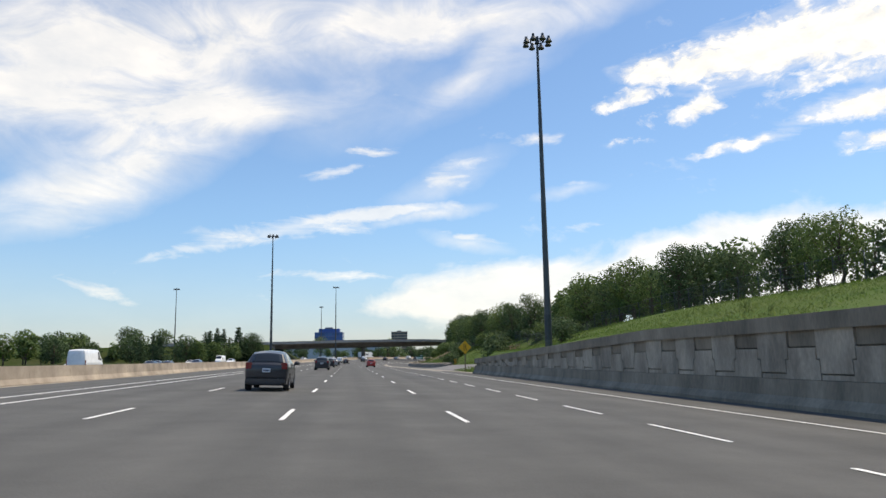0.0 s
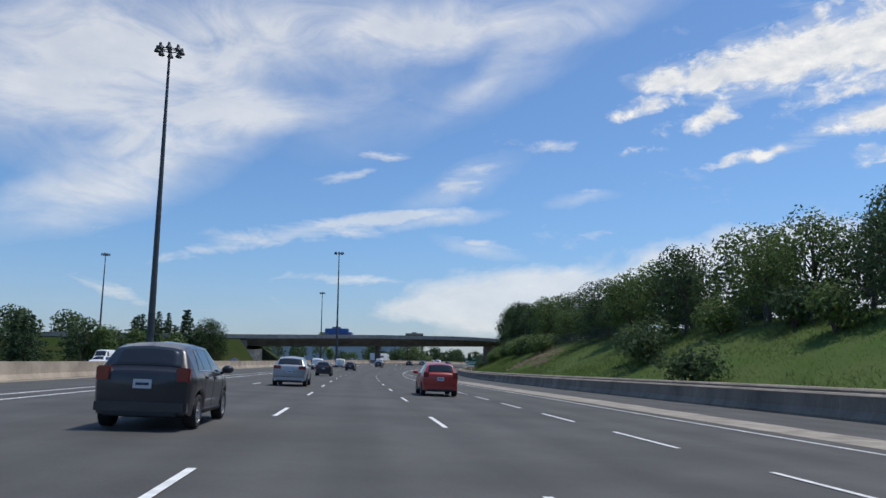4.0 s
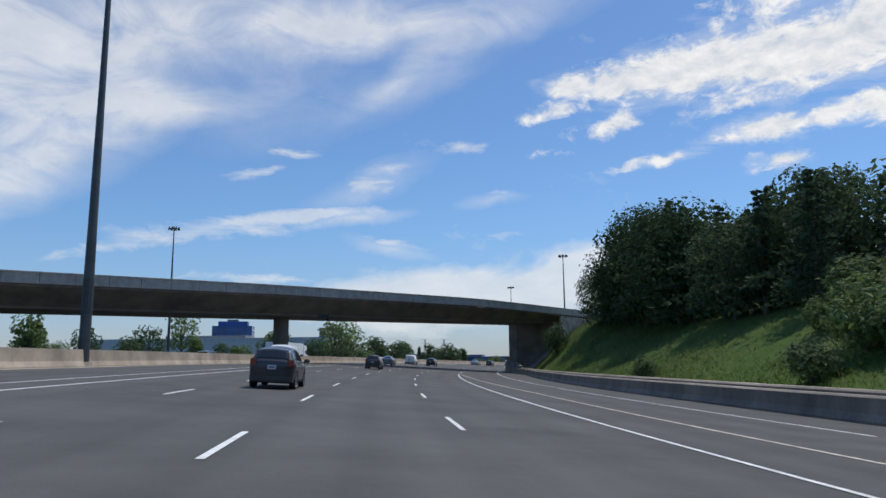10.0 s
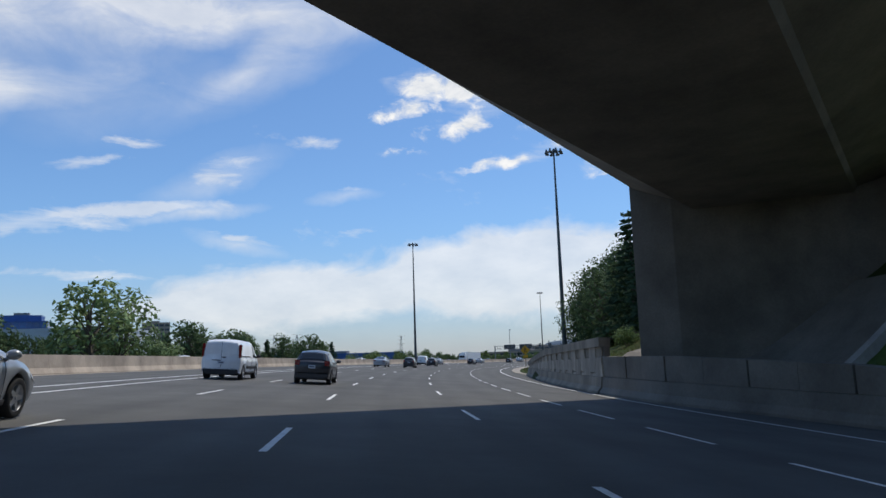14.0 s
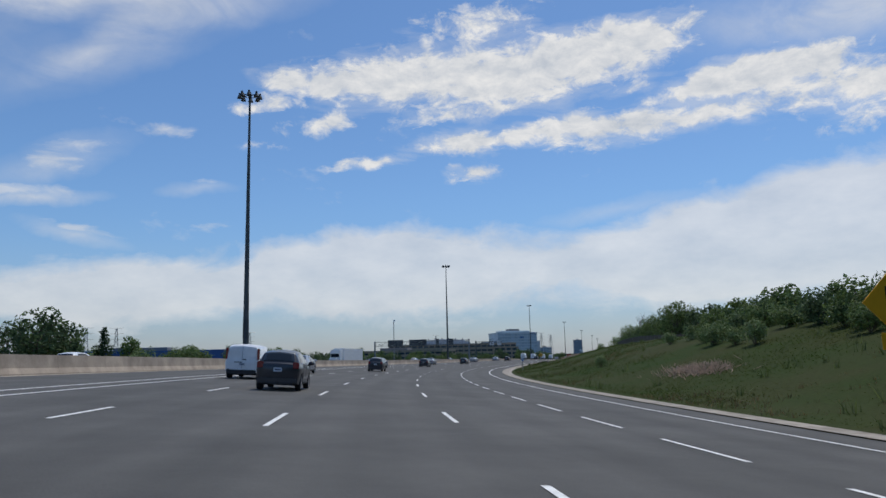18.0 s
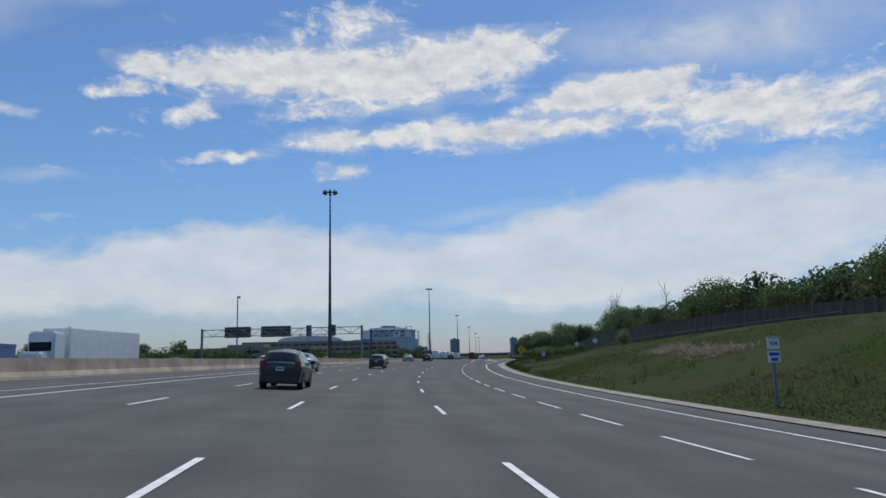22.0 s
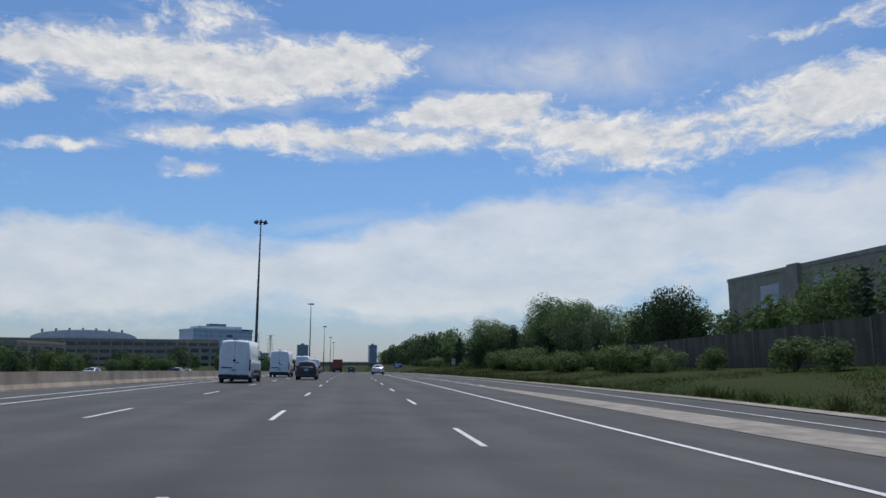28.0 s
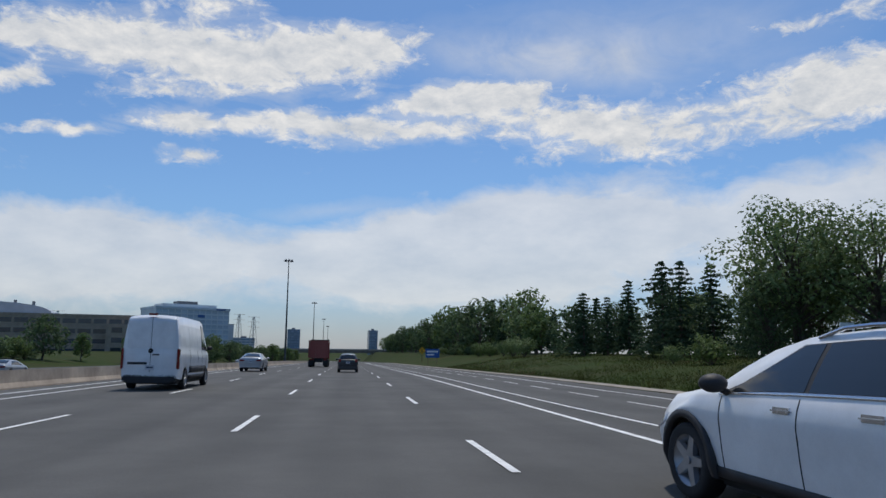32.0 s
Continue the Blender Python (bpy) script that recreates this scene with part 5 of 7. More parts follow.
for s in np.arange(640, 724, 4.0):
    p = S(s, nw_o(s) - 3.0, 0, True)
    part("post", boxbm(-0.08, 0.08, -0.1, 0.1, -0.4, 0.75, bevel=0.01), WOOD, rail, m=pose(p.x, p.y, p.z, 0, 0, turn(s)))
    if prev:
        bm = bmesh.new()
        for h in (0.5, 0.66):
            tube(bm, prev + Vector((0, 0, h)), p + Vector((0, 0, h)), 0.075, n=6)
        tube(bm, prev + Vector((0, 0, 0.58)), p + Vector((0, 0, 0.58)), 0.045, n=4)
        part("beam", bm, DARKSTEEL, rail)
    prev = p
for s_, o_ in ((700, 24.0), (683, 24.5)):
    mk = thing("marker_plate", "small white diamond marker plate on a thin post", "marker", "marker plates", place(s_, o_, 0, True))
    part("post", boxbm(-0.025, 0.025, 0.0, 0.05, -0.3, 1.5), STEEL, mk)
    part("plate", boxbm(-0.3, 0.3, -0.02, 0.01, -0.3, 0.3, bevel=0.01), WHITE, mk, m=pose(0, -0.01, 1.5, 0, 45, 0))

# bare stony soil beside the shoulder
sv, sf = [], []
for i, s in enumerate(np.arange(698, 752, 1.5)):
    k = math.sin(math.pi * (s - 698) / 54) ** 0.5 if 698 < s < 752 else 0.0
    o0 = float(table(s, EDGE_R)) + 1.9
    o1 = o0 + k * (5.6 + 1.5 * math.sin(s * 0.5) + 1.1 * math.sin(s * 1.3)) + 0.05
    for j in range(9):
        o = o0 + (o1 - o0) * j / 8
        sv.append(S(s, o, 0.08 + 0.12 * (0.5 + 0.5 * noise.noise((s * 0.6, o * 0.6, 2))) * math.sin(math.pi * j / 8) - (0.2 if j in (0, 8) else 0), True))
    if i:
        sf += [((i - 1) * 9 + j, (i - 1) * 9 + j + 1, i * 9 + j + 1, i * 9 + j) for j in range(8)]
tagged(new("soil_bank", mesh_of("soil_bank", sv, sf, SOIL, True)), "low bank of bare stony soil beside the road", "ground", kind="structure")

# concrete paving on the slope under the bridge
pv, pf = [], []
for i, s in enumerate(np.arange(394.3, 409.1, 2.0)):
    o0 = float(table(s, [(379, 15.2), (398, 11.9), (409, 11.4)])) + 0.4
    for j in range(10):
        pv.append(S(s, o0 + j * 0.85, -0.3 if j == 0 or s < 394 else 0.32, True))
    if i:
        pf += [((i - 1) * 10 + j, (i - 1) * 10 + j + 1, i * 10 + j + 1, i * 10 + j) for j in range(9)]
# dark concrete stands in for the bridge's shade on the paving
tagged(new("slope_paving", mesh_of("slope_paving", pv, pf, SHADE_CONC)), "grey concrete paving on the slope under the bridge", "paving", kind="structure")

ev, ef = [], []
for i, o in enumerate(np.linspace(12.6, 21.5, 12)):
    ev += [S(394.0, o, -0.2, True), S(394.0, o, 0.36, True), S(394.32, o, 0.40, True), S(394.32, o, -0.2, True)]
    if i:
        ef += [((i - 1) * 4 + j, (i - 1) * 4 + j + 1, i * 4 + j + 1, i * 4 + j) for j in range(3)]
tagged(new("trim_slope_edge", mesh_of("trim_slope_edge", ev, ef, PALE_CONC)), "pale concrete edge of the slope paving beside the bridge", "kerb", kind="structure")

# ---- trees and shrubs ----
def leaf_mesh(name, pts, size, mat, rng, droop=0.0, flat=0.0, out=None):
    """Many small bent leaf sprays at the given points, turned towards out where it is given."""
    n = len(pts)
    d = rng.normal(size=(n, 3))
    d[:, 2] *= 1 - flat
    d[:, 2] -= droop
    if out is not None:
        face = out / (np.linalg.norm(out, axis=1)[:, None] + 1e-9) + rng.normal(size=(n, 3)) * 0.38
        face /= np.linalg.norm(face, axis=1)[:, None]
        d -= face * np.sum(d * face, axis=1)[:, None]
    d /= np.linalg.norm(d, axis=1)[:, None]
    e = np.cross(d, rng.normal(size=(n, 3)) if out is None else face)
    e /= np.linalg.norm(e, axis=1)[:, None] + 1e-9
    k = np.cross(d, e)
    sz = (size * rng.uniform(0.6, 1.35, n))[:, None]
    a, b = pts - d * sz, pts + d * sz
    c1, c2 = pts + e * sz * 0.55 + k * sz * 0.25, pts - e * sz * 0.55 + k * sz * 0.25
    v = np.stack([a, c1, b, c2], 1).reshape(-1, 3)
    i = np.arange(n) * 4
    f = np.stack([np.stack([i, i + 1, i + 2], 1), np.stack([i, i + 2, i + 3], 1)], 1).reshape(-1, 3)
    me = bpy.data.meshes.new(name)
    me.from_pydata(v.tolist(), [], f.tolist())
    me.materials.append(mat)
    me.update()
    return me


def limb_path(bm, a, b, r0, r1, rng, n=3):
    p = Vector(a)
    for i in range(n):
        q = Vector(a).lerp(Vector(b), (i + 1) / n) + Vector(rng.normal(size=3) * 0.12 * (b - a).length / n) * (i < n - 1)
        tube(bm, p, q, r0 + (r1 - r0) * i / n, r0 + (r1 - r0) * (i + 1) / n, 5)
        p = q


def broadleaf(name, label, h, w, mat, seed, leaves=2600, size=0.32, base=0.22, lobes=13, gaps=0.0, category="tree"):
    rng = np.random.default_rng(seed)
    t = thing(name, label, category, "trees beside the highway")
    bm = bmesh.new()
    limb_path(bm, Vector((0, 0, -0.5)), Vector((0, 0, h * 0.62)), 0.028 * h, 0.012 * h, rng, 4)
    pts, outs = [], []
    for i in range(lobes):
        f = (i + 0.5) / lobes
        z = h * (base + (1 - base) * (0.12 + 0.78 * f))
        rr = w * 0.5 * math.sqrt(max(0.05, 1 - ((f - 0.42) / 0.62) ** 2)) * rng.uniform(0.45, 0.85)
        a = i * 2.4 + rng.uniform(0, 0.8)
        c = np.array([rr * math.cos(a), rr * math.sin(a), z])
        r = w * rng.uniform(0.17, 0.28)
        limb_path(bm, Vector((0, 0, max(h * 0.15, z * 0.55))), Vector(c), 0.011 * h, 0.004 * h, rng, 2)
        n = int(leaves / lobes)
        u = rng.normal(size=(n, 3))
        u /= np.linalg.norm(u, axis=1)[:, None]
        outs.append(u + np.array([0, 0, 0.25]))
        u = u * (rng.uniform(0.3, 1, n) ** 0.35)[:, None]
        u += rng.normal(size=(n, 3)) * 0.07
        pts.append(c + u * np.array([r, r, r * 0.8]))
    part("trunk", bm, BARK, t)
    part("crown", leaf_mesh("crown", np.concatenate(pts), size, mat, rng, out=np.concatenate(outs)), mat, t)
    return t


def conifer(name, label, h, w, seed, mat=NEEDLE, leaves=3000, size=0.28, ragged=0.25):
    rng = np.random.default_rng(seed)
    t = thing(name, label, "tree", "trees beside the highway")
    bm = bmesh.new()
    tube(bm, (0, 0, -0.5), (0, 0, h * 0.97), 0.022 * h, 0.02, 7)
    pts = []
    levels = int(h * 1.5)
    for i in range(levels):
        f = (i + 0.3) / levels
        z = h * (0.1 + 0.88 * f)
        reach = w * 0.5 * (1 - f) ** 0.8 + 0.25
        for j in range(6):
            a = i * 1.1 + j * math.pi / 3 + rng.uniform(-0.3, 0.3)
            L = reach * rng.uniform(1 - ragged * 1.6, 1 + ragged * 0.5)
            tip = np.array([L * math.cos(a), L * math.sin(a), z - 0.18 * L + rng.uniform(-0.1, 0.1)])
            if leaves > 1500 and j % 2:
                tube(bm, (0, 0, z), tip, 0.03, 0.01, 3)
            n = max(4, int(leaves / (levels * 6) * (L / (w * 0.3))))
            g = rng.uniform(0.15, 1, n)[:, None]
            base = np.array([0, 0, z]) * (1 - g) + tip * g
            spread = np.array([0.22, 0.22, 0.10]) * (0.5 + 0.5 * L)
            pts.append(base + rng.normal(size=(n, 3)) * spread * 0.6)
    part("trunk", bm, BARK, t)
    part("crown", leaf_mesh("crown", np.concatenate(pts), size, mat, rng, droop=0.25, flat=0.4), mat, t)
    return t


def shrub(name, label, h, w, mat, seed, leaves=900, size=0.2):
    rng = np.random.default_rng(seed)
    t = thing(name, label, "shrub", "shrubs on the verge")
    bm = bmesh.new()
    pts, outs = [], []
    for i in range(7):
        a = i * 2.4
        c = np.array([w * 0.28 * math.cos(a) * rng.uniform(0.3, 1), w * 0.28 * math.sin(a) * rng.uniform(0.3, 1), h * rng.uniform(0.22, 0.66)])
        tube(bm, (0, 0, -0.2), c, 0.05, 0.02, 5)
        n = leaves // 7
        u = rng.normal(size=(n, 3))
        u /= np.linalg.norm(u, axis=1)[:, None]
        u *= (rng.uniform(0.2, 1, n) ** 0.5)[:, None]
        pts.append(c + u * np.array([w * 0.27, w * 0.27, h * 0.36]))
        outs.append(u + np.array([0, 0, 0.25]))
    p = np.concatenate(pts)
    p[:, 2] = np.maximum(p[:, 2], 0.02)
    part("woody_base", bm, BARK, t)
    part("foliage", leaf_mesh("foliage", p, size, mat, rng, out=np.concatenate(outs)), mat, t)
    return t


def dead_tree(seed, h):
    rng = np.random.default_rng(seed)
    t = thing("dead_tree", "bare grey dead tree with thin upright branches", "tree", "trees beside the highway")
    bm = bmesh.new()
    limb_path(bm, Vector((0, 0, -0.3)), Vector((0.3, 0, h)), 0.16, 0.02, rng, 6)
    for i in range(12):
        z = h * (0.3 + 0.05 * i)
        a = rng.uniform(0, 6.28)
        L = h * rng.uniform(0.15, 0.3)
        limb_path(bm, Vector((0.3 * z / h, 0, z)), Vector((L * 0.5 * math.cos(a), L * 0.5 * math.sin(a), z + L)), 0.06, 0.012, rng, 3)
    part("bare_trunk", bm, DEADWOOD, t)
    return t


PROTO = {
    "locust": [broadleaf("locust_tree", "mid-green leafy roadside tree with an open ragged crown", 9.0, 7.4, LEAF, 11 + i, 3500, 0.185, 0.10, 17 + i) for i in range(3)],
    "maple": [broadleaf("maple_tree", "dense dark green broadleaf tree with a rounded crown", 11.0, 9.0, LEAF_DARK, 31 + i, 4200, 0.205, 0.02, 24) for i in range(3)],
    "willow": [broadleaf("willow_tree", "tall pale green spreading tree with feathery crown", 13.0, 10.5, LEAF_PALE, 41 + i, 5400, 0.18, 0.30, 26) for i in range(2)],
    "spruce": [conifer("spruce_tree", "dark green spruce with drooping tiers of branches", 13.0, 6.5, 51 + i, leaves=2000, size=0.32) for i in range(2)],
    "pine": [conifer("pine_tree", "dark ragged pine with uneven branches", 12.0, 9.8, 61 + i, leaves=2400, size=0.29, ragged=0.6) for i in range(3)],
    "shrub": [shrub("shrub", "low dense green shrub on the grass slope", 2.4, 3.6, LEAF, 71 + i, 950, 0.14) for i in range(3)],
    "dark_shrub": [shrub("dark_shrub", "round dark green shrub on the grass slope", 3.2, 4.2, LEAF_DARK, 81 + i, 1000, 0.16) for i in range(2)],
    "pale_shrub": [shrub("pale_shrub", "silvery pale green bush", 3.0, 3.6, LEAF_PALE, 91 + i, 950, 0.14) for i in range(2)],
    "big_maple": [broadleaf("maple_tree", "large dense dark green tree on the slope by the road", 11.0, 10.5, LEAF_DEEP, 231 + i, 9000, 0.19, 0.0, 40) for i in range(2)],
    "far_locust": [broadleaf("locust_tree", "mid-green leafy tree beyond the express lanes", 9.0, 7.0, LEAF, 111 + i, 850, 0.42, 0.12, 13) for i in range(2)],
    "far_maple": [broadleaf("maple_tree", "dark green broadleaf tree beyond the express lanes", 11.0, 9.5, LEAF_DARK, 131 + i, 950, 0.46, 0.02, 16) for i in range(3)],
    "far_willow": [broadleaf("willow_tree", "tall pale feathery tree beyond the express lanes", 13.0, 9.5, LEAF_PALE, 141 + i, 800, 0.44, 0.12, 16) for i in range(2)],
    "far_spruce": [conifer("spruce_tree", "dark pointed spruce beyond the express lanes", 13.0, 6.5, 151 + i, leaves=900, size=0.46) for i in range(2)],
    "far_pine": [conifer("pine_tree", "dark ragged pine beyond the express lanes", 12.0, 10.5, 161, leaves=1500, size=0.38, ragged=0.6)],
}
NOMINAL = {"big_maple": 11.0, "locust": 9.0, "maple": 11.0, "willow": 13.0, "spruce": 13.0, "pine": 12.0, "shrub": 2.4, "dark_shrub": 3.2, "pale_shrub": 3.0}
used = set()
trng = np.random.default_rng(7)


def plant(kind, s, o, h, spin=None, dz=0.0):
    """Plants a copy scaled to the height h at the place (s, o)."""
    f = h / NOMINAL[kind]
    if (abs(o) > 46.5 or s > 950 or (s < 380 and o > 38.5)) and "far_" + kind in PROTO:
        kind = "far_" + kind
    group = PROTO[kind]
    k = int(trng.integers(len(group)))
    ob = group[k]
    m = place(s, o, dz, True, trng.uniform(0, 360) if spin is None else spin)
    if (kind, k) in used:
        ob = copy_thing(ob, m)
    else:
        used.add((kind, k))
        ob.matrix_world = m
    ob.scale = (f * trng.uniform(0.85, 1.25), f * trng.uniform(0.85, 1.25), f)
    return ob


def row(kinds, s0, s1, step, o0, o1, h0, h1):
    s = s0
    while s < s1:
        plant(kinds[int(trng.integers(len(kinds)))], s + trng.uniform(-0.4, 0.4) * step, trng.uniform(o0, o1), trng.uniform(h0, h1))
        s += step


# right side, from the start on
row(["locust", "locust", "maple"], -10, 58, 5.0, 33, 38, 4.5, 7.6)
row(["locust", "locust", "maple"], 58, 92, 5.6, 34, 38, 4.0, 8.2)
row(["locust", "maple", "locust"], 93, 134, 5.2, 35, 40, 4.6, 10.4)
row(["dark_shrub", "shrub"], 96, 132, 5.0, 31, 35, 1.8, 3.0)
row(["locust", "pine", "maple"], 134, 152, 4.5, 33, 40, 6.5, 9.0)
plant("dark_shrub", 127.5, 25.4, 4.7)
plant("dark_shrub", 129.5, 26.6, 4.6)
plant("dark_shrub", 150, 20.5, 3.2)
row(["maple", "locust"], -10, 92, 14.0, 39, 46, 6.0, 8.0)
row(["maple", "locust"], 94, 150, 9.0, 46, 51, 8.0, 11.0)
row(["pale_shrub", "dark_shrub"], 66, 90, 7.0, 19, 24, 1.8, 2.6)
row(["dark_shrub", "shrub"], 140, 165, 8.0, 29, 32, 2.4, 4.0)
plant("dark_shrub", 168, 25, 4.0)
plant("dark_shrub", 172, 26.4, 4.4)
row(["locust", "maple", "locust"], 152, 262, 5.8, 32, 37, 4.6, 9.6)
row(["maple", "pine"], 150, 262, 11.0, 38, 48, 6.5, 8.8)
row(["dark_shrub", "shrub"], 158, 226, 5.0, 34, 38, 2.2, 3.4)
row(["shrub", "dark_shrub"], 226, 284, 3.8, 28, 32, 2.4, 3.8)
row(["shrub", "shrub", "dark_shrub"], 284, 312, 2.0, 30, 34, 2.8, 4.2)
row(["shrub"], 282, 308, 1.7, 24.5, 31, 2.4, 3.6)
row(["pine", "pine", "pine", "maple"], 314, 342, 3.6, 31, 36, 9.5, 12.0)
row(["pine", "pine", "pine", "big_maple"], 344, 375, 3.2, 29.5, 33, 12.5, 15.5)
row(["pine", "maple"], 262, 304, 5.0, 34, 42, 7.5, 9.0)
row(["pine", "maple"], 304, 372, 4.5, 34, 42, 10.0, 12.5)
plant("maple", 329, 31, 10.0)
plant("big_maple", 383, 28.4, 8.8, dz=-1.2).scale = (0.95, 0.95, 0.92)
plant("big_maple", 380, 33.0, 9.5)
plant("big_maple", 374.5, 30.0, 9.5)
plant("dark_shrub", 387, 20.0, 4.6).scale = (1.35, 1.35, 1.8)
plant("dark_shrub", 322, 20.5, 2.2)
plant("dark_shrub", 298, 21.5, 2.4)
# beyond the bridge
plant("spruce", 428.5, 19.0, 11.0)
row(["maple", "maple", "spruce"], 434, 462, 5.5, 21, 25, 8.0, 10.5)
row(["maple", "locust"], 432, 464, 8.0, 28, 36, 5.5, 7.5)
for s_, o_, h_ in ((488, 25.5, 9.5), (483, 24, 10.0), (478, 27, 11.0), (472, 27, 12.5), (466, 29, 13.0), (481, 30, 10.5)):
    plant("big_maple", s_, o_, h_)
row(["shrub"], 412, 430, 3.0, 16, 24, 1.4, 2.2)
row(["shrub", "shrub", "pale_shrub"], 490, 548, 2.6, 25, 33, 1.4, 2.2)
row(["shrub", "dark_shrub"], 490, 550, 3.2, 30, 37, 2.0, 3.0)
row(["locust", "shrub"], 585, 650, 6.0, 49, 53, 3.0, 5.0)
plant("pale_shrub", 547, 19.5, 1.3)
row(["locust", "maple"], 570, 632, 4.2, 49, 56, 4.8, 7.4)
row(["locust", "maple"], 632, 700, 4.5, 48, 56, 6.0, 8.5)
row(["locust", "maple", "locust"], 640, 740, 5.0, 43, 50, 6.0, 9.5)
row(["locust", "maple", "locust"], 700, 790, 4.5, 40, 48, 7.0, 10.5)
row(["locust", "maple", "pale_shrub"], 790, 850, 5.0, 41, 50, 5.0, 8.5)
row(["maple", "locust"], 700, 880, 11.0, 53, 60, 7.0, 10.0)
row(["locust", "maple", "pine"], 742, 806, 5.0, 42, 47, 8.0, 10.2)
plant("willow", 741, 38, 9.5)
plant("pale_shrub", 690, 30, 2.6)
for k, (s_, o_, h_) in enumerate(((764, 41, 14.0), (768, 42, 14.8), (772, 42, 13.6), (777, 42, 14.0), (716, 43, 11.5))):
    dt = dead_tree(100 + k, h_)
    dt.matrix_world = place(s_, o_, 0, True, 40 * k)
row(["shrub"], 806, 876, 2.6, 25, 29, 2.0, 3.0)
row(["shrub", "pale_shrub"], 756, 830, 8.0, 27, 32, 1.5, 2.6)
for s_, o_, h_ in ((852, 41, 9.4), (857, 37, 10.8), (862, 40, 10.6), (867, 36, 11.2), (873, 40, 10.4), (848, 44, 8.8)):
    plant("willow", s_, o_, h_)
row(["maple", "locust"], 846, 882, 5.0, 33, 38, 5.5, 8.0)
plant("big_maple", 826, 40, 9.8)
plant("big_maple", 834, 41, 9.0)
for kind_, s_, o_, h_ in (("willow", 893.3, 28.5, 10.4), ("willow", 890, 31.5, 9.0), ("willow", 896, 31, 8.6), ("maple", 894, 26.8, 5.6), ("pine", 883, 32, 8.6), ("pine", 887.5, 33.5, 8.8), ("pine", 879, 34.5, 9.0), ("willow", 874, 36.5, 9.8), ("willow", 866, 35, 12.4), ("willow", 861, 38, 11.0), ("maple", 889, 36, 6.4), ("maple", 899, 34, 6.0),
                          ("pine", 919, 31, 9.8), ("pine", 914, 30.5, 9.2), ("pine", 910, 31.5, 8.4), ("pine", 923, 33, 9.0), ("pine", 905, 33, 8.0), ("spruce", 931, 32.3, 9.0), ("pine", 939, 29.5, 8.2), ("pine", 943, 30.5, 8.0), ("pine", 936, 31.5, 7.4), ("willow", 986, 34, 12.6), ("willow", 992, 35, 11.0), ("spruce", 1020, 34, 13.0),
                          ("pale_shrub", 956, 26, 3.0), ("pale_shrub", 961, 25.5, 3.4), ("pale_shrub", 966, 26.5, 3.2), ("pale_shrub", 971, 26, 2.8), ("shrub", 980, 25.5, 2.6), ("shrub", 989, 25, 2.6), ("shrub", 899, 25.5, 2.2), ("pale_shrub", 904, 25, 1.6)):
    plant(kind_, s_, o_, h_)
row(["locust", "maple", "spruce"], 946, 1010, 5.0, 31, 37, 6.5, 9.0)
row(["maple", "locust"], 884, 960, 7.0, 38, 46, 6.5, 8.5)
row(["shrub", "shrub", "shrub", "dark_shrub"], 846, 874, 1.5, 24.5, 30, 2.6, 3.8)
row(["shrub", "dark_shrub"], 990, 1060, 5.0, 25, 29, 1.8, 3.0)
row(["spruce", "maple", "locust", "willow"], 1010, 1420, 9.0, 26, 38, 8.0, 13.0)
# left side
row(["maple", "locust", "maple"], 90, 296, 5.5, -100, -74, 7.0, 10.0)
row(["maple", "pine"], 240, 288, 6.0, -74, -62, 8.0, 11.0)
plant("spruce", 297, -56.4, 14.4).scale = (1.35, 1.35, 1.12)
plant("big_maple", 302, -52.2, 11.0).scale = (0.95, 0.95, 1.08)
plant("pine", 306, -57, 9.0)
plant("spruce", 307, -69.5, 9.6)
plant("spruce", 307.4, -66.8, 9.8)
for s_, o_, h_ in ((291, -63, 11.6), (287, -60, 11.0), (294, -67, 12.0), (299, -71, 9.5), (283, -63, 11.5), (302, -62, 8.5)):
    plant("pine", s_, o_, h_)
plant("locust", 285, -54.2, 7.6)
plant("locust", 288.5, -54.8, 6.6)
plant("locust", 274, -57, 8.0)
plant("locust", 262, -59, 8.0)
row(["maple", "locust"], 40, 200, 8.0, -150, -110, 9.0, 13.0)
row(["locust", "maple", "pale_shrub"], 350, 450, 8.0, -100, -75, 5.0, 9.0)
plant("willow", 455, -91, 15.4)
plant("willow", 473, -51, 14.4).scale = (1.35, 1.35, 1.08)
plant("willow", 481, -50.8, 13.6).scale = (1.2, 1.2, 1.02)
plant("maple", 479, -74, 10.6)
plant("maple", 485, -80, 10.2)
plant("maple", 518, -59.3, 10.6)
plant("maple", 523, -62, 10.0)
plant("maple", 528, -56.5, 8.4)
plant("pale_shrub", 500, -54.6, 6.4)
plant("maple", 480, -125, 13.0)
plant("maple", 500, -75, 8.5)
row(["maple", "maple", "spruce"], 480, 545, 7.0, -76, -60, 5.5, 8.5)
row(["maple", "maple", "spruce"], 545, 610, 6.0, -78, -62, 7.5, 10.5)
row(["maple", "locust"], 840, 1000, 8.0, -64, -56, 2.8, 5.2)
row(["maple", "pale_shrub", "locust"], 465, 620, 8.0, -110, -78, 5.0, 8.5)
plant("spruce", 615, -72, 8.6)
plant("spruce", 588, -80, 9.0)
row(["pale_shrub", "shrub", "maple"], 560, 700, 7.0, -80, -62, 3.0, 6.0)
row(["maple", "locust", "spruce"], 700, 1000, 8.0, -95, -66, 3.5, 6.2)
row(["shrub", "dark_shrub"], 690, 1000, 6.0, -66, -58, 2.5, 4.5)
row(["maple", "locust"], 1000, 1400, 8.0, -60, -34, 6.0, 9.5)
row(["maple", "locust", "spruce"], 300, 1000, 40.0, -320, -180, 9.0, 14.0)


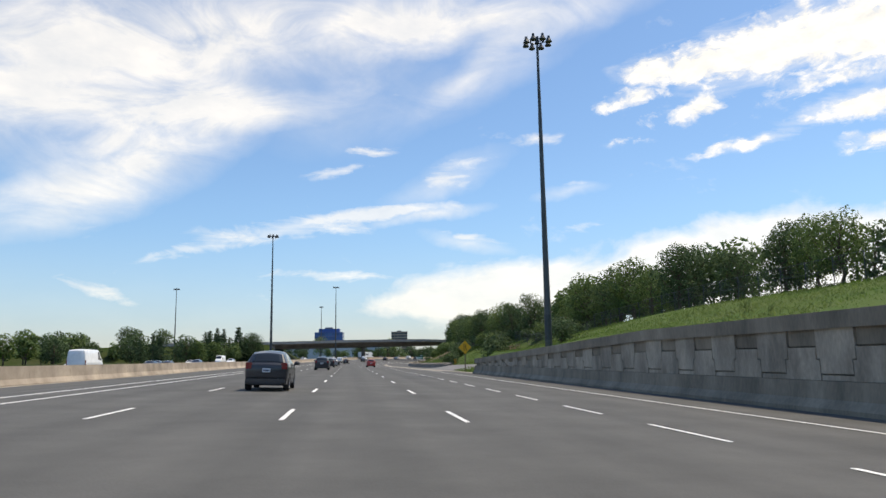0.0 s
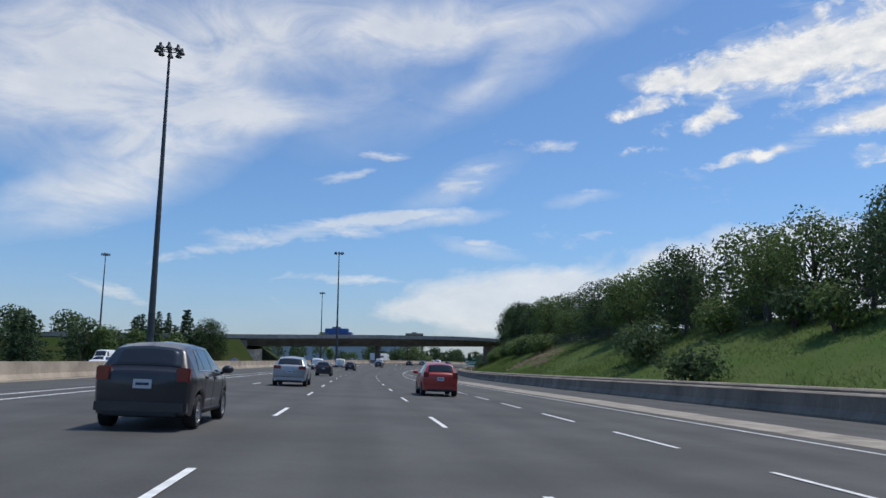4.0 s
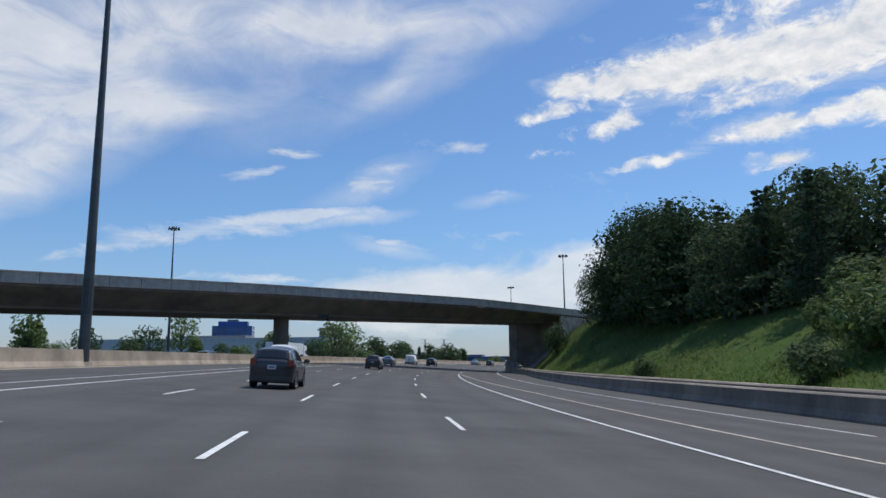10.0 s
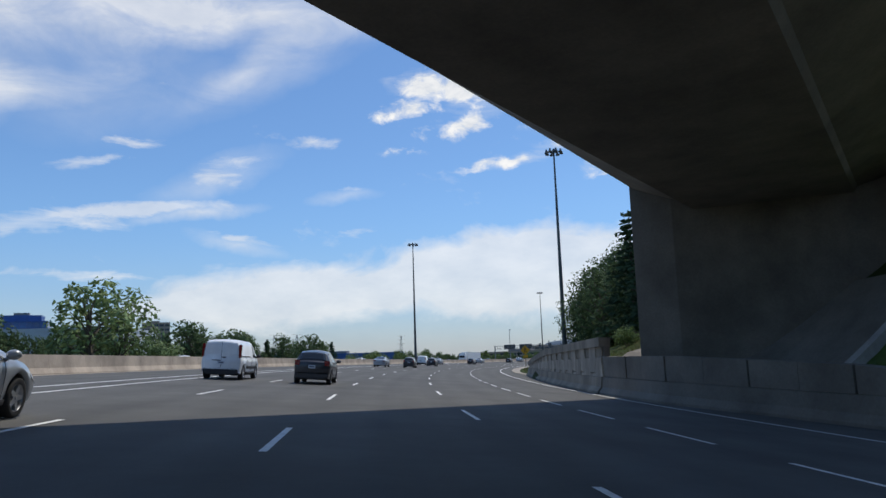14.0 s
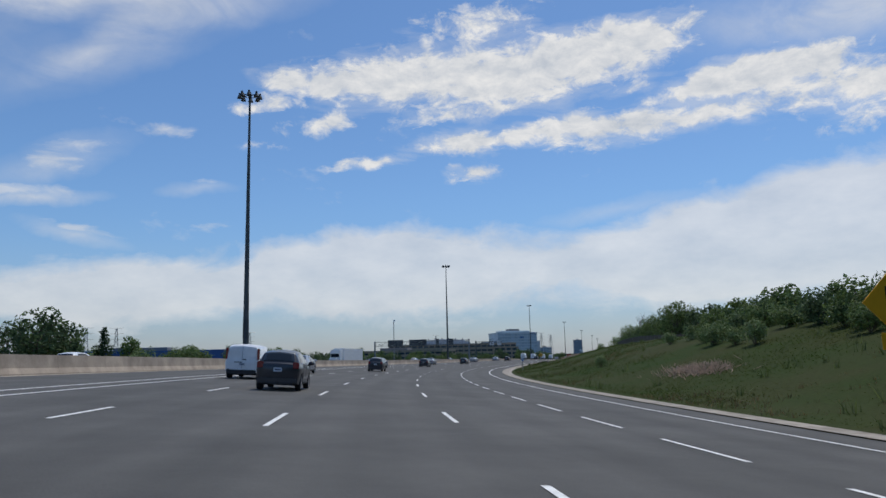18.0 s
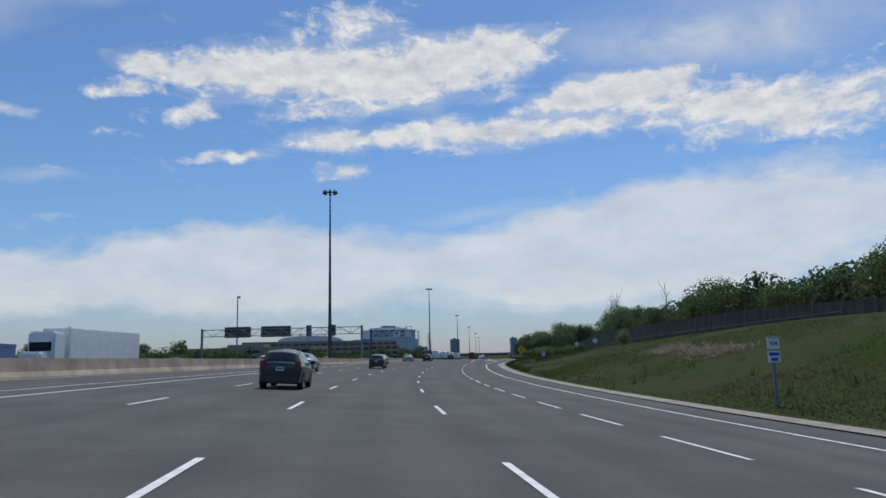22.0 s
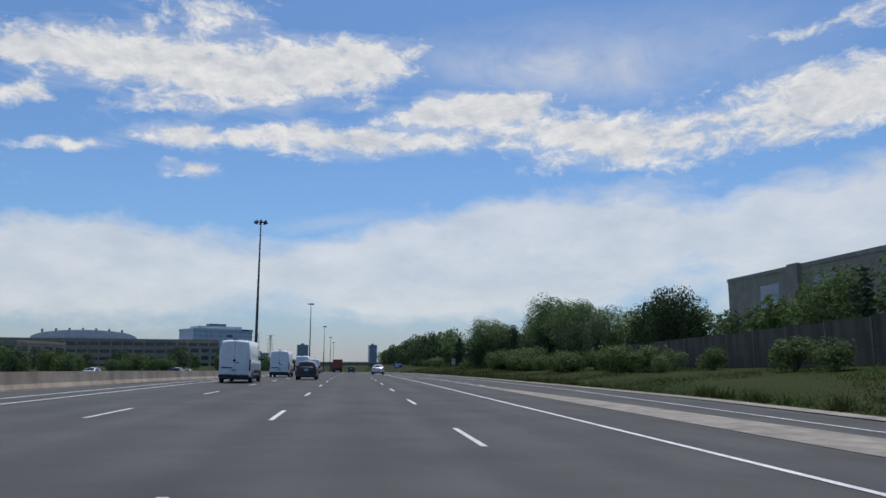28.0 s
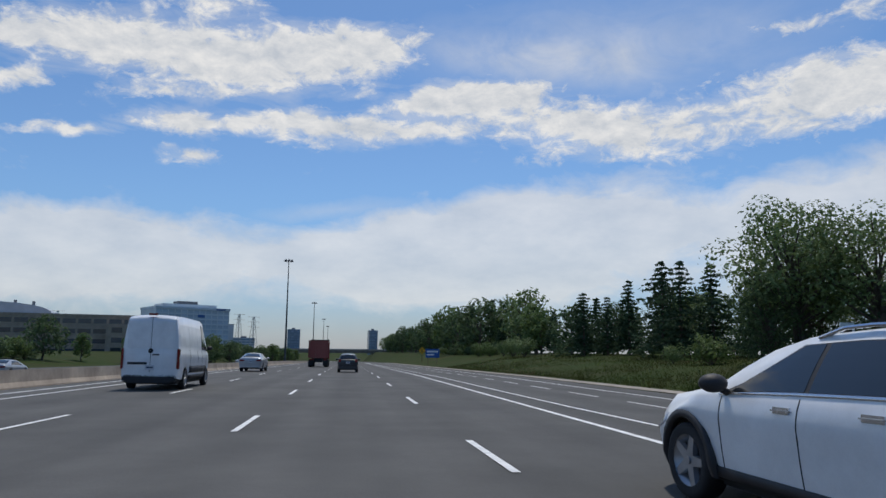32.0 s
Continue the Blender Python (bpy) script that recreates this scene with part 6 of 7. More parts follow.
def discard(ob):
    for o in (*ob.children_recursive, ob):
        bpy.data.objects.remove(o)


for kind_, group_ in PROTO.items():
    for k, ob in enumerate(group_):
        if (kind_, k) not in used:
            discard(ob)

# far woods as one belt of clumped crowns
def woods(name, label, pts, seed, size, h):
    rng = np.random.default_rng(seed)
    allp = []
    for x, y in pts:
        n = 130
        u = rng.normal(size=(n, 3))
        u /= np.linalg.norm(u, axis=1)[:, None]
        allp.append(np.array([x, y, h * 0.45]) + u * np.array([h * 0.55, h * 0.55, h * 0.5]) * rng.uniform(0.6, 1.1) * rng.uniform(0.5, 1, n)[:, None])
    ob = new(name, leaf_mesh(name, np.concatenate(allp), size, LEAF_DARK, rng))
    tagged(ob, label, "woods", kind="stuff")


frng = np.random.default_rng(3)
belt = []
for a_ in np.arange(-50, 95, 0.55):
    r_ = 900 + 120 * math.sin(a_ * 0.21) + frng.uniform(-60, 60)
    bx, by = math.sin(radians(a_)) * r_ + 130, math.cos(radians(a_)) * r_ + 330
    if abs(along_far(bx, by)[1] + 15) > 62:
        belt.append((bx, by))
woods("far_woods", "distant band of dark green trees on the horizon", belt, 5, 1.6, 11)


# ---- grass on the verge ----
def blades(name, label, s, o, h0, h1, w, mat, seed, bend=0.35):
    rng = np.random.default_rng(seed)
    n = len(s)
    x, y = SA(s, o)
    z = terrain(s, o) - 0.06
    a = rng.uniform(0, 2 * math.pi, n)
    h = rng.uniform(h0, h1, n)
    lean = rng.normal(size=(n, 2)) * bend * h[:, None]
    p0 = np.stack([x - np.cos(a) * w, y - np.sin(a) * w, z], 1)
    p1 = np.stack([x + np.cos(a) * w, y + np.sin(a) * w, z], 1)
    p2 = np.stack([x + lean[:, 0], y + lean[:, 1], z + h], 1)
    v = np.stack([p0, p1, p2], 1).reshape(-1, 3)
    me = bpy.data.meshes.new(name)
    me.from_pydata(v.tolist(), [], np.arange(3 * n).reshape(-1, 3).tolist())
    me.materials.append(mat)
    me.update()
    tagged(new(name, me), label, "grass", kind="stuff")


brng = np.random.default_rng(77)


def verge(n, s0, s1, spread, clump):
    """Random places on the right verge, gathered in tufts."""
    k = n // clump
    s = np.repeat(brng.uniform(s0, s1, k), clump) + brng.normal(size=k * clump) * 0.16
    o = np.repeat(brng.uniform(0, 1, k) ** 1.5 * spread, clump) + brng.normal(size=k * clump) * 0.16
    o = o + table(s, EDGE_R) + 1.9
    ok = ~(((s < 80) & (o < 14.2)) | ((s > 393.6) & (s < 412) & (o < table(s, EDGE_R) + 9.5)) | ((s > 97) & (s < 125) & (o < 25.5)) | ((s > 404) & (s < 457) & (o < table(s, EDGE_R) + 2.6)))
    ok &= ~((s > 699) & (s < 751) & (o < table(s, EDGE_R) + 7.0) & (brng.uniform(0, 1, len(s)) > 0.45))
    return s[ok], o[ok]


blades("verge_grass", "long green grass blades on the verge", *verge(44000, -10, 124, 19, 1), 0.10, 0.22, 0.04, BLADE_LUSH_LIT, 1, 0.9)
blades("verge_grass", "short mown green grass on the long slope", *verge(150000, 393, 700, 24, 1), 0.04, 0.10, 0.04, BLADE_SHORT, 4, 1.6)
blades("verge_grass", "long green grass blades on the verge", *verge(80000, 700, 960, 19, 1), 0.08, 0.20, 0.035, BLADE, 6, 0.9)
blades("lush_grass", "bright long grass on the bank before the bridge", *verge(150000, 86, 393, 20, 1), 0.12, 0.30, 0.04, BLADE_LUSH_LIT, 8, 0.8)
blades("tall_grass", "tall tufts of lighter grass on the verge", *verge(6000, -10, 960, 20, 8), 0.3, 0.65, 0.04, BLADE_PALE, 2)
ds, do = verge(60000, 100, 960, 16, 10)
keep = np.array([noise.noise((float(a) * 0.045, float(b) * 0.11, 5.0)) > 0.22 for a, b in zip(ds, do)])
blades("dry_weeds", "patches of dry brown weeds in the grass", ds[keep], do[keep], 0.10, 0.28, 0.025, DRY, 3)

# rank weeds on the bare soil and along the kerb
wr = np.random.default_rng(45)
wc = np.concatenate([wr.uniform(697, 756, 70), wr.uniform(640, 900, 60)])
wo = np.concatenate([table(wc[:70], EDGE_R) + 1.7 + wr.uniform(0, 1, 70) ** 1.4 * 7.0, table(wc[70:], EDGE_R) + 1.7 + wr.uniform(0, 0.5, 60)])
wk = wr.integers(18, 70, 130)
blades("rank_weeds", "tall dark rank weeds on the stony soil", np.repeat(wc, wk) + wr.normal(size=wk.sum()) * 0.22, np.repeat(wo, wk) + wr.normal(size=wk.sum()) * 0.22, 0.2, 0.75, 0.03, BLADE, 9, 0.5)

# a ridge of dry cut brush on the slope
hr = np.random.default_rng(91)
BRUSH_AT = [(125.6, 28.2), (125.0, 26.6), (126.4, 29.4), (118.6, 26.7), (117.4, 27.3), (222, 24.2), (222.5, 26.4), (226, 30), (229, 29.6), (220.5, 27.4), (216, 28.5), (212, 25.5)]
piles = [(629, 22.9, 2.6, 700), (641, 23.5, 2.6, 600), (520, 19.5, 2.0, 900)] + [(s_, o_, 2.0, 600) for s_, o_ in BRUSH_AT]
hs = np.concatenate([s_ + hr.normal(size=n_) * w_ for s_, o_, w_, n_ in piles])
ho = np.concatenate([o_ + hr.normal(size=n_) * 0.7 for s_, o_, w_, n_ in piles])
blades("dry_brush", "low piles of dry pinkish-brown cut brush on the slope", hs, ho, 0.14, 0.42, 0.05, BRUSH, 5, 1.3)
import functools


# ---- vehicles ----
def paint(name, base, metal=0.0, rough=0.3):
    return material(name, base, rough, metal, vary=0.05, scale=2.0, fine_scale=60, bump=0, coat=0.4)


CAR_WHITE = paint("white_car_paint", (0.80, 0.81, 0.81))
CAR_SILVER = paint("silver_car_paint", (0.36, 0.38, 0.41), 0.35)
CAR_GREY = paint("charcoal_car_paint", (0.035, 0.036, 0.042), 0.2)
CAR_BLACK = paint("black_car_paint", (0.012, 0.012, 0.014))
CAR_RED = paint("red_car_paint", (0.38, 0.03, 0.025))
CAR_BLUE = paint("dark_blue_car_paint", (0.02, 0.035, 0.08), 0.2)
TRUCK_RED = paint("red_truck_paint", (0.26, 0.035, 0.03), 0, 0.5)
CAR_GLASS = material("tinted_car_glass", (0.022, 0.027, 0.032), 0.04, vary=0.05, bump=0, spec=0.6)
RUBBER = material("tyre_rubber", (0.018, 0.018, 0.019), 0.85, vary=0.15, fine_scale=30, bump=0.2)
ALLOY = material("wheel_alloy", (0.34, 0.35, 0.37), 0.35, 0.7, vary=0.08, fine_scale=20, bump=0)
PLASTIC = material("black_trim_plastic", (0.022, 0.022, 0.024), 0.6, vary=0.12, fine_scale=50, bump=0.1)
RED_LENS = material("red_tail_lens", (0.20, 0.008, 0.011), 0.15, vary=0.08, bump=0, coat=0.5)
CLEAR_LENS = material("clear_lamp_lens", (0.55, 0.57, 0.60), 0.12, 0.3, vary=0.1, bump=0, coat=0.5)
CHROME = material("chrome_trim", (0.62, 0.63, 0.65), 0.15, 0.9, vary=0.03, bump=0)
UNDER = material("underbody", (0.02, 0.02, 0.02), 0.9, vary=0.1, bump=0)
PLATE = material("number_plate", (0.55, 0.58, 0.62), 0.5, vary=0.05, bump=0)


class Shell:
    """The outer surface of a car: y forward from the tail, u = 0 sill, 1 flank, 2 belt, 3 roof edge, 4 centre line."""

    def __init__(self, L, W, top, belt, roof_w, wheels, wheel_r, plan=None, sill=0.24, tuck=0.05, roof=None):
        self.L, self.W, self.top, self.belt, self.roof_w = L, W, top, belt, roof_w
        self.wheels, self.r, self.sill, self.tuck = wheels, wheel_r, sill, tuck
        self.roof = roof or max(z for _, z in top)
        self.plan = plan or [(0, 0.86), (0.08, 0.93), (0.35, 0.98), (0.9, 1.0), (L - 1.0, 1.0), (L - 0.5, 0.96), (L - 0.15, 0.84), (L, 0.66)]

    def at(self, y, u, side):
        w = float(table(y, self.plan)) * self.W / 2
        zt, zb = float(table(y, self.top)), float(table(y, self.belt))
        zb = min(zb, zt - 0.03)
        z0 = self.sill + 0.05 * max(0, 1 - y / 0.3) + 0.05 * max(0, 1 - (self.L - y) / 0.4)
        arch = 0.0
        for yw in self.wheels:
            d = (y - yw) / (self.r + 0.07)
            if abs(d) < 1:
                arch = max(arch, self.r + (self.r + 0.07) * math.sqrt(1 - d * d))
        z0 = max(z0, arch)
        zm = max(0.40 * self.sill + 0.60 * zb, z0 + 0.04)
        f = min(1, max(0, (zt - zb - 0.03) / (self.roof - zb - 0.03)))
        w3 = (w - 0.10) * (1 - f) + self.roof_w * min(1, w / (self.W / 2) + 0.04) * f
        ring = [(w - self.tuck, z0), (w, zm), (w - 0.035, zb), (w3, zt - 0.015 - 0.035 * f), (0, zt + 0.02)]
        u = min(3.9999, max(0, u))
        i = int(u)
        g = u - i
        (xa, za), (xb, zb2) = ring[i], ring[i + 1]
        bulge = (0.012, 0.022, 0.018, 0.016)[i] * 4 * g * (1 - g)
        x, z = xa + (xb - xa) * g, za + (zb2 - za) * g
        if i < 3:
            x += bulge * (1 if i else 0.6)
        else:
            z += bulge
        return Vector((side * x, y, z))

    def skin(self):
        ys = sorted(set([0.0, 0.03, 0.08, 0.2] + [self.L - k for k in (0.0, 0.04, 0.12, 0.25)] + list(np.arange(0.3, self.L - 0.3, 0.16)) + [y for y, _ in self.top]
                        + [yw + (self.r + 0.069) * k for yw in self.wheels for k in (-1, -0.97, -0.85, -0.6, -0.3, 0, 0.3, 0.6, 0.85, 0.97, 1)]))
        ys = [float(y) for y in ys if 0 <= y <= self.L]
        us = [0, 0.25, 0.5, 0.75, 1, 1.25, 1.5, 1.75, 2, 2.3, 2.65, 3, 3.12, 3.4, 4]
        ring = [(u, 1) for u in us] + [(u, -1) for u in us[::-1][1:]]
        v, f, n = [], [], len(ring)
        for k, y in enumerate(ys):
            v += [self.at(y, u, sd) for u, sd in ring]
            if k:
                f += [((k - 1) * n + i, (k - 1) * n + i + 1, k * n + i + 1, k * n + i) for i in range(n - 1)]
        m = len(ys) - 1
        for k, flip in ((0, False), (m, True)):
            for i in range(n // 2):
                q = (k * n + i, k * n + i + 1, k * n + n - 2 - i, k * n + n - 1 - i)
                q = q if i < n // 2 - 1 else q[:2] + q[3:]
                f.append(q[::-1] if not flip else q)
        return v, [q[::-1] for q in f]

    def patch(self, y0, y1, u0, u1, side, off=0.008, ny=5, nu=4, y0t=None, y1t=None):
        """A curved panel on the surface; side 0 spans the middle between both sides."""
        v, f = [], []
        cols = [(u0 + (u1 - u0) * i / nu, side) for i in range(nu + 1)] if side else [(u0 + (4 - u0) * i / nu, 1) for i in range(nu + 1)] + [(4 - (4 - u0) * i / nu, -1) for i in range(1, nu + 1)]
        n = len(cols)
        for layer in (off, -0.02):
            for j in range(ny + 1):
                for u, sd in cols:
                    g = (u - u0) / max(1e-6, u1 - u0)
                    a = y0 + ((y0t if y0t is not None else y0) - y0) * g
                    b = y1 + ((y1t if y1t is not None else y1) - y1) * g
                    y = a + (b - a) * j / ny
                    e = 0.02
                    p = self.at(y, u, sd)
                    du = self.at(y, min(3.99, u + e), sd) - self.at(y, max(0, u - e), sd)
                    dy = self.at(min(self.L, y + e), u, sd) - self.at(max(0, y - e), u, sd)
                    nn = dy.cross(du) * sd
                    if nn.length > 1e-9:
                        nn.normalize()
                    if nn.dot(Vector((p.x, 0, p.z - 0.7))) < 0 and abs(nn.y) < 0.9:
                        nn = -nn
                    v.append(p + nn * layer)
        h = n * (ny + 1)
        for j in range(ny):
            for i in range(n - 1):
                a, b = j * n + i, (j + 1) * n + i
                f += [(a, a + 1, b + 1, b)]
        rim = [i for i in range(n)] + [j * n + n - 1 for j in range(1, ny + 1)] + [ny * n + i for i in range(n - 2, -1, -1)] + [j * n for j in range(ny - 1, 0, -1)]
        for a, b in zip(rim, rim[1:] + rim[:1]):
            f.append((a, b, b + h, a + h))
        return v, f


def fixed(name, vf, mat, smooth=True):
    me = mesh_of(name, vf[0], vf[1], mat, smooth)
    bm = bmesh.new()
    bm.from_mesh(me)
    bmesh.ops.recalc_face_normals(bm, faces=bm.faces)
    bm.to_mesh(me)
    bm.free()
    return me


def lathe(pts, n=20):
    """Turns (radius, x) pairs about the x axis."""
    v, f = [], []
    m = len(pts)
    for i in range(n):
        a = 2 * math.pi * i / n
        v += [(x, r * math.cos(a), r * math.sin(a)) for r, x in pts]
    for i in range(n):
        j = (i + 1) % n
        f += [(i * m + k, j * m + k, j * m + k + 1, i * m + k + 1) for k in range(m - 1)]
    return v, f


@functools.lru_cache(None)
def tyre_mesh(r, w):
    return fixed("tyre", lathe([(r * 0.68, w * 0.44), (r * 0.86, w * 0.5), (r * 0.96, w * 0.46), (r, w * 0.34), (r, -w * 0.34), (r * 0.96, -w * 0.46), (r * 0.86, -w * 0.5), (r * 0.6, -w * 0.44)], 24), RUBBER)


@functools.lru_cache(None)
def rim_mesh(r, w, spokes):
    bm = bmesh.new()
    tmp = fixed("rim", lathe([(r * 0.70, w * 0.45), (r * 0.70, w * 0.38), (r * 0.64, w * 0.36), (r * 0.60, w * 0.1), (0.01, w * 0.08)], 24), ALLOY)
    bm.from_mesh(tmp)
    for k in range(spokes):
        a = 2 * math.pi * k / spokes
        ca, sa = math.cos(a), math.sin(a)
        pts = [(r * 0.08, -0.055, w * 0.36), (r * 0.08, 0.055, w * 0.36), (r * 0.67, 0.035, w * 0.40), (r * 0.67, -0.035, w * 0.40)]
        top = [bm.verts.new((x, q * ca - e * sa, q * sa + e * ca)) for q, e, x in pts]
        low = [bm.verts.new((x - 0.05, q * ca - e * sa, q * sa + e * ca)) for q, e, x in pts]
        bm.faces.new(top)
        for i in range(4):
            j = (i + 1) % 4
            bm.faces.new((top[i], low[i], low[j], top[j]))
    tube(bm, (w * 0.2, 0, 0), (w * 0.42, 0, 0), r * 0.13, r * 0.10, 10)
    bmesh.ops.recalc_face_normals(bm, faces=bm.faces)
    me = mesh_bm("rim", bm, ALLOY)
    bpy.data.meshes.remove(tmp)
    return me


def wheels_on(t, ys, half, r, w=0.22, spokes=5):
    for y in ys:
        for sd in (1, -1):
            wh = part("wheel", tyre_mesh(r, w), RUBBER, t, "", pose(sd * (half - w / 2), y, r, 0, 0, 0 if sd > 0 else 180))
            part("rim", rim_mesh(r, w, spokes), ALLOY, wh, "alloy wheel rim")


def plate_bars(t, y, z, w=0.31, h=0.155, spin=0):
    p = part("number_plate", boxbm(-w / 2, w / 2, -0.012, 0.012, -h / 2, h / 2, bevel=0.006), PLATE, t, "", pose(0, y, z, 0, 0, spin))
    bm = bmesh.new()
    box(bm, -0.11, 0.11, -0.015, -0.010, -0.022, 0.022)
    part("plate_legend", bm, CAR_BLUE, p)


def car(name, label, sh, body_mat, cabin, seams, lamps, head, clad=False, spokes=5, rails=False, panel_van=False, tail="box", mirror_y=None, handle_z=None, category="car", far=False):
    """cabin = (rear glass y0, y1, side bottom y0, y1, side top y0, y1, pillar ys, windscreen y0, y1)"""
    t = thing(name, label, category, "cars on the highway")
    part("body", fixed("body", sh.skin(), body_mat), body_mat, t, "")
    L, hw = sh.L, sh.W / 2
    part("underbody", boxbm(-hw + 0.14, hw - 0.14, 0.25, L - 0.3, 0.20, 0.62, bevel=0.04), UNDER, t)
    r0, r1, sb0, sb1, st0, st1, pillars, w0, w1 = cabin
    if r1:
        part("rear_window", fixed("rear_window", sh.patch(r0, r1, 3.12, 4, 0, 0.007, 6, 4), CAR_GLASS), CAR_GLASS, t, "dark tinted rear glass")
    part("windscreen", fixed("windscreen", sh.patch(w0, w1, 3.1, 4, 0, 0.007, 6, 4), CAR_GLASS), CAR_GLASS, t, "dark glass")
    for sd in (1, -1):
        part("pillar_band", fixed("pillar_band", sh.patch(sb0, sb1, 2.11, 2.88, sd, 0.003, 8, 3, st0, st1), PLASTIC, False), PLASTIC, t, "black window surround")
        edges_b = [sb0] + list(pillars) + [sb1]
        edges_t = [st0] + [p + 0.03 for p in pillars] + [st1]
        for k in range(len(edges_b) - 1):
            a, b = edges_b[k] + 0.025, edges_b[k + 1] - 0.025
            c, d = edges_t[k] + 0.025, edges_t[k + 1] - 0.025
            part("side_window", fixed("side_window", sh.patch(a, b, 2.12, 2.86, sd, 0.006, 6, 4, c, d), CAR_GLASS, False), CAR_GLASS, t, "dark tinted side glass")
        x, z, w, h = lamps
        part("tail_light", boxbm(min(sd * x, sd * (x - w)), max(sd * x, sd * (x - w)), -0.02, 0.16, z - h / 2, z + h / 2, bevel=0.025), RED_LENS, t, "red tail light")
        part("headlight", fixed("headlight", sh.patch(L - 0.55, L - 0.06, 1.45, 1.95, sd, 0.008, 5, 3), CLEAR_LENS), CLEAR_LENS, t, "clear headlight")
        if far:
            continue
        part("window_trim", fixed("window_trim", sh.patch(sb0, sb1, 2.06, 2.11, sd, 0.009, 8, 1), CHROME if not panel_van else PLASTIC), CHROME, t)
        v, f = [], []
        for y in seams:
            pv, pf = sh.patch(y - 0.005, y + 0.005, 0.12, 2.02, sd, 0.003, 1, 8)
            f += [tuple(i + len(v) for i in q) for q in pf]
            v += pv
        part("door_seam", fixed("door_seam", (v, f), UNDER), UNDER, t)
        zs = 1.72 if handle_z is None else handle_z
        for y in seams[:-1]:
            c = sh.at(y + 0.14, zs, sd)
            part("door_handle", boxbm(c.x - 0.035, c.x + 0.035, y + 0.05, y + 0.27, c.z - 0.026, c.z + 0.026, bevel=0.022), CHROME if clad else body_mat, t)
        my = mirror_y or (sb1 - 0.12)
        c = sh.at(my, 2.1, sd)
        bm = bmesh.new()
        bmesh.ops.create_uvsphere(bm, u_segments=12, v_segments=8, radius=1.0, matrix=Matrix.Translation((c.x + sd * 0.13, my, c.z + 0.09)) @ Matrix.Diagonal((0.125, 0.09, 0.085, 1)))
        tube(bm, (c.x - sd * 0.04, my + 0.02, c.z - 0.01), (c.x + sd * 0.08, my, c.z + 0.05), 0.035, 0.03, 8)
        part("wing_mirror", bm, PLASTIC if clad or panel_van else body_mat, t, "", smooth=True)
        part("sill_trim", fixed("sill_trim", sh.patch(sh.wheels[0] + sh.r + 0.09, sh.wheels[1] - sh.r - 0.09, 0.0, 0.22, sd, 0.012, 5, 2), PLASTIC), PLASTIC, t, "black plastic sill")
        if clad:
            for yw in sh.wheels:
                v, f = [], []
                R0, R1, n = sh.r + 0.055, sh.r + 0.125, 14
                for i in range(n + 1):
                    a = math.pi * (-0.06 + 1.12 * i / n)
                    for R in (R0, R1):
                        y, z = yw + R * math.cos(a), sh.r + R * math.sin(a)
                        x = sd * (hw * float(table(y, sh.plan)) + (0.018 if R == R1 else 0.022) - (0.04 if z < 0.35 else 0))
                        v += [(x, y, z), (x - sd * 0.09, y, z)]
                for i in range(n):
                    a, b = i * 4, i * 4 + 4
                    f += [(a, a + 2, b + 2, b), (a + 2, a + 3, b + 3, b + 2), (a, b, b + 1, a + 1), (a + 1, b + 1, b + 3, a + 3)]
                part("arch_trim", fixed("arch_trim", (v, f), PLASTIC), PLASTIC, t, "black plastic wheel arch trim")
        if rails:
            bm = bmesh.new()
            q = [sh.at(y, 2.98, sd) + Vector((0, 0, 0.055 if 0 < k < 5 else 0.0)) for k, y in enumerate(np.linspace(st0 + 0.1, st1 - 0.1, 6))]
            for a, b in zip(q, q[1:]):
                tube(bm, a, b, 0.017, 0.017, 6)
            part("roof_rail", bm, CHROME, t)
    if far:
        wheels_on(t, sh.wheels, hw - 0.012, sh.r, 0.225, spokes)
        return t
    part("rear_bumper", boxbm(-hw * 0.90, hw * 0.90, -0.05, 0.16, 0.27, 0.52 if not clad else 0.46, bevel=0.05), PLASTIC if (clad or panel_van) else body_mat, t)
    part("bumper_insert", boxbm(-hw * 0.72, hw * 0.72, -0.056, 0.10, 0.24, 0.34, bevel=0.02), PLASTIC, t)
    part("grille", boxbm(-hw * 0.5, hw * 0.5, L - 0.10, L + 0.006, 0.38, 0.64, bevel=0.03), PLASTIC, t)
    plate_bars(t, -0.018 if tail == "box" else -0.066, 0.78 if tail == "box" else 0.44)
    wheels_on(t, sh.wheels, hw - 0.012, sh.r, 0.225, spokes)
    return t


# profiles in metres from the tail
SEDAN = Shell(4.85, 1.83, [(0, 1.02), (0.12, 1.09), (0.62, 1.13), (1.55, 1.43), (2.0, 1.46), (2.75, 1.44), (3.72, 1.03), (4.3, 0.92), (4.7, 0.78), (4.85, 0.62)],
              [(0, 0.98), (0.6, 1.0), (1.4, 0.98), (3.7, 0.93), (4.85, 0.58)], 0.56, (1.02, 3.86), 0.335)
HATCH = Shell(4.0, 1.70, [(0, 0.98), (0.06, 1.02), (0.34, 1.42), (0.75, 1.50), (1.5, 1.53), (2.2, 1.50), (3.1, 1.03), (3.6, 0.92), (3.88, 0.78), (4.0, 0.6)],
              [(0, 0.97), (1.0, 0.98), (3.1, 0.92), (4.0, 0.56)], 0.54, (0.72, 3.22), 0.30)
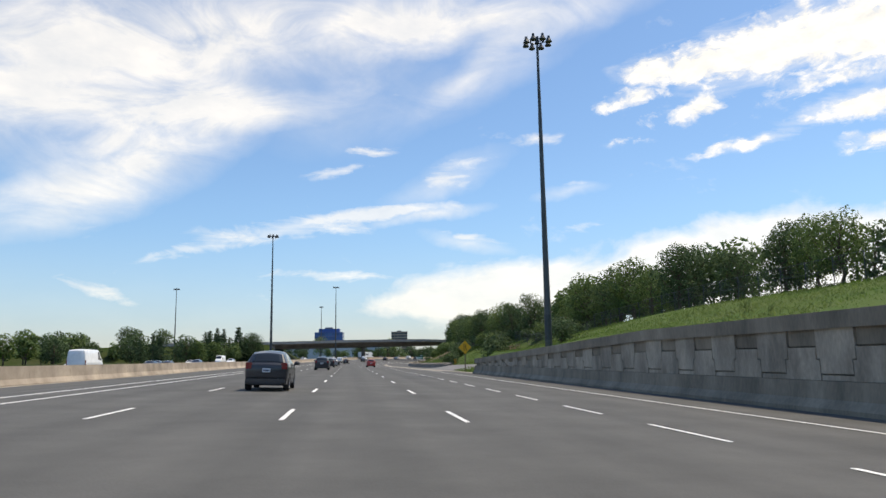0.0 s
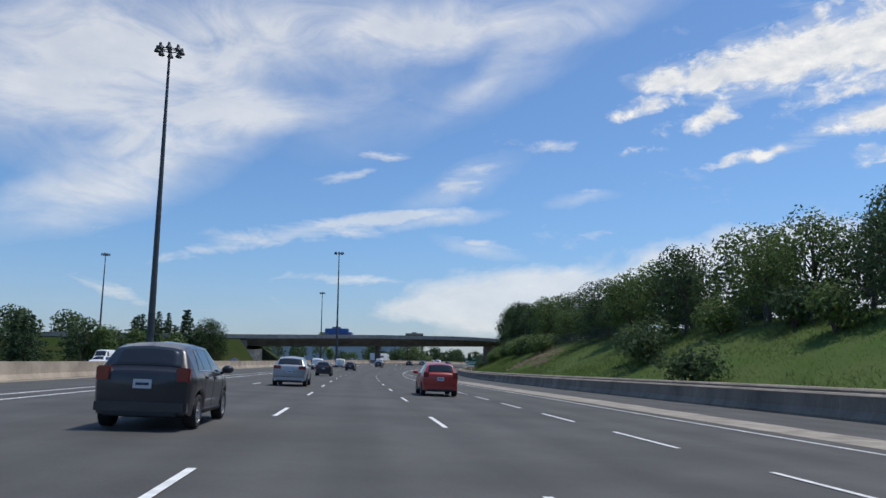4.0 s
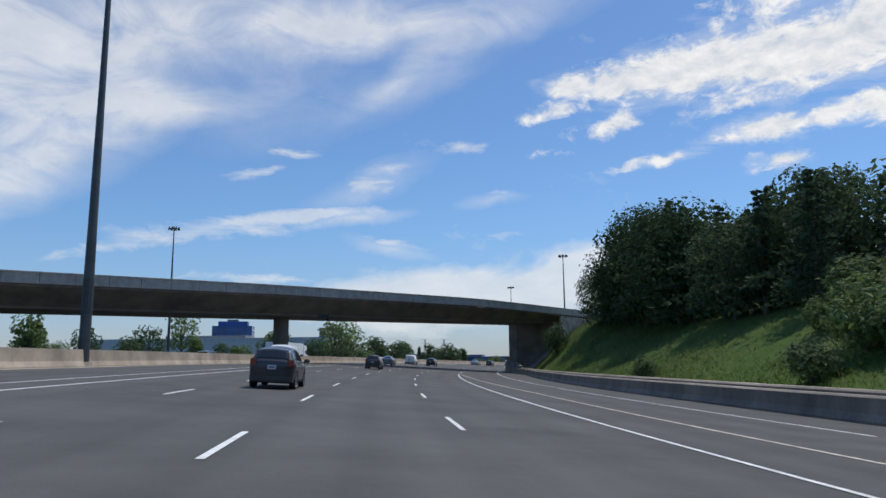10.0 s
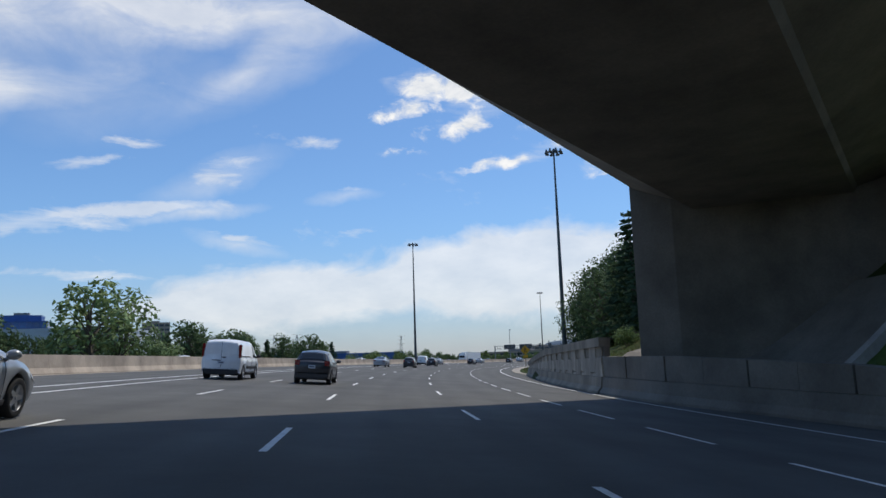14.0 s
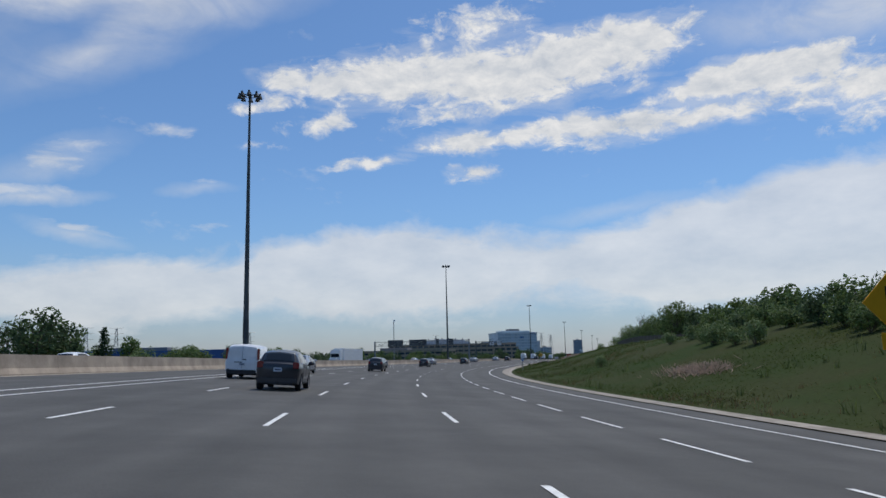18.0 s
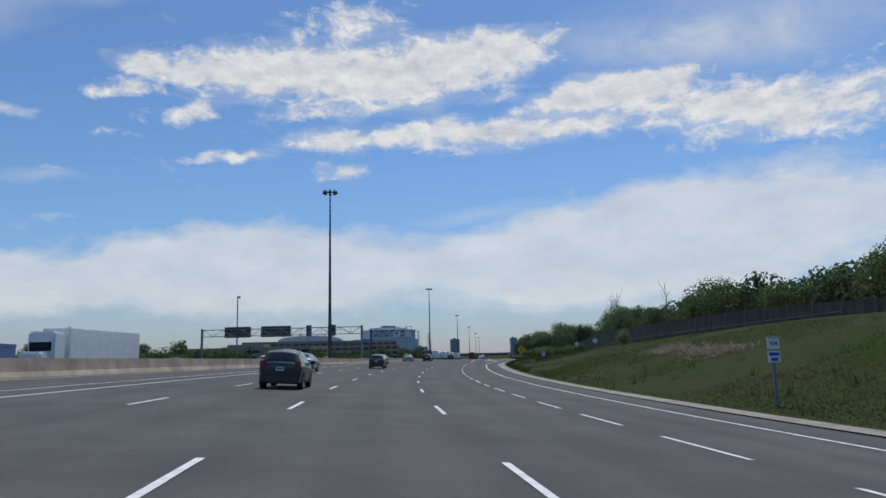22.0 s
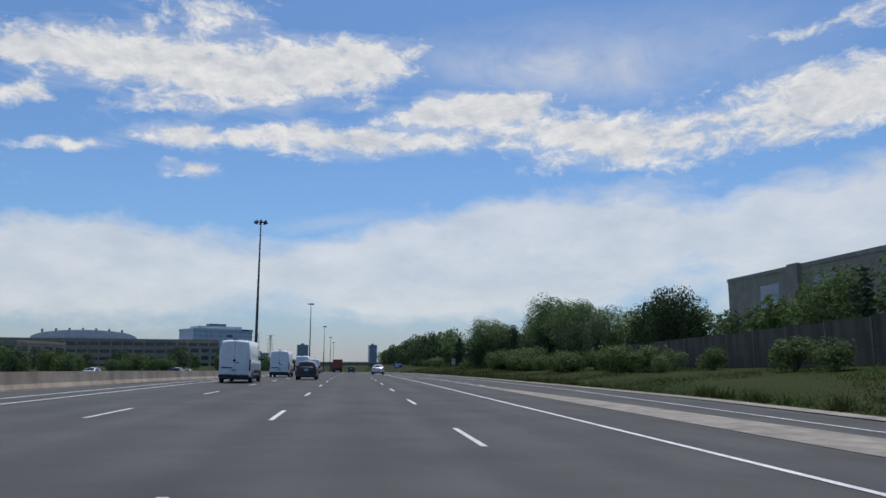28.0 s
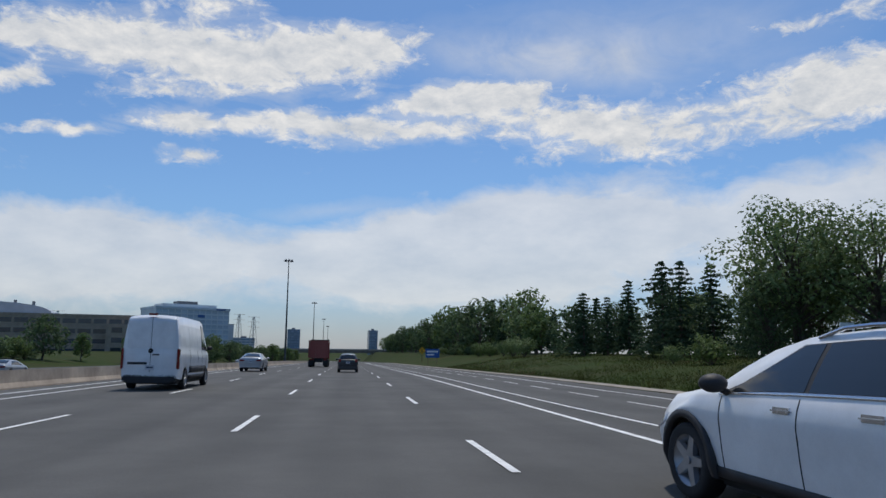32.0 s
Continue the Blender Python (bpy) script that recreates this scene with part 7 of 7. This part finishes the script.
SUVS = Shell(4.65, 1.87, [(0, 1.04), (0.08, 1.10), (0.45, 1.47), (0.9, 1.57), (1.8, 1.60), (2.4, 1.57), (2.75, 1.47), (3.05, 1.31), (3.36, 1.11), (4.2, 1.00), (4.55, 0.86), (4.65, 0.66)],
             [(0, 1.04), (1.0, 1.06), (3.5, 1.01), (4.65, 0.62)], 0.58, (0.88, 3.72), 0.365, sill=0.30)
MINIVAN = Shell(4.55, 1.84, [(0, 1.68), (0.04, 1.74), (0.3, 1.83), (1.4, 1.86), (2.5, 1.84), (3.0, 1.74), (3.75, 1.18), (4.2, 1.05), (4.45, 0.86), (4.55, 0.62)],
                [(0, 1.02), (3.7, 1.0), (4.55, 0.58)], 0.70, (0.78, 3.58), 0.325, [(0, 0.93), (0.05, 0.97), (0.3, 1.0), (3.6, 1.0), (4.1, 0.95), (4.4, 0.84), (4.55, 0.66)], sill=0.28)
BIGVAN = Shell(6.0, 2.02, [(0, 2.42), (0.05, 2.52), (0.3, 2.62), (1.5, 2.65), (4.0, 2.63), (4.45, 2.52), (5.2, 1.62), (5.6, 1.40), (5.9, 1.1), (6.0, 0.8)],
               [(0, 1.40), (5.0, 1.36), (5.6, 1.22), (6.0, 0.75)], 0.80, (1.15, 5.05), 0.36, [(0, 0.93), (0.05, 0.97), (0.35, 1.0), (5.0, 1.0), (5.5, 0.95), (5.85, 0.84), (6.0, 0.68)], sill=0.36)


def sedan(label, mat, name="sedan", far=False):
    return car(name, label, SEDAN, mat, (0.66, 1.50, 1.05, 3.45, 1.62, 2.72, (2.25,), 2.80, 3.66), (1.38, 2.28, 3.3), (0.83, 0.86, 0.40, 0.17), (0.80, 0.68, 0.42, 0.17), far=far)


def hatch(label, mat, name="hatchback", far=False):
    return car(name, label, HATCH, mat, (0.10, 0.33, 0.62, 2.92, 0.85, 2.15, (1.05, 1.8), 2.26, 3.04), (1.0, 1.82, 2.75), (0.78, 0.94, 0.24, 0.26), (0.74, 0.68, 0.34, 0.2), rails=False, spokes=7, far=far)


def suv(label, mat, name="sport_utility_car", clad=True, far=False):
    return car(name, label, SUVS, mat, (0.12, 0.44, 0.72, 3.17, 0.98, 2.40, (1.40, 2.12), 2.50, 3.31), (1.32, 2.16, 3.12), (0.86, 0.98, 0.42, 0.20), (0.82, 0.80, 0.40, 0.17), clad=clad, rails=True, far=far)


def minivan(label, mat):
    t = car("cargo_van", label, MINIVAN, mat, (0, 0, 2.75, 3.55, 2.78, 3.05, (), 3.04, 3.70), (1.25, 2.35, 3.35), (0.895, 1.32, 0.13, 0.62), (0.80, 0.86, 0.26, 0.34), panel_van=True, category="van", handle_z=1.6)
    part("door_gap", boxbm(-0.006, 0.006, -0.008, 0.02, 0.55, 1.72), UNDER, t)
    for x0, x1 in ((-0.72, -0.05), (0.05, 0.72)):
        part("rear_panel", boxbm(x0, x1, -0.014, 0.02, 1.14, 1.66, bevel=0.012), mat, t)
    part("rear_door_handle", boxbm(0.03, 0.22, -0.03, 0.02, 1.00, 1.05, bevel=0.012), PLASTIC, t)
    part("plate_housing", boxbm(-0.42, -0.02, -0.022, 0.02, 0.86, 0.90, bevel=0.006), PLASTIC, t)
    for sd in (1, -1):
        part("side_moulding", fixed("side_moulding", MINIVAN.patch(1.25, 3.1, 0.55, 0.85, sd, 0.014, 5, 2), PLASTIC), PLASTIC, t)
        part("slide_rail", fixed("slide_rail", MINIVAN.patch(0.15, 2.1, 2.06, 2.12, sd, 0.012, 5, 1), PLASTIC), PLASTIC, t)
    return t


def big_van(label, mat):
    t = car("high_roof_van", label, BIGVAN, mat, (0, 0, 3.9, 5.0, 4.0, 4.5, (), 4.50, 5.14), (1.7, 3.1, 3.9, 4.75), (0.985, 1.08, 0.11, 0.72), (0.9, 1.0, 0.24, 0.4), panel_van=True, spokes=6, category="van", handle_z=1.4)
    part("door_gap", boxbm(-0.007, 0.007, -0.008, 0.02, 0.62, 2.5), UNDER, t)
    for x0, x1 in ((-0.80, -0.04), (0.04, 0.80)):
        part("rear_panel", boxbm(x0, x1, -0.012, 0.02, 1.45, 2.38, bevel=0.012), mat, t)
    part("badge", fixed("badge", [(q[1], q[0] * 0.3 - 0.012, q[2] + 1.36) for q in lathe([(0.085, 0), (0.07, -0.03), (0.01, -0.035)], 14)[0]] and ([(q[1], q[0] - 0.012, q[2] + 1.36) for q in lathe([(0.085, 0), (0.07, -0.02), (0.01, -0.025)], 14)[0]], lathe([(0.085, 0), (0.07, -0.02), (0.01, -0.025)], 14)[1]), PLASTIC), PLASTIC, t)
    part("rear_door_handle", boxbm(0.06, 0.30, -0.035, 0.02, 1.20, 1.25, bevel=0.012), PLASTIC, t)
    part("plate_housing", boxbm(-0.75, -0.10, -0.03, 0.02, 0.88, 0.96, bevel=0.012), PLASTIC, t)
    for sd in (1, -1):
        part("side_moulding", fixed("side_moulding", BIGVAN.patch(1.62, 4.55, 0.35, 0.75, sd, 0.014, 6, 2), PLASTIC), PLASTIC, t)
        for a, b in ((0.25, 1.62), (1.78, 3.0), (3.15, 3.8)):
            part("side_panel", fixed("side_panel", BIGVAN.patch(a, b, 2.12, 2.75, sd, 0.004, 5, 3), mat, False), mat, t)
    part("roof_lamp", boxbm(-0.16, 0.16, -0.03, 0.10, 2.60, 2.68, bevel=0.02), RED_LENS, t)
    return t


def pickup(label, mat, far=True):
    sh = Shell(5.7, 1.98, [(0, 1.02), (2.0, 1.04), (2.06, 1.06), (2.2, 1.72), (2.5, 1.84), (3.5, 1.86), (3.75, 1.80), (4.35, 1.24), (5.1, 1.16), (5.55, 1.02), (5.7, 0.8)],
               [(0, 1.02), (4.3, 1.14), (5.1, 1.08), (5.7, 0.76)], 0.64, (1.15, 4.75), 0.40, sill=0.40)
    return car("pickup_truck", label, sh, mat, (2.10, 2.20, 2.3, 4.1, 2.42, 3.66, (3.2,), 3.80, 4.30), (2.25, 3.2, 4.05), (0.92, 0.90, 0.16, 0.34), (0.86, 0.92, 0.34, 0.24), tail="low", panel_van=True, category="truck", far=far)


def dump_truck():
    t = thing("dump_truck", "red dump truck with a tall box and dark mud flaps", "truck", "cars on the highway")
    bm = boxbm(-1.22, 1.22, 0.0, 5.6, 1.15, 3.25, bevel=0.05)
    part("dump_box", bm, TRUCK_RED, t, "faded red steel box")
    for x in (-1.15, -0.4, 0.4, 1.15):
        part("tailgate_rib", boxbm(x - 0.06, x + 0.06, -0.09, 0.02, 1.15, 3.2, bevel=0.015), TRUCK_RED, t)
    for y in (0.7, 2.1, 3.5, 4.9):
        for sd in (1, -1):
            part("side_rib", boxbm(min(sd * 1.2, sd * 1.3), max(sd * 1.2, sd * 1.3), y - 0.06, y + 0.06, 1.15, 3.2, bevel=0.015), TRUCK_RED, t)
    part("top_rim", boxbm(-1.3, 1.3, -0.1, 5.7, 3.22, 3.36, bevel=0.03), TRUCK_RED, t)
    part("tarp_roll", tube(bmesh.new(), (-1.25, 5.4, 3.5), (1.25, 5.4, 3.5), 0.14, 0.14, 10), PLASTIC, t)
    part("frame", boxbm(-0.5, 0.5, 0.1, 8.6, 0.62, 1.12), UNDER, t)
    part("cab", boxbm(-1.2, 1.2, 6.0, 7.6, 0.8, 2.95, bevel=0.14), TRUCK_RED, t)
    part("hood", boxbm(-1.0, 1.0, 7.5, 9.0, 0.75, 1.95, bevel=0.16), TRUCK_RED, t)
    part("windscreen", boxbm(-1.0, 1.0, 7.58, 7.63, 1.95, 2.75, bevel=0.02), CAR_GLASS, t)
    for sd in (1, -1):
        part("tail_light", boxbm(min(sd * 0.75, sd * 1.1), max(sd * 0.75, sd * 1.1), -0.06, 0.02, 0.86, 1.0, bevel=0.02), RED_LENS, t)
        part("mud_flap", boxbm(min(sd * 0.62, sd * 1.24), max(sd * 0.62, sd * 1.24), -0.02, 0.02, 0.22, 0.86, bevel=0.005), RUBBER, t)
        part("exhaust", tube(bmesh.new(), (sd * 1.05, 5.85, 0.9), (sd * 1.05, 5.85, 3.7), 0.07, 0.07, 8), CHROME, t)
    wheels_on(t, (0.9, 2.2, 8.1), 1.24, 0.52, 0.5, 6)
    return t


def semi():
    t = thing("semi_trailer_truck", "long white semi trailer with a plain dark mark on its side", "truck", "cars on the highway")
    part("trailer_box", boxbm(-1.28, 1.28, 0, 14.5, 1.15, 4.05, bevel=0.04), CAR_WHITE, t, "white box trailer")
    for y in np.arange(0.8, 14.2, 1.2):
        part("side_rib", boxbm(1.27, 1.295, y - 0.02, y + 0.02, 1.25, 3.95), CAR_WHITE, t)
    part("side_mark", boxbm(1.28, 1.288, 5.0, 9.5, 2.3, 3.1, bevel=0.003), CAR_BLUE, t)
    part("bottom_rail", boxbm(-1.3, 1.3, 0.0, 14.5, 1.06, 1.18, bevel=0.02), STEEL, t)
    part("landing_gear", boxbm(-0.9, 0.9, 10.4, 10.6, 0.3, 1.1), DARKSTEEL, t)
    part("cab", boxbm(-1.22, 1.22, 15.0, 17.0, 0.9, 3.7, bevel=0.2), CAR_WHITE, t)
    part("hood", boxbm(-0.95, 0.95, 16.9, 18.6, 0.7, 1.9, bevel=0.2), CAR_WHITE, t)
    part("windscreen", boxbm(-1.0, 1.0, 16.97, 17.03, 1.95, 2.75, bevel=0.02), CAR_GLASS, t)
    part("side_window", boxbm(1.2, 1.235, 15.8, 16.8, 1.9, 2.7, bevel=0.02), CAR_GLASS, t)
    part("chassis", boxbm(-0.5, 0.5, 13.0, 18.2, 0.55, 1.0), UNDER, t)
    for sd in (1, -1):
        part("tail_light", boxbm(min(sd * 0.8, sd * 1.15), max(sd * 0.8, sd * 1.15), -0.03, 0.02, 0.95, 1.06, bevel=0.02), RED_LENS, t)
    wheels_on(t, (1.4, 2.7, 14.0, 15.3, 18.0), 1.26, 0.5, 0.5, 6)
    return t


HATCH_GREY = hatch("dark grey compact hatchback with tinted rear glass", CAR_GREY)
SUV_SILVER = suv("silver compact sport utility car with red tail lights", CAR_SILVER, clad=False)
SUV_WHITE = suv("white sport utility car with black arch trim and chrome handles", CAR_WHITE)
SEDAN_SILVER = sedan("silver sedan with wide red tail lights", CAR_SILVER)
SEDAN_DARK = sedan("black sedan with dark glass", CAR_BLACK)
RED_CAR = hatch("small red hatchback with dark glass", CAR_RED)
VAN_SMALL = minivan("white cargo van with tall red tail lights", CAR_WHITE)
VAN_BIG = big_van("white high-roof panel van with twin rear doors", CAR_WHITE)
SUV_BLUE = suv("dark blue sport utility car with tinted glass", CAR_BLUE, clad=False, far=True)
SEDAN_WHITE = sedan("white sedan with dark glass", CAR_WHITE, far=True)
X_SILVER = sedan("silver sedan in the express lanes", CAR_SILVER, far=True)
X_DARK = sedan("black sedan in the express lanes", CAR_BLACK, far=True)
X_GREY = hatch("charcoal hatchback in the express lanes", CAR_GREY, far=True)
X_SUV = suv("white sport utility car in the express lanes", CAR_WHITE, clad=False, far=True)
X_VAN = car("high_roof_van", "white high-roof van in the express lanes", BIGVAN, CAR_WHITE, (0, 0, 3.9, 5.0, 4.0, 4.5, (), 4.50, 5.14), (1.7, 4.75), (0.985, 1.08, 0.11, 0.72), (0.9, 1.0, 0.24, 0.4), panel_van=True, category="van", far=True)
PICKUP = pickup("white pickup truck with an open bed", CAR_WHITE)
DUMP = dump_truck()
SEMI = semi()
placed = set()


def drive(ob, s, o, spin=0.0):
    """Stands a vehicle with its tail (or nose, when turned) at the place (s, o)."""
    m = place_road(s, o, 0.012, spin)
    if ob.name in placed:
        return copy_thing(ob, m)
    placed.add(ob.name)
    ob.matrix_world = m
    return ob


# the lane beside the camera's
for s_ in (27.3, 83, 120, 184, 236, 289.5, 342, 402, 474.5, 502, 554, 606, 657, 728, 799):
    drive(HATCH_GREY, s_, -3.7)
drive(SEDAN_DARK, 61.5, -8.0)
drive(SUV_SILVER, 147, -3.6)
drive(RED_CAR, 140, 3.8)
# the third lane
drive(VAN_SMALL, 225, -8.2)
drive(VAN_SMALL, 258, -8.2)
drive(VAN_SMALL, 317, -8.2)
drive(SEDAN_SILVER, 378, -7.3)
drive(VAN_SMALL, 403, -8.0)
drive(VAN_SMALL, 514, -7.6)
for s_ in (472, 531, 583, 635, 690, 726, 909):
    drive(SEDAN_SILVER, s_, -7.6)
drive(VAN_BIG, 786, -7.3)
drive(VAN_BIG, 813.5, -7.2)
drive(VAN_BIG, 844.5, -7.0)
drive(VAN_BIG, 877, -6.9)
long_suv = drive(SUV_WHITE, 852.75, 4.05)
long_suv.scale = (1.0, 1.13, 0.95)
drive(HATCH_GREY, 910, 0.0)
drive(DUMP, 945, -3.8)
drive(SEDAN_WHITE, 955, -0.2)
drive(SUV_BLUE, 1010, 0.0)
# the express lanes beyond the barrier, with the traffic and against it
xrng = np.random.default_rng(21)
FLEET = [X_SILVER, SEDAN_WHITE, SUV_BLUE, X_DARK, X_SUV, PICKUP, X_GREY, X_VAN, X_SILVER, X_SUV]
for k, s_ in enumerate(np.arange(20, 1060, 56.0)):
    drive(FLEET[int(xrng.integers(len(FLEET)))], s_ + xrng.uniform(-10, 10), (-25.5, -29.2, -33.0)[k % 3])
for k, s_ in enumerate(np.arange(60, 1060, 80.0)):
    drive(FLEET[int(xrng.integers(len(FLEET)))], s_ + xrng.uniform(-12, 12), (-40.2, -44.0)[k % 2], 180)
drive(SEMI, 396, -33.0)
drive(SEMI, 658, -31.5, 180)

# denser traffic on the express lanes at the start of the stretch
for x_extra, (s_, o_) in zip((X_VAN, SEDAN_WHITE, X_DARK, X_GREY, SUV_BLUE, SEDAN_WHITE, X_SUV, X_SILVER), ((66, -36.5), (104, -36.8), (128, -33.2), (146, -36.8), (164, -33.0), (176, -36.8), (205, -33.0), (222, -36.6))):
    drive(x_extra, s_, o_, 180)
for ob in (HATCH_GREY, SUV_SILVER, SUV_WHITE, SEDAN_SILVER, SEDAN_DARK, RED_CAR, VAN_SMALL, VAN_BIG, SUV_BLUE, SEDAN_WHITE, X_SILVER, X_DARK, X_GREY, X_SUV, X_VAN, PICKUP, DUMP, SEMI):
    if ob.name not in placed:
        discard(ob)
